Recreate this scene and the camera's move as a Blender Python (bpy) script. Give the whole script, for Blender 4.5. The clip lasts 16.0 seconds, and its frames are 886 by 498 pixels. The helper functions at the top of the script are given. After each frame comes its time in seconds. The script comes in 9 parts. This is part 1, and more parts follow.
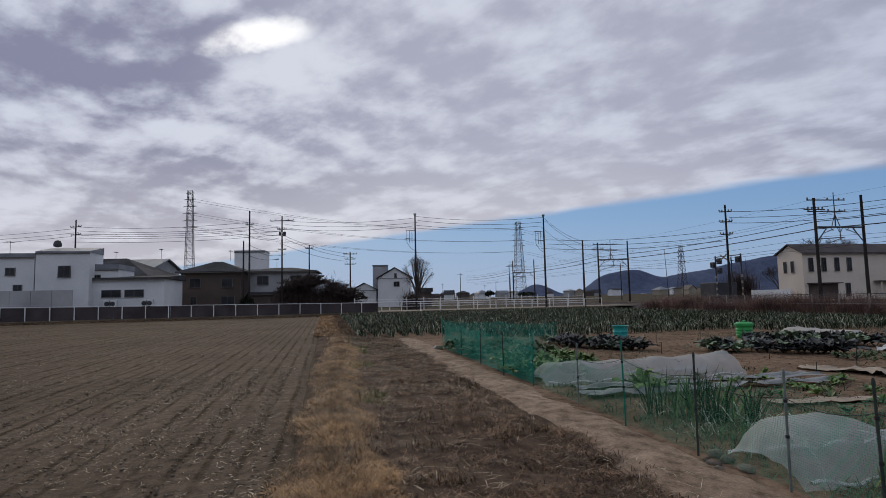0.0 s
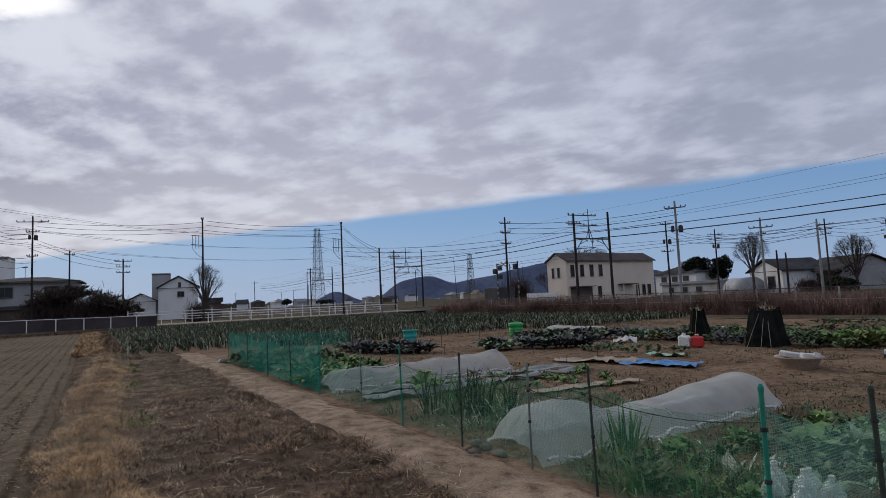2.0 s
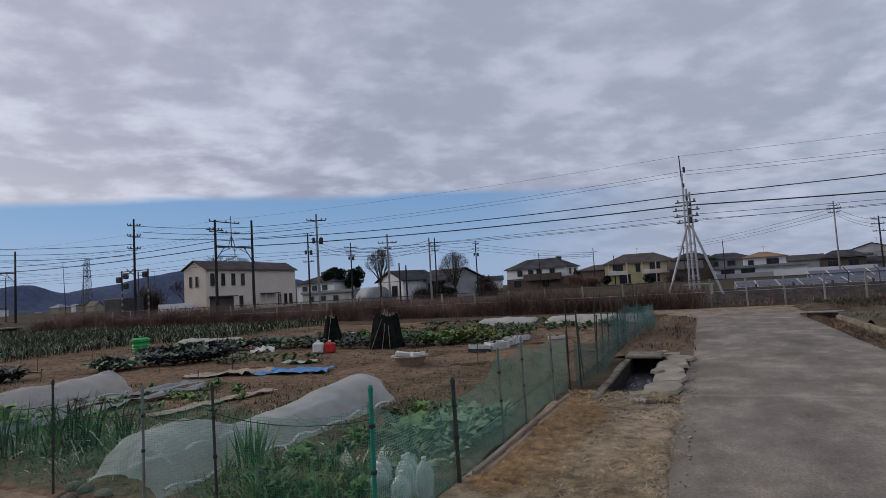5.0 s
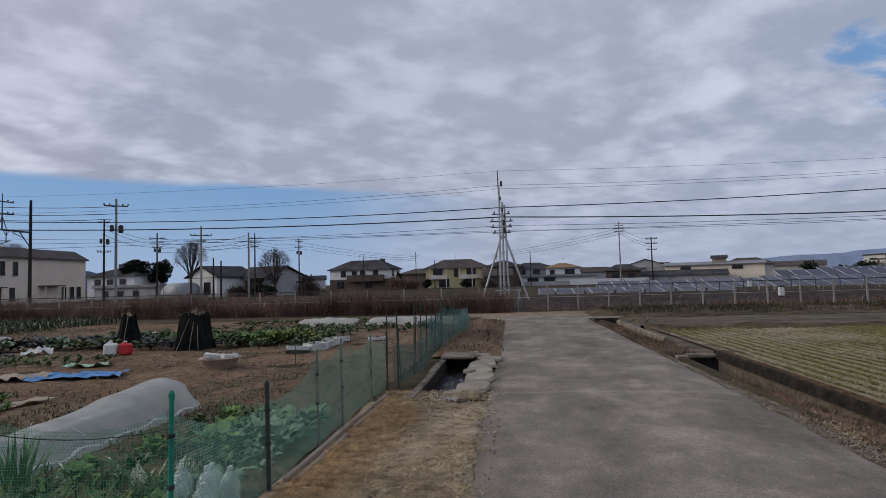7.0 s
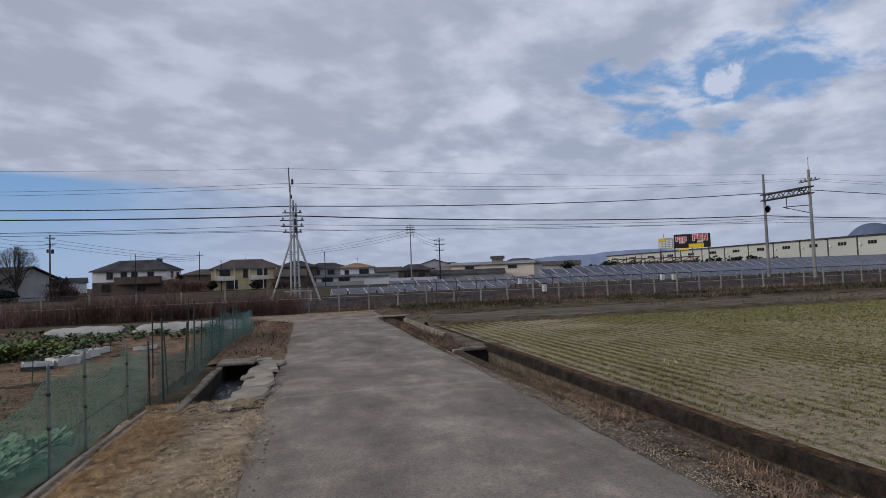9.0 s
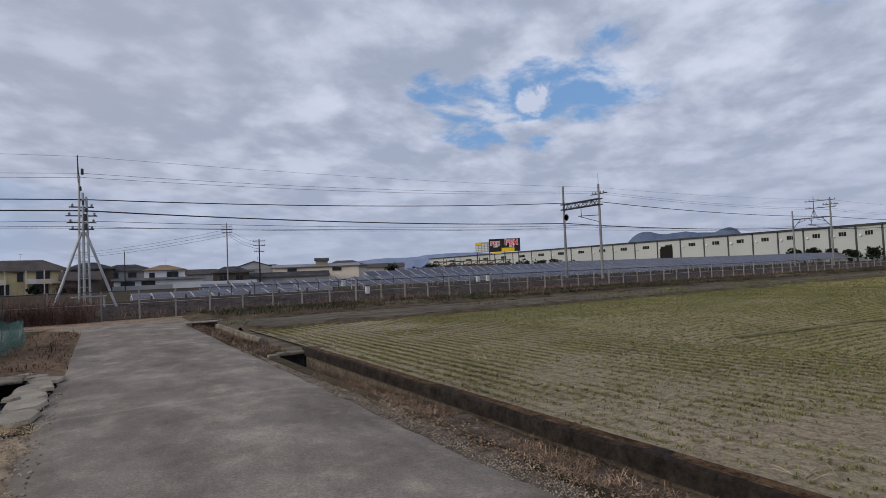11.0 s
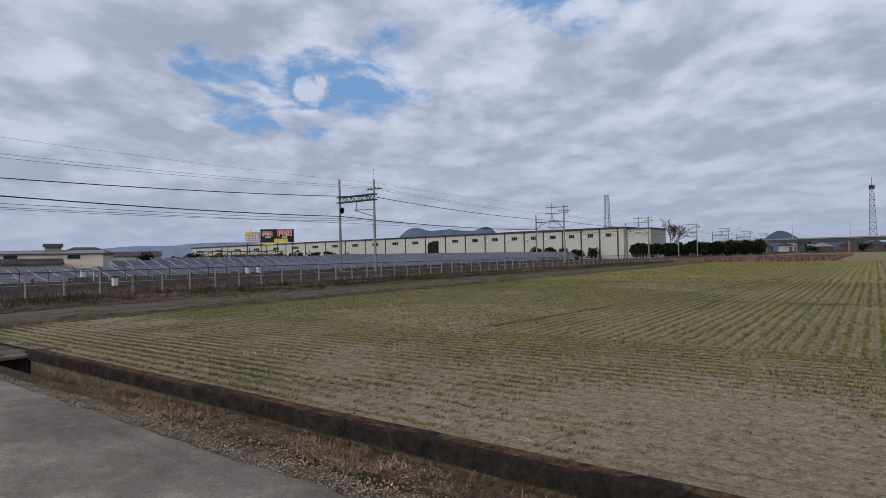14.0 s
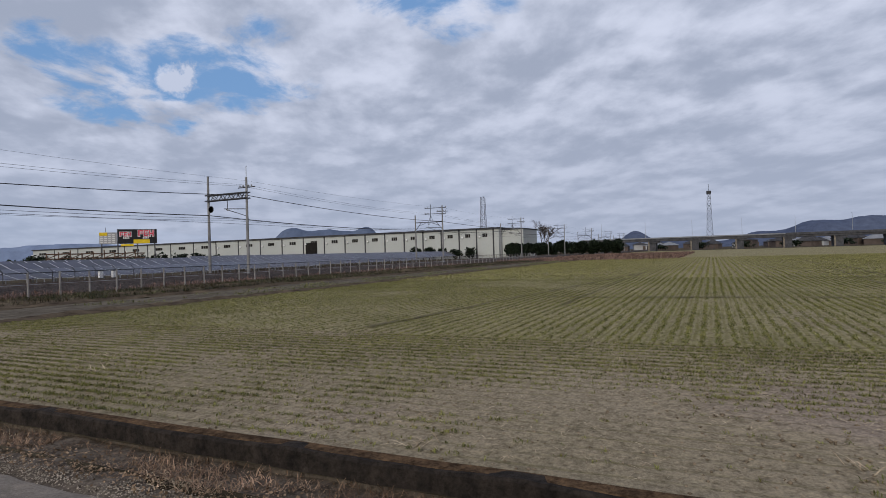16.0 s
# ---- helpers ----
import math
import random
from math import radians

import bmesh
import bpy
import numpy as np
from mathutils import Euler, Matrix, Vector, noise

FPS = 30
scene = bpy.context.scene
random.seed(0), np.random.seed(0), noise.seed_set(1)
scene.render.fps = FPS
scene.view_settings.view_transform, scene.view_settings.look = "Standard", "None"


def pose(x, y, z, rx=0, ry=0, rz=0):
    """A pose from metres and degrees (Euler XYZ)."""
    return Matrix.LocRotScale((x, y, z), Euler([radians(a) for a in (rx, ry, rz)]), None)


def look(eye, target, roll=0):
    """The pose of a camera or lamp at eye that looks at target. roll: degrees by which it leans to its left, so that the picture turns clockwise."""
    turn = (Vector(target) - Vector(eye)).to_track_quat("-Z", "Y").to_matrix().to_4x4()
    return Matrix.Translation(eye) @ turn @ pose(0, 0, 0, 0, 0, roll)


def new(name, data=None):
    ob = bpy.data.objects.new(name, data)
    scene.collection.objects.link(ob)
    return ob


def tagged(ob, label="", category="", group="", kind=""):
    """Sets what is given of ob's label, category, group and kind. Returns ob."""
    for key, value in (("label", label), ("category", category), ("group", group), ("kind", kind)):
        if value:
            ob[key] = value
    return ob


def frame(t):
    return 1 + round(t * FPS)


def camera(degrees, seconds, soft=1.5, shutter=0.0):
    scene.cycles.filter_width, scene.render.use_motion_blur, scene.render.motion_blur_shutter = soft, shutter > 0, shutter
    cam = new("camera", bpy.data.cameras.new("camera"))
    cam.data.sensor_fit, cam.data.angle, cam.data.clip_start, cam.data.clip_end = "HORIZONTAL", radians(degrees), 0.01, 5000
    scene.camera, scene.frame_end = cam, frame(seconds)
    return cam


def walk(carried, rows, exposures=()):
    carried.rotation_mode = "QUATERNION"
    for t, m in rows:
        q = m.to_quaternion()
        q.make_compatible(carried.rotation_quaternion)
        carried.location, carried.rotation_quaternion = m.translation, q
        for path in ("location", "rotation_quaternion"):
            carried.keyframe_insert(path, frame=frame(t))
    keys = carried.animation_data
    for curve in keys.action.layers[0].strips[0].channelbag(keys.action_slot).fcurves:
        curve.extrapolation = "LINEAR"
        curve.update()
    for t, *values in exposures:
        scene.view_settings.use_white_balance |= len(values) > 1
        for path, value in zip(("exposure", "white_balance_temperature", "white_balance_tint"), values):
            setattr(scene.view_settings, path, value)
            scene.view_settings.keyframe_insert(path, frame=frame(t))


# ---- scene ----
# ---- camera ----
cam = camera(75.30, 16.0, 0.8)
PATH = [
    (0, pose(-0.341, -0.260, 1.590, 94.86, 1.30, 78.55)),
    (0.5, pose(-0.308, -0.189, 1.597, 94.95, 1.71, 75.04)),
    (1, pose(-0.248, -0.167, 1.594, 94.98, 1.90, 69.66)),
    (1.5, pose(-0.236, -0.128, 1.586, 94.99, 2.05, 64.43)),
    (2, pose(-0.161, -0.101, 1.593, 94.89, 2.66, 58.78)),
    (2.5, pose(-0.124, -0.068, 1.601, 94.99, 2.69, 53.29)),
    (3, pose(-0.119, -0.032, 1.599, 95.03, 3.02, 50.66)),
    (3.5, pose(-0.101, 0.002, 1.597, 94.95, 3.46, 47.55)),
    (4, pose(-0.104, 0.018, 1.602, 94.36, 3.98, 37.35)),
    (4.2, pose(-0.112, 0.016, 1.602, 94.22, 4.01, 33.74)),
    (6.3, pose(-0.107, -0.051, 1.612, 93.61, 1.97, 13.97)),
    (6.5, pose(-0.114, -0.015, 1.612, 93.50, 1.90, 11.87)),
    (7, pose(-0.123, 0.018, 1.605, 93.30, 1.51, 6.75)),
    (7.5, pose(-0.093, 0.007, 1.608, 92.98, 1.41, 0.77)),
    (8, pose(-0.041, 0.002, 1.608, 92.89, 1.54, -2.83)),
    (8.5, pose(0.023, -0.001, 1.614, 92.79, 1.92, -8.02)),
    (9, pose(0.073, 0.032, 1.606, 92.66, 2.12, -13.45)),
    (9.2, pose(0.098, 0.029, 1.607, 92.63, 2.12, -15.41)),
    (11.3, pose(0.194, 0.067, 1.587, 92.02, 2.15, -33.52)),
    (11.5, pose(0.150, 0.074, 1.600, 91.86, 1.99, -35.50)),
    (12, pose(0.156, 0.086, 1.594, 91.50, 1.59, -40.96)),
    (12.5, pose(0.170, 0.105, 1.594, 91.15, 1.60, -44.44)),
    (13, pose(0.171, 0.106, 1.593, 91.00, 1.52, -47.00)),
    (13.5, pose(0.167, 0.109, 1.593, 90.96, 1.03, -50.17)),
    (14, pose(0.168, 0.093, 1.593, 90.79, 1.21, -53.07)),
    (14.5, pose(0.197, 0.070, 1.599, 90.73, 1.27, -55.89)),
    (15, pose(0.221, 0.054, 1.597, 90.71, 1.35, -57.93)),
    (15.5, pose(0.249, 0.058, 1.597, 90.67, 1.48, -59.64)),
    (16, pose(0.289, 0.071, 1.598, 90.51, 1.69, -64.96)),
]
walk(cam, PATH, [(0, -0.08), (4.2, -0.04), (8, 0.03), (11.5, 0.08), (16, 0.08)])

# ---- light ----
SUN_AZ, SUN_EL = -96.6, 24.4          # degrees, clockwise from +y
world = bpy.data.worlds.new("overcast_sky")
scene.world = world
world.use_nodes = True
wt = world.node_tree
wt.nodes.clear()


def wn(kind, **props):
    n = wt.nodes.new(kind)
    for k, v in props.items():
        if k == "operation":
            n.operation = v
        elif k == "blend":
            n.blend_type = v
    return n


def wput(sock, v):
    if hasattr(v, "is_output"):
        wt.links.new(v, sock)
    else:
        sock.default_value = v


def wm(op, a, b=0.0, c=0.0, clamp=False):
    n = wn("ShaderNodeMath", operation=op)
    n.use_clamp = clamp
    wput(n.inputs[0], a), wput(n.inputs[1], b), wput(n.inputs[2], c)
    return n.outputs[0]


def wstep(v, lo, hi):
    n = wn("ShaderNodeMapRange")
    n.interpolation_type = "SMOOTHSTEP"
    wput(n.inputs[0], v)
    n.inputs[1].default_value, n.inputs[2].default_value = lo, hi
    return n.outputs[0]


def wmix(f, a, b):
    n = wn("ShaderNodeMix")
    n.data_type = "RGBA"
    wput(n.inputs[0], f), wput(n.inputs[6], a), wput(n.inputs[7], b)
    return n.outputs[2]


def wnoise(vec, scale, detail, rough, distort=0.0):
    n = wn("ShaderNodeTexNoise")
    wput(n.inputs["Vector"], vec)
    n.inputs["Scale"].default_value, n.inputs["Detail"].default_value = scale, detail
    n.inputs["Roughness"].default_value, n.inputs["Distortion"].default_value = rough, distort
    return n.outputs[0]


tc = wn("ShaderNodeTexCoord").outputs["Generated"]
sep = wn("ShaderNodeSeparateXYZ")
wput(sep.inputs[0], tc)
dx, dy, dz = sep.outputs
dzc = wm("MAXIMUM", dz, 0.03)
cu, cv = wm("DIVIDE", dx, dzc), wm("DIVIDE", dy, dzc)
# the layer's own plane, eased a little at the horizon; streets drawn out along one direction
ease = wm("ADD", wm("MAXIMUM", dz, 0.0), 0.20)
flat = wn("ShaderNodeCombineXYZ")
wput(flat.inputs[0], wm("DIVIDE", dx, ease)), wput(flat.inputs[1], wm("DIVIDE", dy, ease))


def street(shift=(0, 0, 0), stretch=(1.12, 0.95, 1)):
    n = wn("ShaderNodeMapping")
    n.vector_type = "TEXTURE"
    wput(n.inputs[0], flat.outputs[0])
    n.inputs["Location"].default_value = shift
    n.inputs["Rotation"].default_value = (0, 0, radians(34))
    n.inputs["Scale"].default_value = stretch
    return n.outputs[0]


lane, lane_sunward = street(), street((0.10, 0.02, 0))
n_big = wnoise(flat.outputs[0], 0.45, 3, 0.5, 0.3)
n_mid = wnoise(lane, 1.95, 8, 0.56, 0.1)
n_lee = wnoise(lane_sunward, 1.95, 8, 0.56, 0.1)
n_soft = wnoise(lane, 5.0, 6, 0.55)
n_fine = wnoise(lane, 7.5, 5, 0.6)
n_band = wnoise(street(stretch=(3.2, 0.8, 1)), 1.15, 3, 0.5, 0.15)
# rounded cells, as in a sheet of altocumulus
jig = wn("ShaderNodeTexNoise")
wput(jig.inputs["Vector"], flat.outputs[0])
jig.inputs["Scale"].default_value, jig.inputs["Detail"].default_value = 2.6, 6.0
jit = wn("ShaderNodeVectorMath")
jit.operation = "MULTIPLY_ADD"
wput(jit.inputs[0], jig.outputs["Color"])
jit.inputs[1].default_value = (0.55, 0.55, 0.0)
wput(jit.inputs[2], flat.outputs[0])
vor = wn("ShaderNodeTexVoronoi")
vor.feature = "SMOOTH_F1"
wput(vor.inputs["Vector"], jit.outputs[0])
vor.inputs["Scale"].default_value, vor.inputs["Smoothness"].default_value = 2.9, 0.8
n_cell = wm("SUBTRACT", 0.75, wm("MULTIPLY", vor.outputs["Distance"], 0.75))
vor2 = wn("ShaderNodeTexVoronoi")
vor2.feature = "SMOOTH_F1"
wput(vor2.inputs["Vector"], jit.outputs[0])
vor2.inputs["Scale"].default_value, vor2.inputs["Smoothness"].default_value = 6.6, 0.45
n_puff = wm("SUBTRACT", 0.72, wm("MULTIPLY", vor2.outputs["Distance"], 0.62))
relief = wm("MULTIPLY", wm("SUBTRACT", n_mid, n_lee), 0.75)
far = wstep(dz, 0.03, 0.16)
shade = wm("ADD", wm("ADD", wm("MULTIPLY", n_mid, 0.36), wm("ADD", wm("MULTIPLY", n_cell, 0.28), wm("MULTIPLY", n_puff, 0.22))), wm("MULTIPLY", n_soft, 0.24))
shade = wm("ADD", shade, wm("ADD", relief, wm("MULTIPLY", wm("MULTIPLY", wm("SUBTRACT", n_fine, 0.5), far), 0.16)))
eastern = wstep(dx, -0.15, 0.45)
shade = wm("ADD", shade, wm("MULTIPLY", wm("MULTIPLY", wm("SUBTRACT", n_band, 0.5), 0.27), wm("SUBTRACT", 1.0, eastern)))
# the sharp far edge of the cloud bank, and the broken part on the other side
warp = wm("MULTIPLY", wm("SUBTRACT", n_big, 0.5), 1.1)
edge = wm("SUBTRACT", wm("SUBTRACT", cv, wm("MULTIPLY", cu, 0.67)), 7.0)
edge = wm("ADD", edge, wm("ADD", warp, wm("MULTIPLY", wm("SUBTRACT", n_mid, 0.5), 1.1)))
lowside = wstep(wm("DIVIDE", cu, wm("MAXIMUM", cv, 0.2)), -0.42, 0.02)
clear = wm("MULTIPLY", wstep(edge, -0.30, 0.40), wm("SUBTRACT", 1.0, wm("MULTIPLY", lowside, 0.9)))
fu, fv = wm("SUBTRACT", cu, 2.36), wm("SUBTRACT", cv, 2.80)
fr_, fc_ = wm("ADD", wm("MULTIPLY", fu, 0.63), wm("MULTIPLY", fv, 0.78)), wm("SUBTRACT", wm("MULTIPLY", fu, 0.78), wm("MULTIPLY", fv, 0.63))
fr_, fc_ = wm("DIVIDE", fr_, 1.5), wm("DIVIDE", fc_, 0.85)
broken = wm("SUBTRACT", 1.0, wm("ADD", wm("MULTIPLY", fr_, fr_), wm("MULTIPLY", fc_, fc_)))
gu, gv2 = wm("DIVIDE", wm("SUBTRACT", cu, 2.19), 0.55), wm("DIVIDE", wm("SUBTRACT", cv, 1.02), 0.55)
broken = wm("MAXIMUM", wm("MAXIMUM", broken, wm("SUBTRACT", 0.55, wm("ADD", wm("MULTIPLY", gu, gu), wm("MULTIPLY", gv2, gv2)))), 0.0)
n_gap = wnoise(flat.outputs[0], 3.3, 9, 0.6, 0.3)
gap = wstep(wm("ADD", wm("MULTIPLY", wm("MINIMUM", broken, 0.8), 0.72), wm("MULTIPLY", wm("SUBTRACT", 0.51, n_gap), 3.4)), 0.22, 0.80)
cover = wm("MULTIPLY", wm("SUBTRACT", 1.0, clear), wm("SUBTRACT", 1.0, wm("MULTIPLY", gap, wstep(broken, 0.0, 0.25))))
# one small puff inside the blue hole
pdn = wn("ShaderNodeVectorMath")
pdn.operation = "DOT_PRODUCT"
wput(pdn.inputs[0], tc)
pdn.inputs[1].default_value = Vector((2.2, 2.58, 1.0)).normalized()
puff = wstep(wm("ADD", wm("SUBTRACT", 1.0, pdn.outputs["Value"]), wm("MULTIPLY", wm("SUBTRACT", wnoise(tc, 38, 5, 0.6), 0.5), 0.0016)), 0.0005, 0.0001)
cover = wm("MAXIMUM", cover, wm("MULTIPLY", puff, 0.9))
# brightness of the cloud: thin places glow, most of all towards the sun
sdir = Vector((math.sin(radians(SUN_AZ)) * math.cos(radians(SUN_EL)), math.cos(radians(SUN_AZ)) * math.cos(radians(SUN_EL)), math.sin(radians(SUN_EL))))
dotn = wn("ShaderNodeVectorMath")
dotn.operation = "DOT_PRODUCT"
wput(dotn.inputs[0], tc)
dotn.inputs[1].default_value = sdir
near = wm("MAXIMUM", dotn.outputs["Value"], 0.0)
side = Vector((math.cos(radians(SUN_AZ)), -math.sin(radians(SUN_AZ)), 0))
over = side.cross(sdir)
tiltg = radians(15)


def along(v):
    n = wn("ShaderNodeVectorMath")
    n.operation = "DOT_PRODUCT"
    wput(n.inputs[0], tc)
    n.inputs[1].default_value = v
    return wm("ADD", n.outputs["Value"], wm("MULTIPLY", wm("SUBTRACT", n_soft, 0.5), 0.05))


ga = wm("DIVIDE", along(side * math.cos(tiltg) + over * math.sin(tiltg)), 0.072)
gb = wm("DIVIDE", along(over * math.cos(tiltg) - side * math.sin(tiltg)), 0.018)
glow = wm("MULTIPLY", wstep(wm("ADD", wm("MULTIPLY", ga, ga), wm("MULTIPLY", gb, gb)), 2.2, 0.0), wstep(near, 0.9, 0.98))
wide = wm("POWER", near, 9.0)
lit = wm("ADD", wm("MULTIPLY", wstep(shade, 0.40, 0.68), wm("SUBTRACT", 1.0, eastern)), wm("MULTIPLY", wstep(shade, 0.34, 0.70), eastern))
lit = wm("MAXIMUM", lit, wm("MULTIPLY", puff, 0.8))
CLOUD_DARK, CLOUD_LIGHT = (0.234, 0.245, 0.362, 1), (0.60, 0.645, 0.785, 1)
away = wmix(wstep(near, 0.2, 0.9), (0.312, 0.35, 0.465, 1), CLOUD_DARK)
cloud = wmix(lit, wmix(wm("MULTIPLY", eastern, 0.8), away, (0.335, 0.383, 0.497, 1)), CLOUD_LIGHT)
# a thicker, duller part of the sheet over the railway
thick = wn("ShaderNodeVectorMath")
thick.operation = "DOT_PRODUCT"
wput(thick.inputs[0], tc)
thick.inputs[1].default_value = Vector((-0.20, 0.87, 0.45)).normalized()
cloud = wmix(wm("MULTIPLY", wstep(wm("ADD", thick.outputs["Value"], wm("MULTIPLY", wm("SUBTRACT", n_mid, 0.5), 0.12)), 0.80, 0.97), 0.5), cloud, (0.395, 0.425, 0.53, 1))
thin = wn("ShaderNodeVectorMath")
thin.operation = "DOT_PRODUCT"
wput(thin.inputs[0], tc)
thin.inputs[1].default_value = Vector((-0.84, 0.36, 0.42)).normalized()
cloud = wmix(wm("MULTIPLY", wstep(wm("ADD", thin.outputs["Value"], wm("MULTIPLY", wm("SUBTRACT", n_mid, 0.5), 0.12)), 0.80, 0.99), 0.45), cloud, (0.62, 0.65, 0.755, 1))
cloud = wmix(wm("MULTIPLY", wide, wm("ADD", wm("MULTIPLY", lit, 0.40), 0.05)), cloud, (0.80, 0.82, 0.88, 1))
cloud = wmix(wm("MULTIPLY", wm("MULTIPLY", glow, wstep(shade, 0.30, 0.56)), 0.9), cloud, (1.25, 1.24, 1.24, 1))
sky = wn("ShaderNodeTexSky")
sky.sky_type, sky.sun_disc = "NISHITA", False
sky.sun_elevation, sky.sun_rotation = radians(SUN_EL), radians(SUN_AZ)
sky.air_density, sky.dust_density, sky.ozone_density = 1.0, 0.2, 2.0
skyc = wmix(1.0, (0, 0, 0, 1), sky.outputs[0])
dim = wn("ShaderNodeVectorMath")
dim.operation = "SCALE"
wput(dim.inputs[0], skyc)
dim.inputs["Scale"].default_value = 0.085
haze = wstep(dz, 0.17, 0.0)
clean = wmix(0.72, dim.outputs[0], (0.17, 0.33, 0.62, 1))
blue = wmix(wm("MULTIPLY", haze, 0.7), clean, (0.34, 0.445, 0.65, 1))
veil = wmix(wstep(near, 0.1, 0.95), wmix(eastern, (0.375, 0.425, 0.56, 1), (0.355, 0.405, 0.53, 1)), (0.78, 0.76, 0.79, 1))
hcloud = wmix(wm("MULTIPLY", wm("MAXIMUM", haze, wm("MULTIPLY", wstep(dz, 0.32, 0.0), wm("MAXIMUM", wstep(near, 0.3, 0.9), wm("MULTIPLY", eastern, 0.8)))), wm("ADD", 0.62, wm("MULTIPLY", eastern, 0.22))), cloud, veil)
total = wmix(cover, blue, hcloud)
bg = wn("ShaderNodeBackground")
wput(bg.inputs[0], total)
bg.inputs[1].default_value = 1.0
wout = wn("ShaderNodeOutputWorld")
wput(wout.inputs[0], bg.outputs[0])

sun = new("sun", bpy.data.lights.new("sun", "SUN"))
sun.data.energy, sun.data.angle, sun.data.color = 1.65, radians(35), (1.0, 0.925, 0.79)
sun.matrix_world = look(sdir * 50, (0, 0, 0))


# ---- materials ----
def nodes(name):
    m = bpy.data.materials.new(name)
    m.use_nodes = True
    t = m.node_tree
    return m, t, t.nodes["Principled BSDF"]


def noise_out(t, scale, detail=5, rough=0.6, stretch=None, coord="pos"):
    if coord == "pos":
        src = t.nodes.new("ShaderNodeNewGeometry").outputs["Position"]
    else:
        src = t.nodes.new("ShaderNodeTexCoord").outputs["Object"]
    if stretch:
        mp = t.nodes.new("ShaderNodeMapping")
        mp.inputs["Scale"].default_value = stretch
        t.links.new(src, mp.inputs[0])
        src = mp.outputs[0]
    n = t.nodes.new("ShaderNodeTexNoise")
    n.inputs["Scale"].default_value, n.inputs["Detail"].default_value, n.inputs["Roughness"].default_value = scale, detail, rough
    t.links.new(src, n.inputs["Vector"])
    return n.outputs[0]


def ramp(t, val, stops):
    r = t.nodes.new("ShaderNodeValToRGB")
    while len(r.color_ramp.elements) < len(stops):
        r.color_ramp.elements.new(0.5)
    for e, (p, c) in zip(r.color_ramp.elements, stops):
        e.position, e.color = p, (*c, 1)
    t.links.new(val, r.inputs[0])
    return r.outputs[0]


def blend(t, kind, fac, a, b):
    n = t.nodes.new("ShaderNodeMix")
    n.data_type, n.blend_type = "RGBA", kind
    for sock, v in ((n.inputs[0], fac), (n.inputs[6], a), (n.inputs[7], b)):
        if hasattr(v, "is_output"):
            t.links.new(v, sock)
        else:
            sock.default_value = v if isinstance(v, float) else (*v, 1)
    return n.outputs[2]


def mathn(t, op, a, b=0.0, c=0.0):
    n = t.nodes.new("ShaderNodeMath")
    n.operation = op
    for sock, v in zip(n.inputs, (a, b, c)):
        if hasattr(v, "is_output"):
            t.links.new(v, sock)
        else:
            sock.default_value = v
    return n.outputs[0]


def surf(name, c1, c2, rough=0.85, coarse=0.6, fine=14.0, bump=0.3, bscale=None, metal=0.0, vary=0.0, stretch=None, c3=None, island=0.0, spec=0.12, dist=0.02, mid=None, grain=0.75):
    """Two-scale procedural surface: broad stains, fine grain, relief; vary: change from piece to piece."""
    m, t, p = nodes(name)
    big = noise_out(t, coarse, 4, 0.55, stretch)
    col = ramp(t, big, [(0.32, c1), (0.68, c2)] + ([(0.86, c3)] if c3 else []))
    fin = noise_out(t, fine, 6, 0.7, stretch)
    gray = ramp(t, fin, [(0.25, (0.62, 0.62, 0.62)), (0.75, (1.28, 1.28, 1.28))])
    col = blend(t, "MULTIPLY", grain, col, gray)
    if mid:
        mm = noise_out(t, mid, 5, 0.65, stretch)
        col = blend(t, "MULTIPLY", 1.0, col, ramp(t, mm, [(0.30, (0.45, 0.43, 0.41)), (0.52, (1, 1, 1)), (0.72, (1.35, 1.33, 1.28))]))
    if vary or island:
        if island:
            r = t.nodes.new("ShaderNodeNewGeometry").outputs["Random Per Island"]
        else:
            r = t.nodes.new("ShaderNodeObjectInfo").outputs["Random"]
        k = island or vary
        col = blend(t, "MULTIPLY", 1.0, col, ramp(t, r, [(0.0, (1 - k, 1 - k, 1 - k)), (1.0, (1 + k, 1 + k, 1 + k))]))
    t.links.new(col, p.inputs["Base Color"])
    p.inputs["Roughness"].default_value, p.inputs["Metallic"].default_value = rough, metal
    p.inputs["Specular IOR Level"].default_value = spec
    if bump:
        b = t.nodes.new("ShaderNodeBump")
        b.inputs["Strength"].default_value, b.inputs["Distance"].default_value = bump, dist
        t.links.new(noise_out(t, bscale or fine, 6, 0.7, stretch), b.inputs["Height"])
        t.links.new(b.outputs[0], p.inputs["Normal"])
    return m


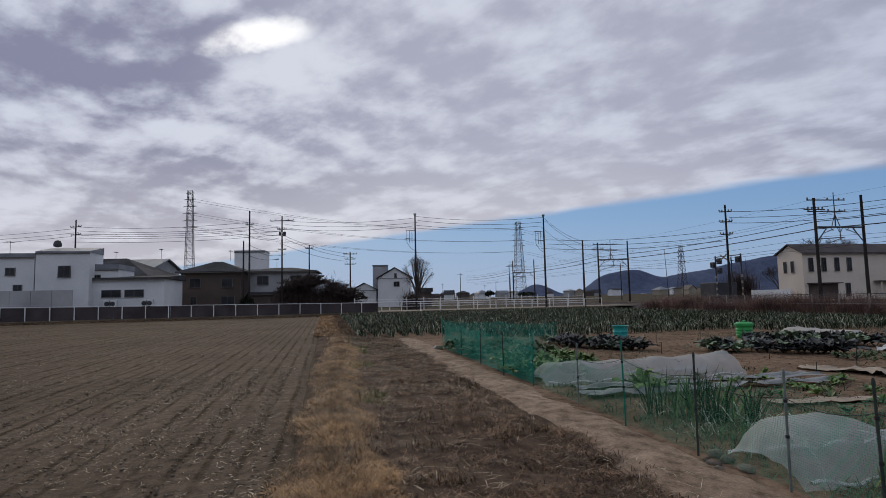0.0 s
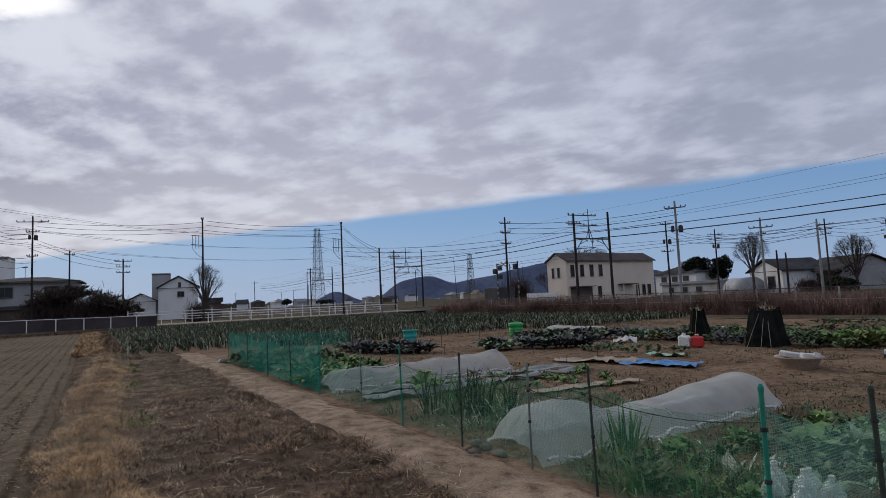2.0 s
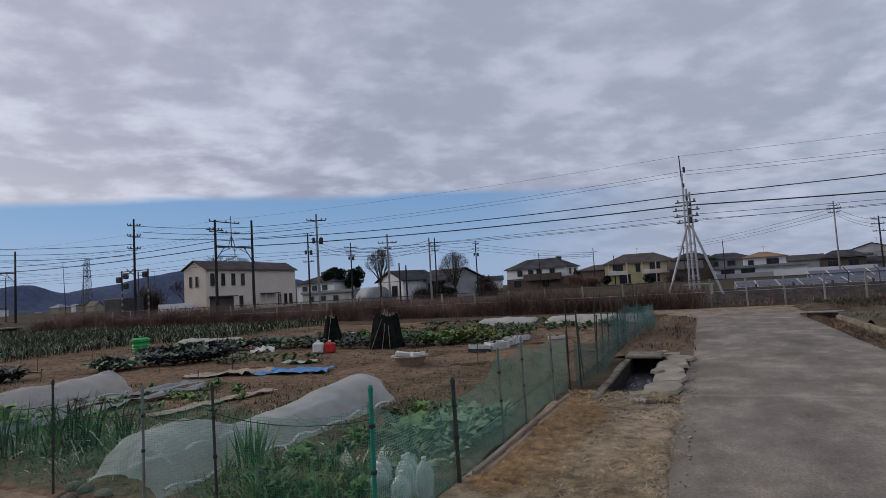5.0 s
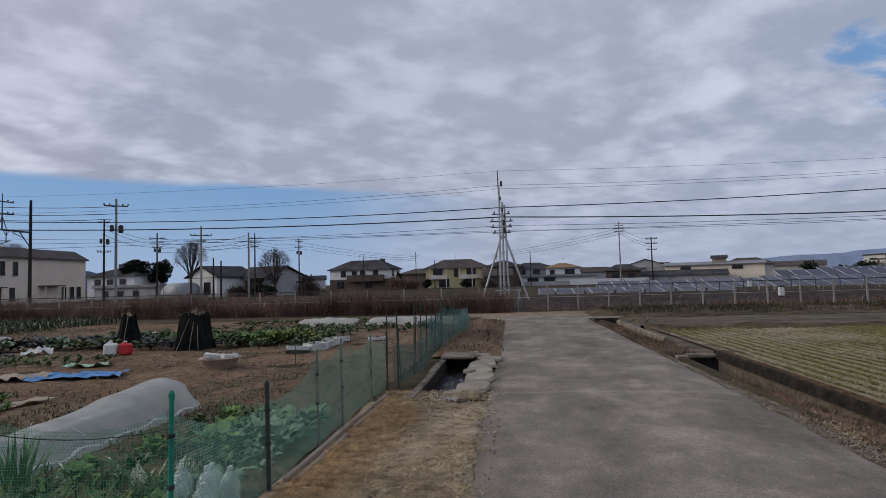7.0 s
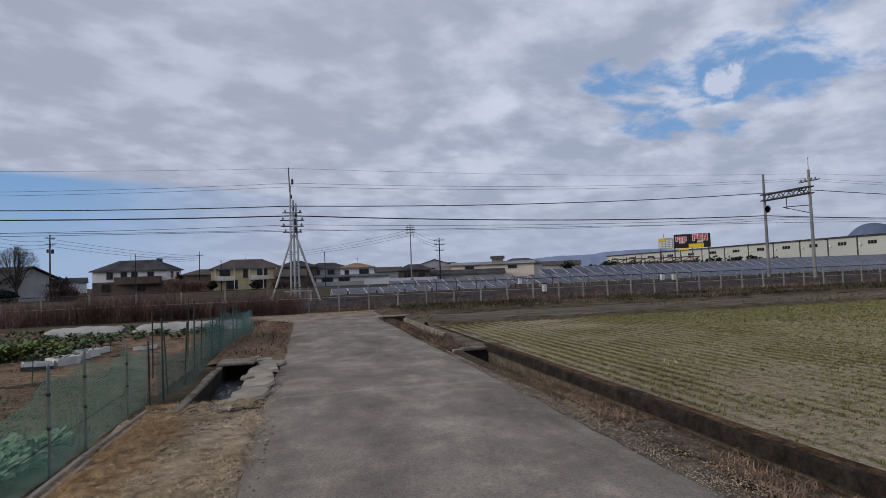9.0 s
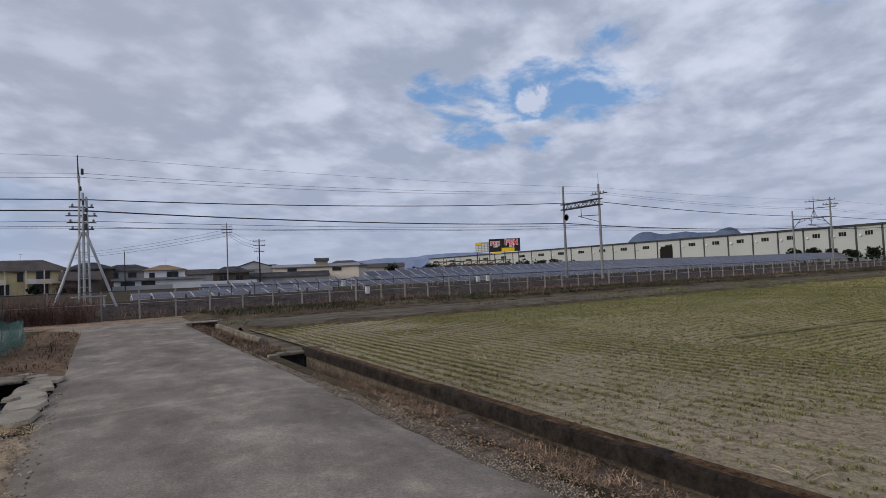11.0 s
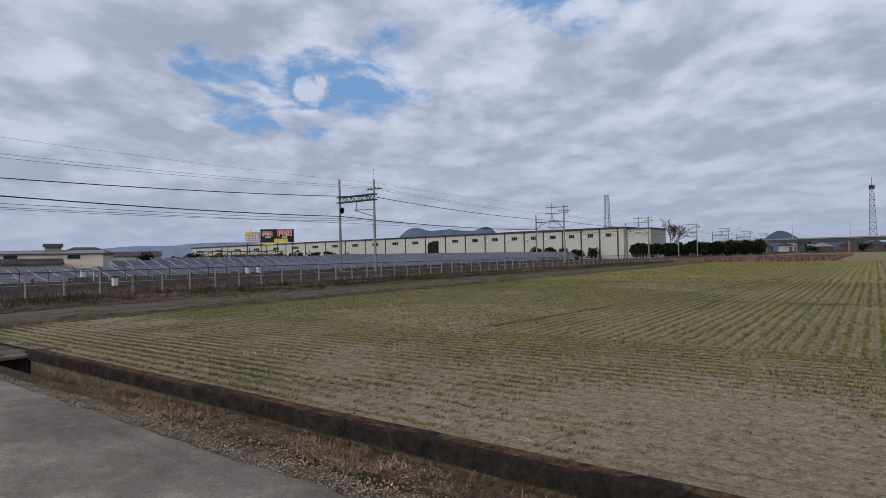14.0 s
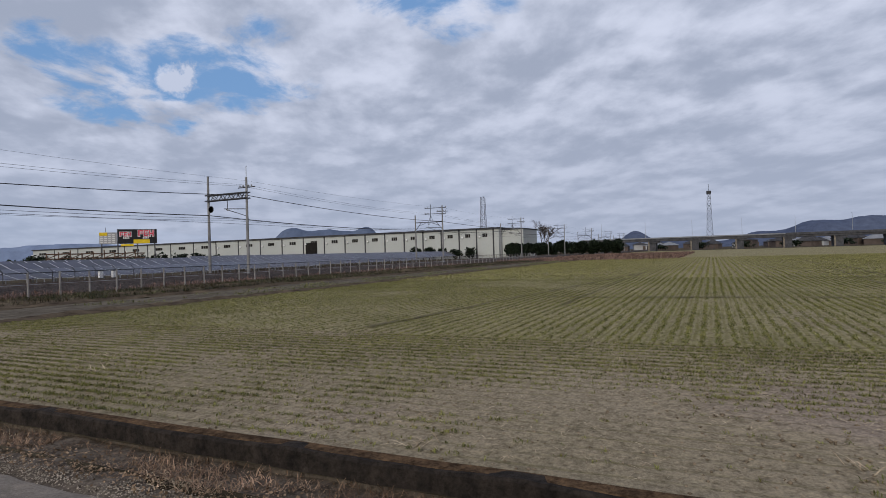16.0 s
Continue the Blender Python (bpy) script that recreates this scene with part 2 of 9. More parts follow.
def leafmat(name, c1, c2, rough=0.6, trans=0.15, k=0.35, patch=0.0):
    """Foliage and dead stalks: colour changes from leaf to leaf."""
    m, t, p = nodes(name)
    r = t.nodes.new("ShaderNodeNewGeometry").outputs["Random Per Island"]
    col = ramp(t, r, [(0.0, c1), (1.0, c2)])
    col = blend(t, "MULTIPLY", 1.0, col, ramp(t, noise_out(t, 11, 3, 0.6), [(0.32, (0.5, 0.5, 0.5)), (0.68, (1.5, 1.5, 1.5))]))
    if patch:
        col = blend(t, "MULTIPLY", 1.0, col, ramp(t, noise_out(t, patch, 5, 0.6), [(0.34, (0.45, 0.42, 0.40)), (0.50, (0.95, 0.93, 0.9)), (0.66, (1.55, 1.55, 1.5))]))
    big = noise_out(t, 0.5, 3)
    col = blend(t, "MULTIPLY", 1.0, col, ramp(t, big, [(0.3, (1 - k, 1 - k, 1 - k)), (0.7, (1 + k, 1 + k, 1 + k))]))
    t.links.new(col, p.inputs["Base Color"])
    p.inputs["Roughness"].default_value = rough
    p.inputs["Specular IOR Level"].default_value = 0.08
    return m


def seethrough(name, color, cover, cell=0.0, thread=0.2, rough=0.7):
    """Netting and fleece: threads of a fine grid in UV metres with holes between, or an even weave."""
    m, t, p = nodes(name)
    p.inputs["Roughness"].default_value = rough
    p.inputs["Specular IOR Level"].default_value = 0.15
    var = ramp(t, noise_out(t, 1.1, 3), [(0.3, tuple(c * 0.8 for c in color)), (0.7, tuple(min(1, c * 1.15) for c in color))])
    t.links.new(var, p.inputs["Base Color"])
    if cell:
        uv = t.nodes.new("ShaderNodeUVMap").outputs[0]
        s = t.nodes.new("ShaderNodeSeparateXYZ")
        t.links.new(uv, s.inputs[0])
        a = [mathn(t, "LESS_THAN", mathn(t, "FRACT", mathn(t, "DIVIDE", s.outputs[i], cell)), thread) for i in (0, 1)]
        alpha = mathn(t, "MAXIMUM", a[0], a[1])
        alpha = mathn(t, "MAXIMUM", mathn(t, "MULTIPLY", alpha, 0.9), cover)
    else:
        alpha = mathn(t, "ADD", mathn(t, "MULTIPLY", noise_out(t, 2.0, 3), 0.25), cover - 0.125)
    t.links.new(alpha, p.inputs["Alpha"])
    return m


M = {}
M["soil"] = surf("soil", (0.155, 0.106, 0.072), (0.25, 0.175, 0.12), 1, 0.5, 30, 0.8, 22, c3=(0.285, 0.215, 0.157), dist=0.03, spec=0.02, mid=6)


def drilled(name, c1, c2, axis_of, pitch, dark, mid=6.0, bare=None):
    """Sown or ploughed soil: broad patches, crumbs, and drill lines at a pitch with groove shade painted in, broken and
    wandering.
    """
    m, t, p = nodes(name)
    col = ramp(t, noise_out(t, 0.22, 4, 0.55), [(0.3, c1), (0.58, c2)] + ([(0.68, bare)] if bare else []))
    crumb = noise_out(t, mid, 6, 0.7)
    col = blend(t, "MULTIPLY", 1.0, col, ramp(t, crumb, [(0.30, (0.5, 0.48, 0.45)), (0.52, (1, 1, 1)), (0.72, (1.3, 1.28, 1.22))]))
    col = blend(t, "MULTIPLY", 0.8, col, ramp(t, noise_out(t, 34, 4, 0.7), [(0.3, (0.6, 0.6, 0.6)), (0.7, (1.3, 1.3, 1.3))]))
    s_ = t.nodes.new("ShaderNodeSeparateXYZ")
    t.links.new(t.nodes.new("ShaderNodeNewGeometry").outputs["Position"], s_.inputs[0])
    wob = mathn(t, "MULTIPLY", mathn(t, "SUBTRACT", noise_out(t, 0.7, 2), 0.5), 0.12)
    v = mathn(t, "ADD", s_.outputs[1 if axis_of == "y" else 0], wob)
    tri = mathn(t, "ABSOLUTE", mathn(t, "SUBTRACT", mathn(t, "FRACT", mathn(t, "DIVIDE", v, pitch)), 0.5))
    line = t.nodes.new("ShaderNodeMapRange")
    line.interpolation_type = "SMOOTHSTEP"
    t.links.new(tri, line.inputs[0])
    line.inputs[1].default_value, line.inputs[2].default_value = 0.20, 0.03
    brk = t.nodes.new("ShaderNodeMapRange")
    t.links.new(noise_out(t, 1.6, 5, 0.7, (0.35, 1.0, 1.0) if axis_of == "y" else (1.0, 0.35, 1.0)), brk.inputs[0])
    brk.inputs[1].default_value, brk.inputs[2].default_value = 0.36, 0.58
    # shade of the grooves, multiplied into the soil colour along each line
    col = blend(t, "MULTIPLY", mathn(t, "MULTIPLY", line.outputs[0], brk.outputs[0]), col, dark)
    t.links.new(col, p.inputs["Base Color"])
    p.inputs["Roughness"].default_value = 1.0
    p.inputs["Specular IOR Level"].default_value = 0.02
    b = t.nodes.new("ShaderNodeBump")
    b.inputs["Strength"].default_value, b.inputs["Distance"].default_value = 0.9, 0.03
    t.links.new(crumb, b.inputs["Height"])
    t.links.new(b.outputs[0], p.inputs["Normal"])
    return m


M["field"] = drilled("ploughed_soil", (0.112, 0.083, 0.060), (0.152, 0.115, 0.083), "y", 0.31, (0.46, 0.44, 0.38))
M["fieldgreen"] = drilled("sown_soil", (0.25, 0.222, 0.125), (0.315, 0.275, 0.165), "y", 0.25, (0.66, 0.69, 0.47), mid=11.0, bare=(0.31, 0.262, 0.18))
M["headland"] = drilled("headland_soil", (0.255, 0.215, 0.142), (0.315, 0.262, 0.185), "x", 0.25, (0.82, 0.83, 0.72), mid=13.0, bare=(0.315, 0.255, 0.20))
M["ground"] = surf("ground", (0.06, 0.05, 0.034), (0.10, 0.083, 0.055), 1, 0.03, 3, 0.3, 5, spec=0.02, mid=0.4)
M["path"] = surf("trodden_earth", (0.215, 0.156, 0.112), (0.36, 0.272, 0.20), 1, 1.2, 40, 0.8, 30, spec=0.02, mid=5.0)
M["verge"] = surf("dry_verge_earth", (0.26, 0.195, 0.132), (0.45, 0.352, 0.242), 1, 1.0, 35, 0.7, 25, spec=0.02, mid=7)
M["bank"] = surf("bank_earth", (0.07, 0.054, 0.040), (0.135, 0.106, 0.074), 1, 0.5, 12, 0.6, 9, spec=0.02, mid=2.2)
M["track"] = surf("trodden_track", (0.10, 0.086, 0.068), (0.165, 0.144, 0.115), 1, 0.4, 14, 0.5, 9, spec=0.02, mid=2.5, stretch=(0.35, 1.3, 1))
M["pressed"] = surf("pressed_soil", (0.15, 0.132, 0.08), (0.215, 0.188, 0.115), 1, 0.6, 14, 0.4, 9, spec=0.02, mid=3)
M["concrete"] = surf("concrete", (0.26, 0.25, 0.23), (0.36, 0.345, 0.315), 0.9, 0.8, 30, 0.35, 40)
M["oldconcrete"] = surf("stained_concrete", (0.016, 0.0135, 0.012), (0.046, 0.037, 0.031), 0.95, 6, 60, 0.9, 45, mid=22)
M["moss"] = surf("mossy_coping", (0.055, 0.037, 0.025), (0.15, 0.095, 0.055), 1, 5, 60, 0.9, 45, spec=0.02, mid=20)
M["curb"] = surf("pale_curb", (0.17, 0.145, 0.115), (0.28, 0.245, 0.20), 0.95, 1.5, 25, 0.5, 30, mid=5)
M["rail"] = surf("rail_steel", (0.12, 0.09, 0.075), (0.2, 0.16, 0.13), 0.5, 2, 30, 0.1, metal=0.7)
M["fencepost"] = surf("fence_concrete", (0.22, 0.205, 0.19), (0.34, 0.32, 0.30), 0.9, 0.5, 10, 0.1)
M["pole"] = surf("pole_concrete", (0.21, 0.21, 0.215), (0.30, 0.295, 0.29), 0.85, 0.5, 10, 0.1)
M["mastgrey"] = surf("mast_steel", (0.17, 0.17, 0.175), (0.27, 0.265, 0.26), 0.8, 0.8, 10, 0.1, grain=0.2)
M["darkpole"] = surf("weathered_pole", (0.03, 0.026, 0.025), (0.055, 0.047, 0.044), 0.95, 0.5, 10, 0.1, spec=0.03)
M["steel"] = surf("galvanised_steel", (0.34, 0.35, 0.36), (0.48, 0.49, 0.50), 0.5, 0.7, 10, 0.05, metal=0.4, grain=0.2)
M["darksteel"] = surf("painted_steel_dark", (0.045, 0.045, 0.05), (0.085, 0.085, 0.092), 0.6, 0.7, 10, 0.05)
M["wire"] = surf("cable", (0.03, 0.03, 0.035), (0.05, 0.05, 0.055), 0.7, 1, 10, 0)
M["white"] = surf("white_paint", (0.66, 0.66, 0.66), (0.78, 0.78, 0.77), 0.6, 0.4, 8, 0.05, grain=0.2)
M["wallwhite"] = surf("white_render", (0.60, 0.61, 0.62), (0.74, 0.74, 0.74), 0.85, 0.25, 6, 0.08, grain=0.2)
M["wallcream"] = surf("cream_render", (0.62, 0.535, 0.45), (0.72, 0.635, 0.54), 0.85, 0.25, 6, 0.08, grain=0.2)
M["wallyellow"] = surf("yellow_render", (0.52, 0.45, 0.24), (0.62, 0.54, 0.32), 0.85, 0.3, 6, 0.08, grain=0.2)
M["wallbrown"] = surf("brown_cladding", (0.075, 0.058, 0.05), (0.115, 0.09, 0.078), 0.8, 0.3, 8, 0.1, grain=0.2)
M["walltan"] = surf("tan_cladding", (0.25, 0.22, 0.17), (0.34, 0.30, 0.235), 0.85, 0.3, 6, 0.08, grain=0.2)
M["wallgrey"] = surf("grey_cladding", (0.29, 0.29, 0.295), (0.40, 0.40, 0.405), 0.8, 0.3, 6, 0.08, grain=0.2)
M["warehouse"] = surf("pale_cladding", (0.40, 0.415, 0.40), (0.455, 0.47, 0.45), 0.7, 0.08, 3, 0.05, grain=0.2)
M["roofdark"] = surf("dark_roof_tile", (0.04, 0.04, 0.044), (0.085, 0.085, 0.09), 0.95, 0.4, 6, 0.2, spec=0.03)
M["roofbrown"] = surf("brown_roof", (0.06, 0.05, 0.047), (0.10, 0.083, 0.078), 0.7, 0.4, 6, 0.2, grain=0.2)
M["roofgrey"] = surf("grey_roof", (0.17, 0.18, 0.20), (0.26, 0.27, 0.29), 0.6, 0.4, 6, 0.15, grain=0.2)
M["rooforange"] = surf("ochre_roof_tile", (0.21, 0.135, 0.08), (0.30, 0.20, 0.12), 0.7, 0.4, 6, 0.2)
M["glass"] = surf("window_glass", (0.012, 0.013, 0.016), (0.028, 0.03, 0.036), 0.15, 0.5, 4, 0.0, spec=0.3)
M["frame"] = surf("window_frame", (0.10, 0.09, 0.085), (0.16, 0.15, 0.14), 0.5, 1, 10, 0)
M["solar"] = surf("solar_cell", (0.026, 0.028, 0.050), (0.044, 0.047, 0.078), 0.34, 0.4, 6, 0.0, spec=0.16, vary=0.35)
M["solarframe"] = surf("panel_frame", (0.50, 0.50, 0.52), (0.62, 0.62, 0.64), 0.45, 1, 10, 0)
M["bark"] = surf("bark", (0.05, 0.04, 0.035), (0.10, 0.08, 0.07), 0.95, 2, 20, 0.4)
M["wood"] = surf("weathered_board", (0.22, 0.18, 0.15), (0.34, 0.29, 0.24), 0.9, 2, 30, 0.4, stretch=(4, 1, 4), vary=0.15)
M["stone"] = surf("broken_concrete", (0.24, 0.21, 0.165), (0.38, 0.335, 0.27), 0.9, 2, 30, 0.5, vary=0.15)
M["postgreen"] = surf("green_plastic_pole", (0.02, 0.16, 0.11), (0.03, 0.24, 0.17), 0.45, 3, 20, 0.1)
M["postdark"] = surf("dark_pole", (0.035, 0.045, 0.04), (0.06, 0.07, 0.06), 0.6, 3, 20, 0.1)
M["postgrey"] = surf("grey_pipe", (0.13, 0.16, 0.15), (0.2, 0.23, 0.21), 0.5, 3, 20, 0.1, metal=0.2)
M["cord"] = surf("dark_cord", (0.03, 0.03, 0.03), (0.05, 0.05, 0.05), 0.8, 3, 20, 0)
M["net"] = seethrough("green_net", (0.016, 0.28, 0.20), 0.13, 0.019, 0.15)
M["netgrey"] = seethrough("faded_green_net", (0.18, 0.38, 0.29), 0.22, 0.019, 0.16)
M["fleece"] = seethrough("row_cover_mesh", (0.66, 0.70, 0.68), 0.37)
M["netdull"] = seethrough("dull_old_net", (0.085, 0.17, 0.15), 0.28, 0.019, 0.15)
M["muddy"] = surf("muddy_concrete", (0.10, 0.082, 0.066), (0.18, 0.15, 0.122), 1, 4, 50, 0.6, spec=0.03, mid=18)
M["fleecewhite"] = seethrough("white_fleece", (0.44, 0.425, 0.395), 0.82)
M["netlight"] = seethrough("fine_green_net", (0.075, 0.27, 0.165), 0.07, 0.019, 0.11)
M["turf"] = surf("dead_turf", (0.062, 0.041, 0.030), (0.135, 0.095, 0.068), 1, 0.9, 35, 0.7, 25, spec=0.02, mid=5)
M["teal"] = surf("teal_plastic", (0.012, 0.26, 0.24), (0.02, 0.36, 0.33), 0.45, 2, 15, 0.05, spec=0.4)
M["green"] = surf("green_plastic", (0.015, 0.24, 0.05), (0.03, 0.34, 0.08), 0.45, 2, 15, 0.05, spec=0.4)
M["red"] = surf("red_plastic", (0.42, 0.02, 0.02), (0.55, 0.035, 0.03), 0.45, 2, 15, 0.05, spec=0.4)
M["whiteplastic"] = surf("white_plastic", (0.62, 0.62, 0.60), (0.76, 0.76, 0.74), 0.5, 3, 20, 0.05)
M["styro"] = surf("foam_box", (0.46, 0.46, 0.44), (0.68, 0.68, 0.66), 0.8, 3, 30, 0.1)
M["basin"] = surf("faded_basin", (0.34, 0.27, 0.22), (0.44, 0.36, 0.30), 0.6, 3, 20, 0.05)
M["bluetarp"] = surf("blue_sheet", (0.05, 0.18, 0.42), (0.14, 0.30, 0.55), 0.5, 2, 14, 0.3)
M["palegreen"] = surf("pale_green_sheet", (0.30, 0.45, 0.32), (0.42, 0.58, 0.42), 0.6, 2, 14, 0.3)
M["tansheet"] = surf("tan_sheet", (0.30, 0.245, 0.185), (0.42, 0.35, 0.27), 0.8, 2, 14, 0.4)
M["blacktarp"] = surf("black_mesh_sheet", (0.008, 0.009, 0.008), (0.02, 0.022, 0.02), 1, 2, 25, 0.6, spec=0.02)
M["mulch"] = surf("plastic_mulch", (0.14, 0.15, 0.145), (0.25, 0.265, 0.255), 0.35, 2, 14, 0.4)
# horizon hills: distance haze is put into these colours, paler farther off
M["hill"] = surf("hazed_wooded_hill", (0.075, 0.094, 0.150), (0.108, 0.130, 0.19), 1.0, 0.01, 0.06, 0.0, spec=0.0)
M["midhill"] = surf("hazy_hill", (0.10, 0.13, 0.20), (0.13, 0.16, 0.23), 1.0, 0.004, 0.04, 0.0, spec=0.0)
M["farhill"] = surf("hazed_mountain", (0.17, 0.22, 0.33), (0.24, 0.29, 0.40), 1.0, 0.002, 0.02, 0.0, spec=0.0)
M["black"] = surf("painted_dark_opening", (0.012, 0.011, 0.01), (0.025, 0.022, 0.02), 0.9, 2, 20, 0)
M["signblack"] = surf("sign_black", (0.02, 0.02, 0.022), (0.03, 0.03, 0.032), 0.5, 1, 10, 0)
M["signred"] = surf("sign_red", (0.55, 0.04, 0.08), (0.65, 0.06, 0.11), 0.5, 1, 10, 0)
M["signyellow"] = surf("sign_yellow", (0.70, 0.48, 0.02), (0.78, 0.56, 0.04), 0.5, 1, 10, 0)
L_LEEK = leafmat("leek_leaf", (0.019, 0.028, 0.016), (0.060, 0.076, 0.044))
L_ONION = leafmat("onion_leaf", (0.05, 0.10, 0.04), (0.15, 0.23, 0.095))
L_STEM = leafmat("leek_stem", (0.30, 0.33, 0.22), (0.45, 0.46, 0.34))
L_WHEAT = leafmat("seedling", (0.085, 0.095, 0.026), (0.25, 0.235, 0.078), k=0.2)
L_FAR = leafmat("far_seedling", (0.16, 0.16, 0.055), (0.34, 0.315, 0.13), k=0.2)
L_GREEN = leafmat("bright_leaf", (0.065, 0.13, 0.04), (0.19, 0.285, 0.105))
L_DARK = leafmat("dark_leaf", (0.046, 0.07, 0.036), (0.145, 0.18, 0.095))
L_CABB = leafmat("brassica_leaf", (0.018, 0.024, 0.022), (0.15, 0.155, 0.15))
L_BLUE = leafmat("cabbage_leaf", (0.11, 0.17, 0.10), (0.28, 0.35, 0.235))
L_YEL = leafmat("yellowing_leaf", (0.10, 0.125, 0.035), (0.25, 0.27, 0.10))
L_PALE = leafmat("pale_leaf", (0.32, 0.34, 0.24), (0.55, 0.55, 0.46))
L_DEAD = leafmat("dead_grass", (0.05, 0.030, 0.018), (0.225, 0.142, 0.082))
L_STRAW = leafmat("straw", (0.17, 0.092, 0.040), (0.385, 0.232, 0.108), patch=2.6)
L_PSTRAW = leafmat("pale_straw", (0.30, 0.225, 0.14), (0.50, 0.41, 0.28))
L_TAN = leafmat("tan_dry_grass", (0.33, 0.238, 0.135), (0.60, 0.465, 0.29))
L_REED = leafmat("dead_reed", (0.085, 0.054, 0.048), (0.275, 0.180, 0.150), patch=0.9)
L_TREE = leafmat("evergreen_leaf", (0.008, 0.014, 0.009), (0.026, 0.036, 0.020))
L_GRASS = leafmat("winter_grass", (0.085, 0.10, 0.035), (0.20, 0.19, 0.08))


# ---- building blocks ----
def mesh_ob(name, verts, faces, material, parent=None, smooth=False, label=""):
    me = bpy.data.meshes.new(name)
    me.from_pydata([tuple(v) for v in verts], [], [tuple(f) for f in faces])
    if smooth:
        me.polygons.foreach_set("use_smooth", [True] * len(me.polygons))
    me.materials.append(M[material] if isinstance(material, str) else material)
    ob = new(name, me)
    if parent:
        ob.parent = parent
    if label:
        ob["label"] = label
    return ob


def part(name, bm, material, parent=None, label="", smooth=False):
    me = bpy.data.meshes.new(name)
    bm.to_mesh(me)
    bm.free()
    if smooth:
        me.polygons.foreach_set("use_smooth", [True] * len(me.polygons))
    me.materials.append(M[material] if isinstance(material, str) else material)
    ob = new(name, me)
    if parent:
        ob.parent = parent
    if label:
        ob["label"] = label
    return ob


def thing(name, label, category, group="", at=None, kind=""):
    e = new(name)
    e.empty_display_size = 0.2
    if at is not None:
        e.matrix_basis = at
    return tagged(e, label, category, group, kind)


def box(bm, x0, x1, y0, y1, z0, z1, m=None, bevel=0.0):
    r = bmesh.ops.create_cube(bm, size=1)
    vs = r["verts"]
    for v in vs:
        v.co = Vector(((x0 + x1) / 2 + v.co.x * (x1 - x0), (y0 + y1) / 2 + v.co.y * (y1 - y0), (z0 + z1) / 2 + v.co.z * (z1 - z0)))
    if bevel:
        es = list({e for v in vs for e in v.link_edges})
        vs = list({v for f in bmesh.ops.bevel(bm, geom=es, offset=bevel, segments=1, affect="EDGES")["faces"] for v in f.verts} | {v for v in vs if v.is_valid})
    if m is not None:
        for v in vs:
            v.co = m @ v.co
    return vs


def boxed(*dims, **kw):
    bm = bmesh.new()
    box(bm, *dims, **kw)
    return bm


def tube(bm, a, b, r0, r1=None, n=8):
    a, b = Vector(a), Vector(b)
    r1 = r0 if r1 is None else r1
    q = (b - a).to_track_quat("Z", "Y").to_matrix()
    ring = []
    for p, r in ((a, r0), (b, r1)):
        ring.append([bm.verts.new(p + q @ Vector((r * math.cos(2 * math.pi * i / n), r * math.sin(2 * math.pi * i / n), 0))) for i in range(n)])
    for i in range(n):
        bm.faces.new((ring[0][i], ring[0][(i + 1) % n], ring[1][(i + 1) % n], ring[1][i]))
    bm.faces.new(ring[0][::-1]), bm.faces.new(ring[1])
    return bm


def tubes(segs, n=6):
    bm = bmesh.new()
    for s in segs:
        tube(bm, *s, n=n)
    return bm


def polytube(pts, r, n=5):
    """One bent tube along a line of points."""
    bm, prev = bmesh.new(), None
    pts = [Vector(p) for p in pts]
    for i, p in enumerate(pts):
        d = (pts[min(i + 1, len(pts) - 1)] - pts[max(i - 1, 0)]).normalized()
        u = d.orthogonal().normalized() if abs(d.z) > 0.95 else d.cross(Vector((0, 0, 1))).normalized()
        v = d.cross(u)
        ring = [bm.verts.new(p + (u * math.cos(2 * math.pi * k / n) + v * math.sin(2 * math.pi * k / n)) * r) for k in range(n)]
        if prev:
            for k in range(n):
                bm.faces.new((prev[k], prev[(k + 1) % n], ring[(k + 1) % n], ring[k]))
        prev = ring
    return bm


def lathe(profile, n=20, m=None):
    """A solid of revolution about z from (radius, height) pairs."""
    bm = bmesh.new()
    rings = [[bm.verts.new((r * math.cos(2 * math.pi * i / n), r * math.sin(2 * math.pi * i / n), z)) for i in range(n)] for r, z in profile]
    for a, b in zip(rings, rings[1:]):
        for i in range(n):
            bm.faces.new((a[i], a[(i + 1) % n], b[(i + 1) % n], b[i]))
    bm.faces.new(rings[0][::-1]), bm.faces.new(rings[-1])
    if m is not None:
        bmesh.ops.transform(bm, matrix=m, verts=bm.verts)
    return bm


def fast_mesh(name, verts, tris, material, parent=None, smooth=False):
    verts, tris = np.asarray(verts, np.float32), np.asarray(tris, np.int32)
    me = bpy.data.meshes.new(name)
    me.vertices.add(len(verts))
    me.vertices.foreach_set("co", verts.ravel())
    k = tris.shape[1]
    me.loops.add(tris.size)
    me.loops.foreach_set("vertex_index", tris.ravel())
    me.polygons.add(len(tris))
    me.polygons.foreach_set("loop_start", np.arange(len(tris), dtype=np.int32) * k)
    me.update(calc_edges=True)
    me.validate()
    if smooth:
        me.polygons.foreach_set("use_smooth", [True] * len(me.polygons))
    me.materials.append(M[material] if isinstance(material, str) else material)
    ob = new(name, me)
    if parent:
        ob.parent = parent
    return ob


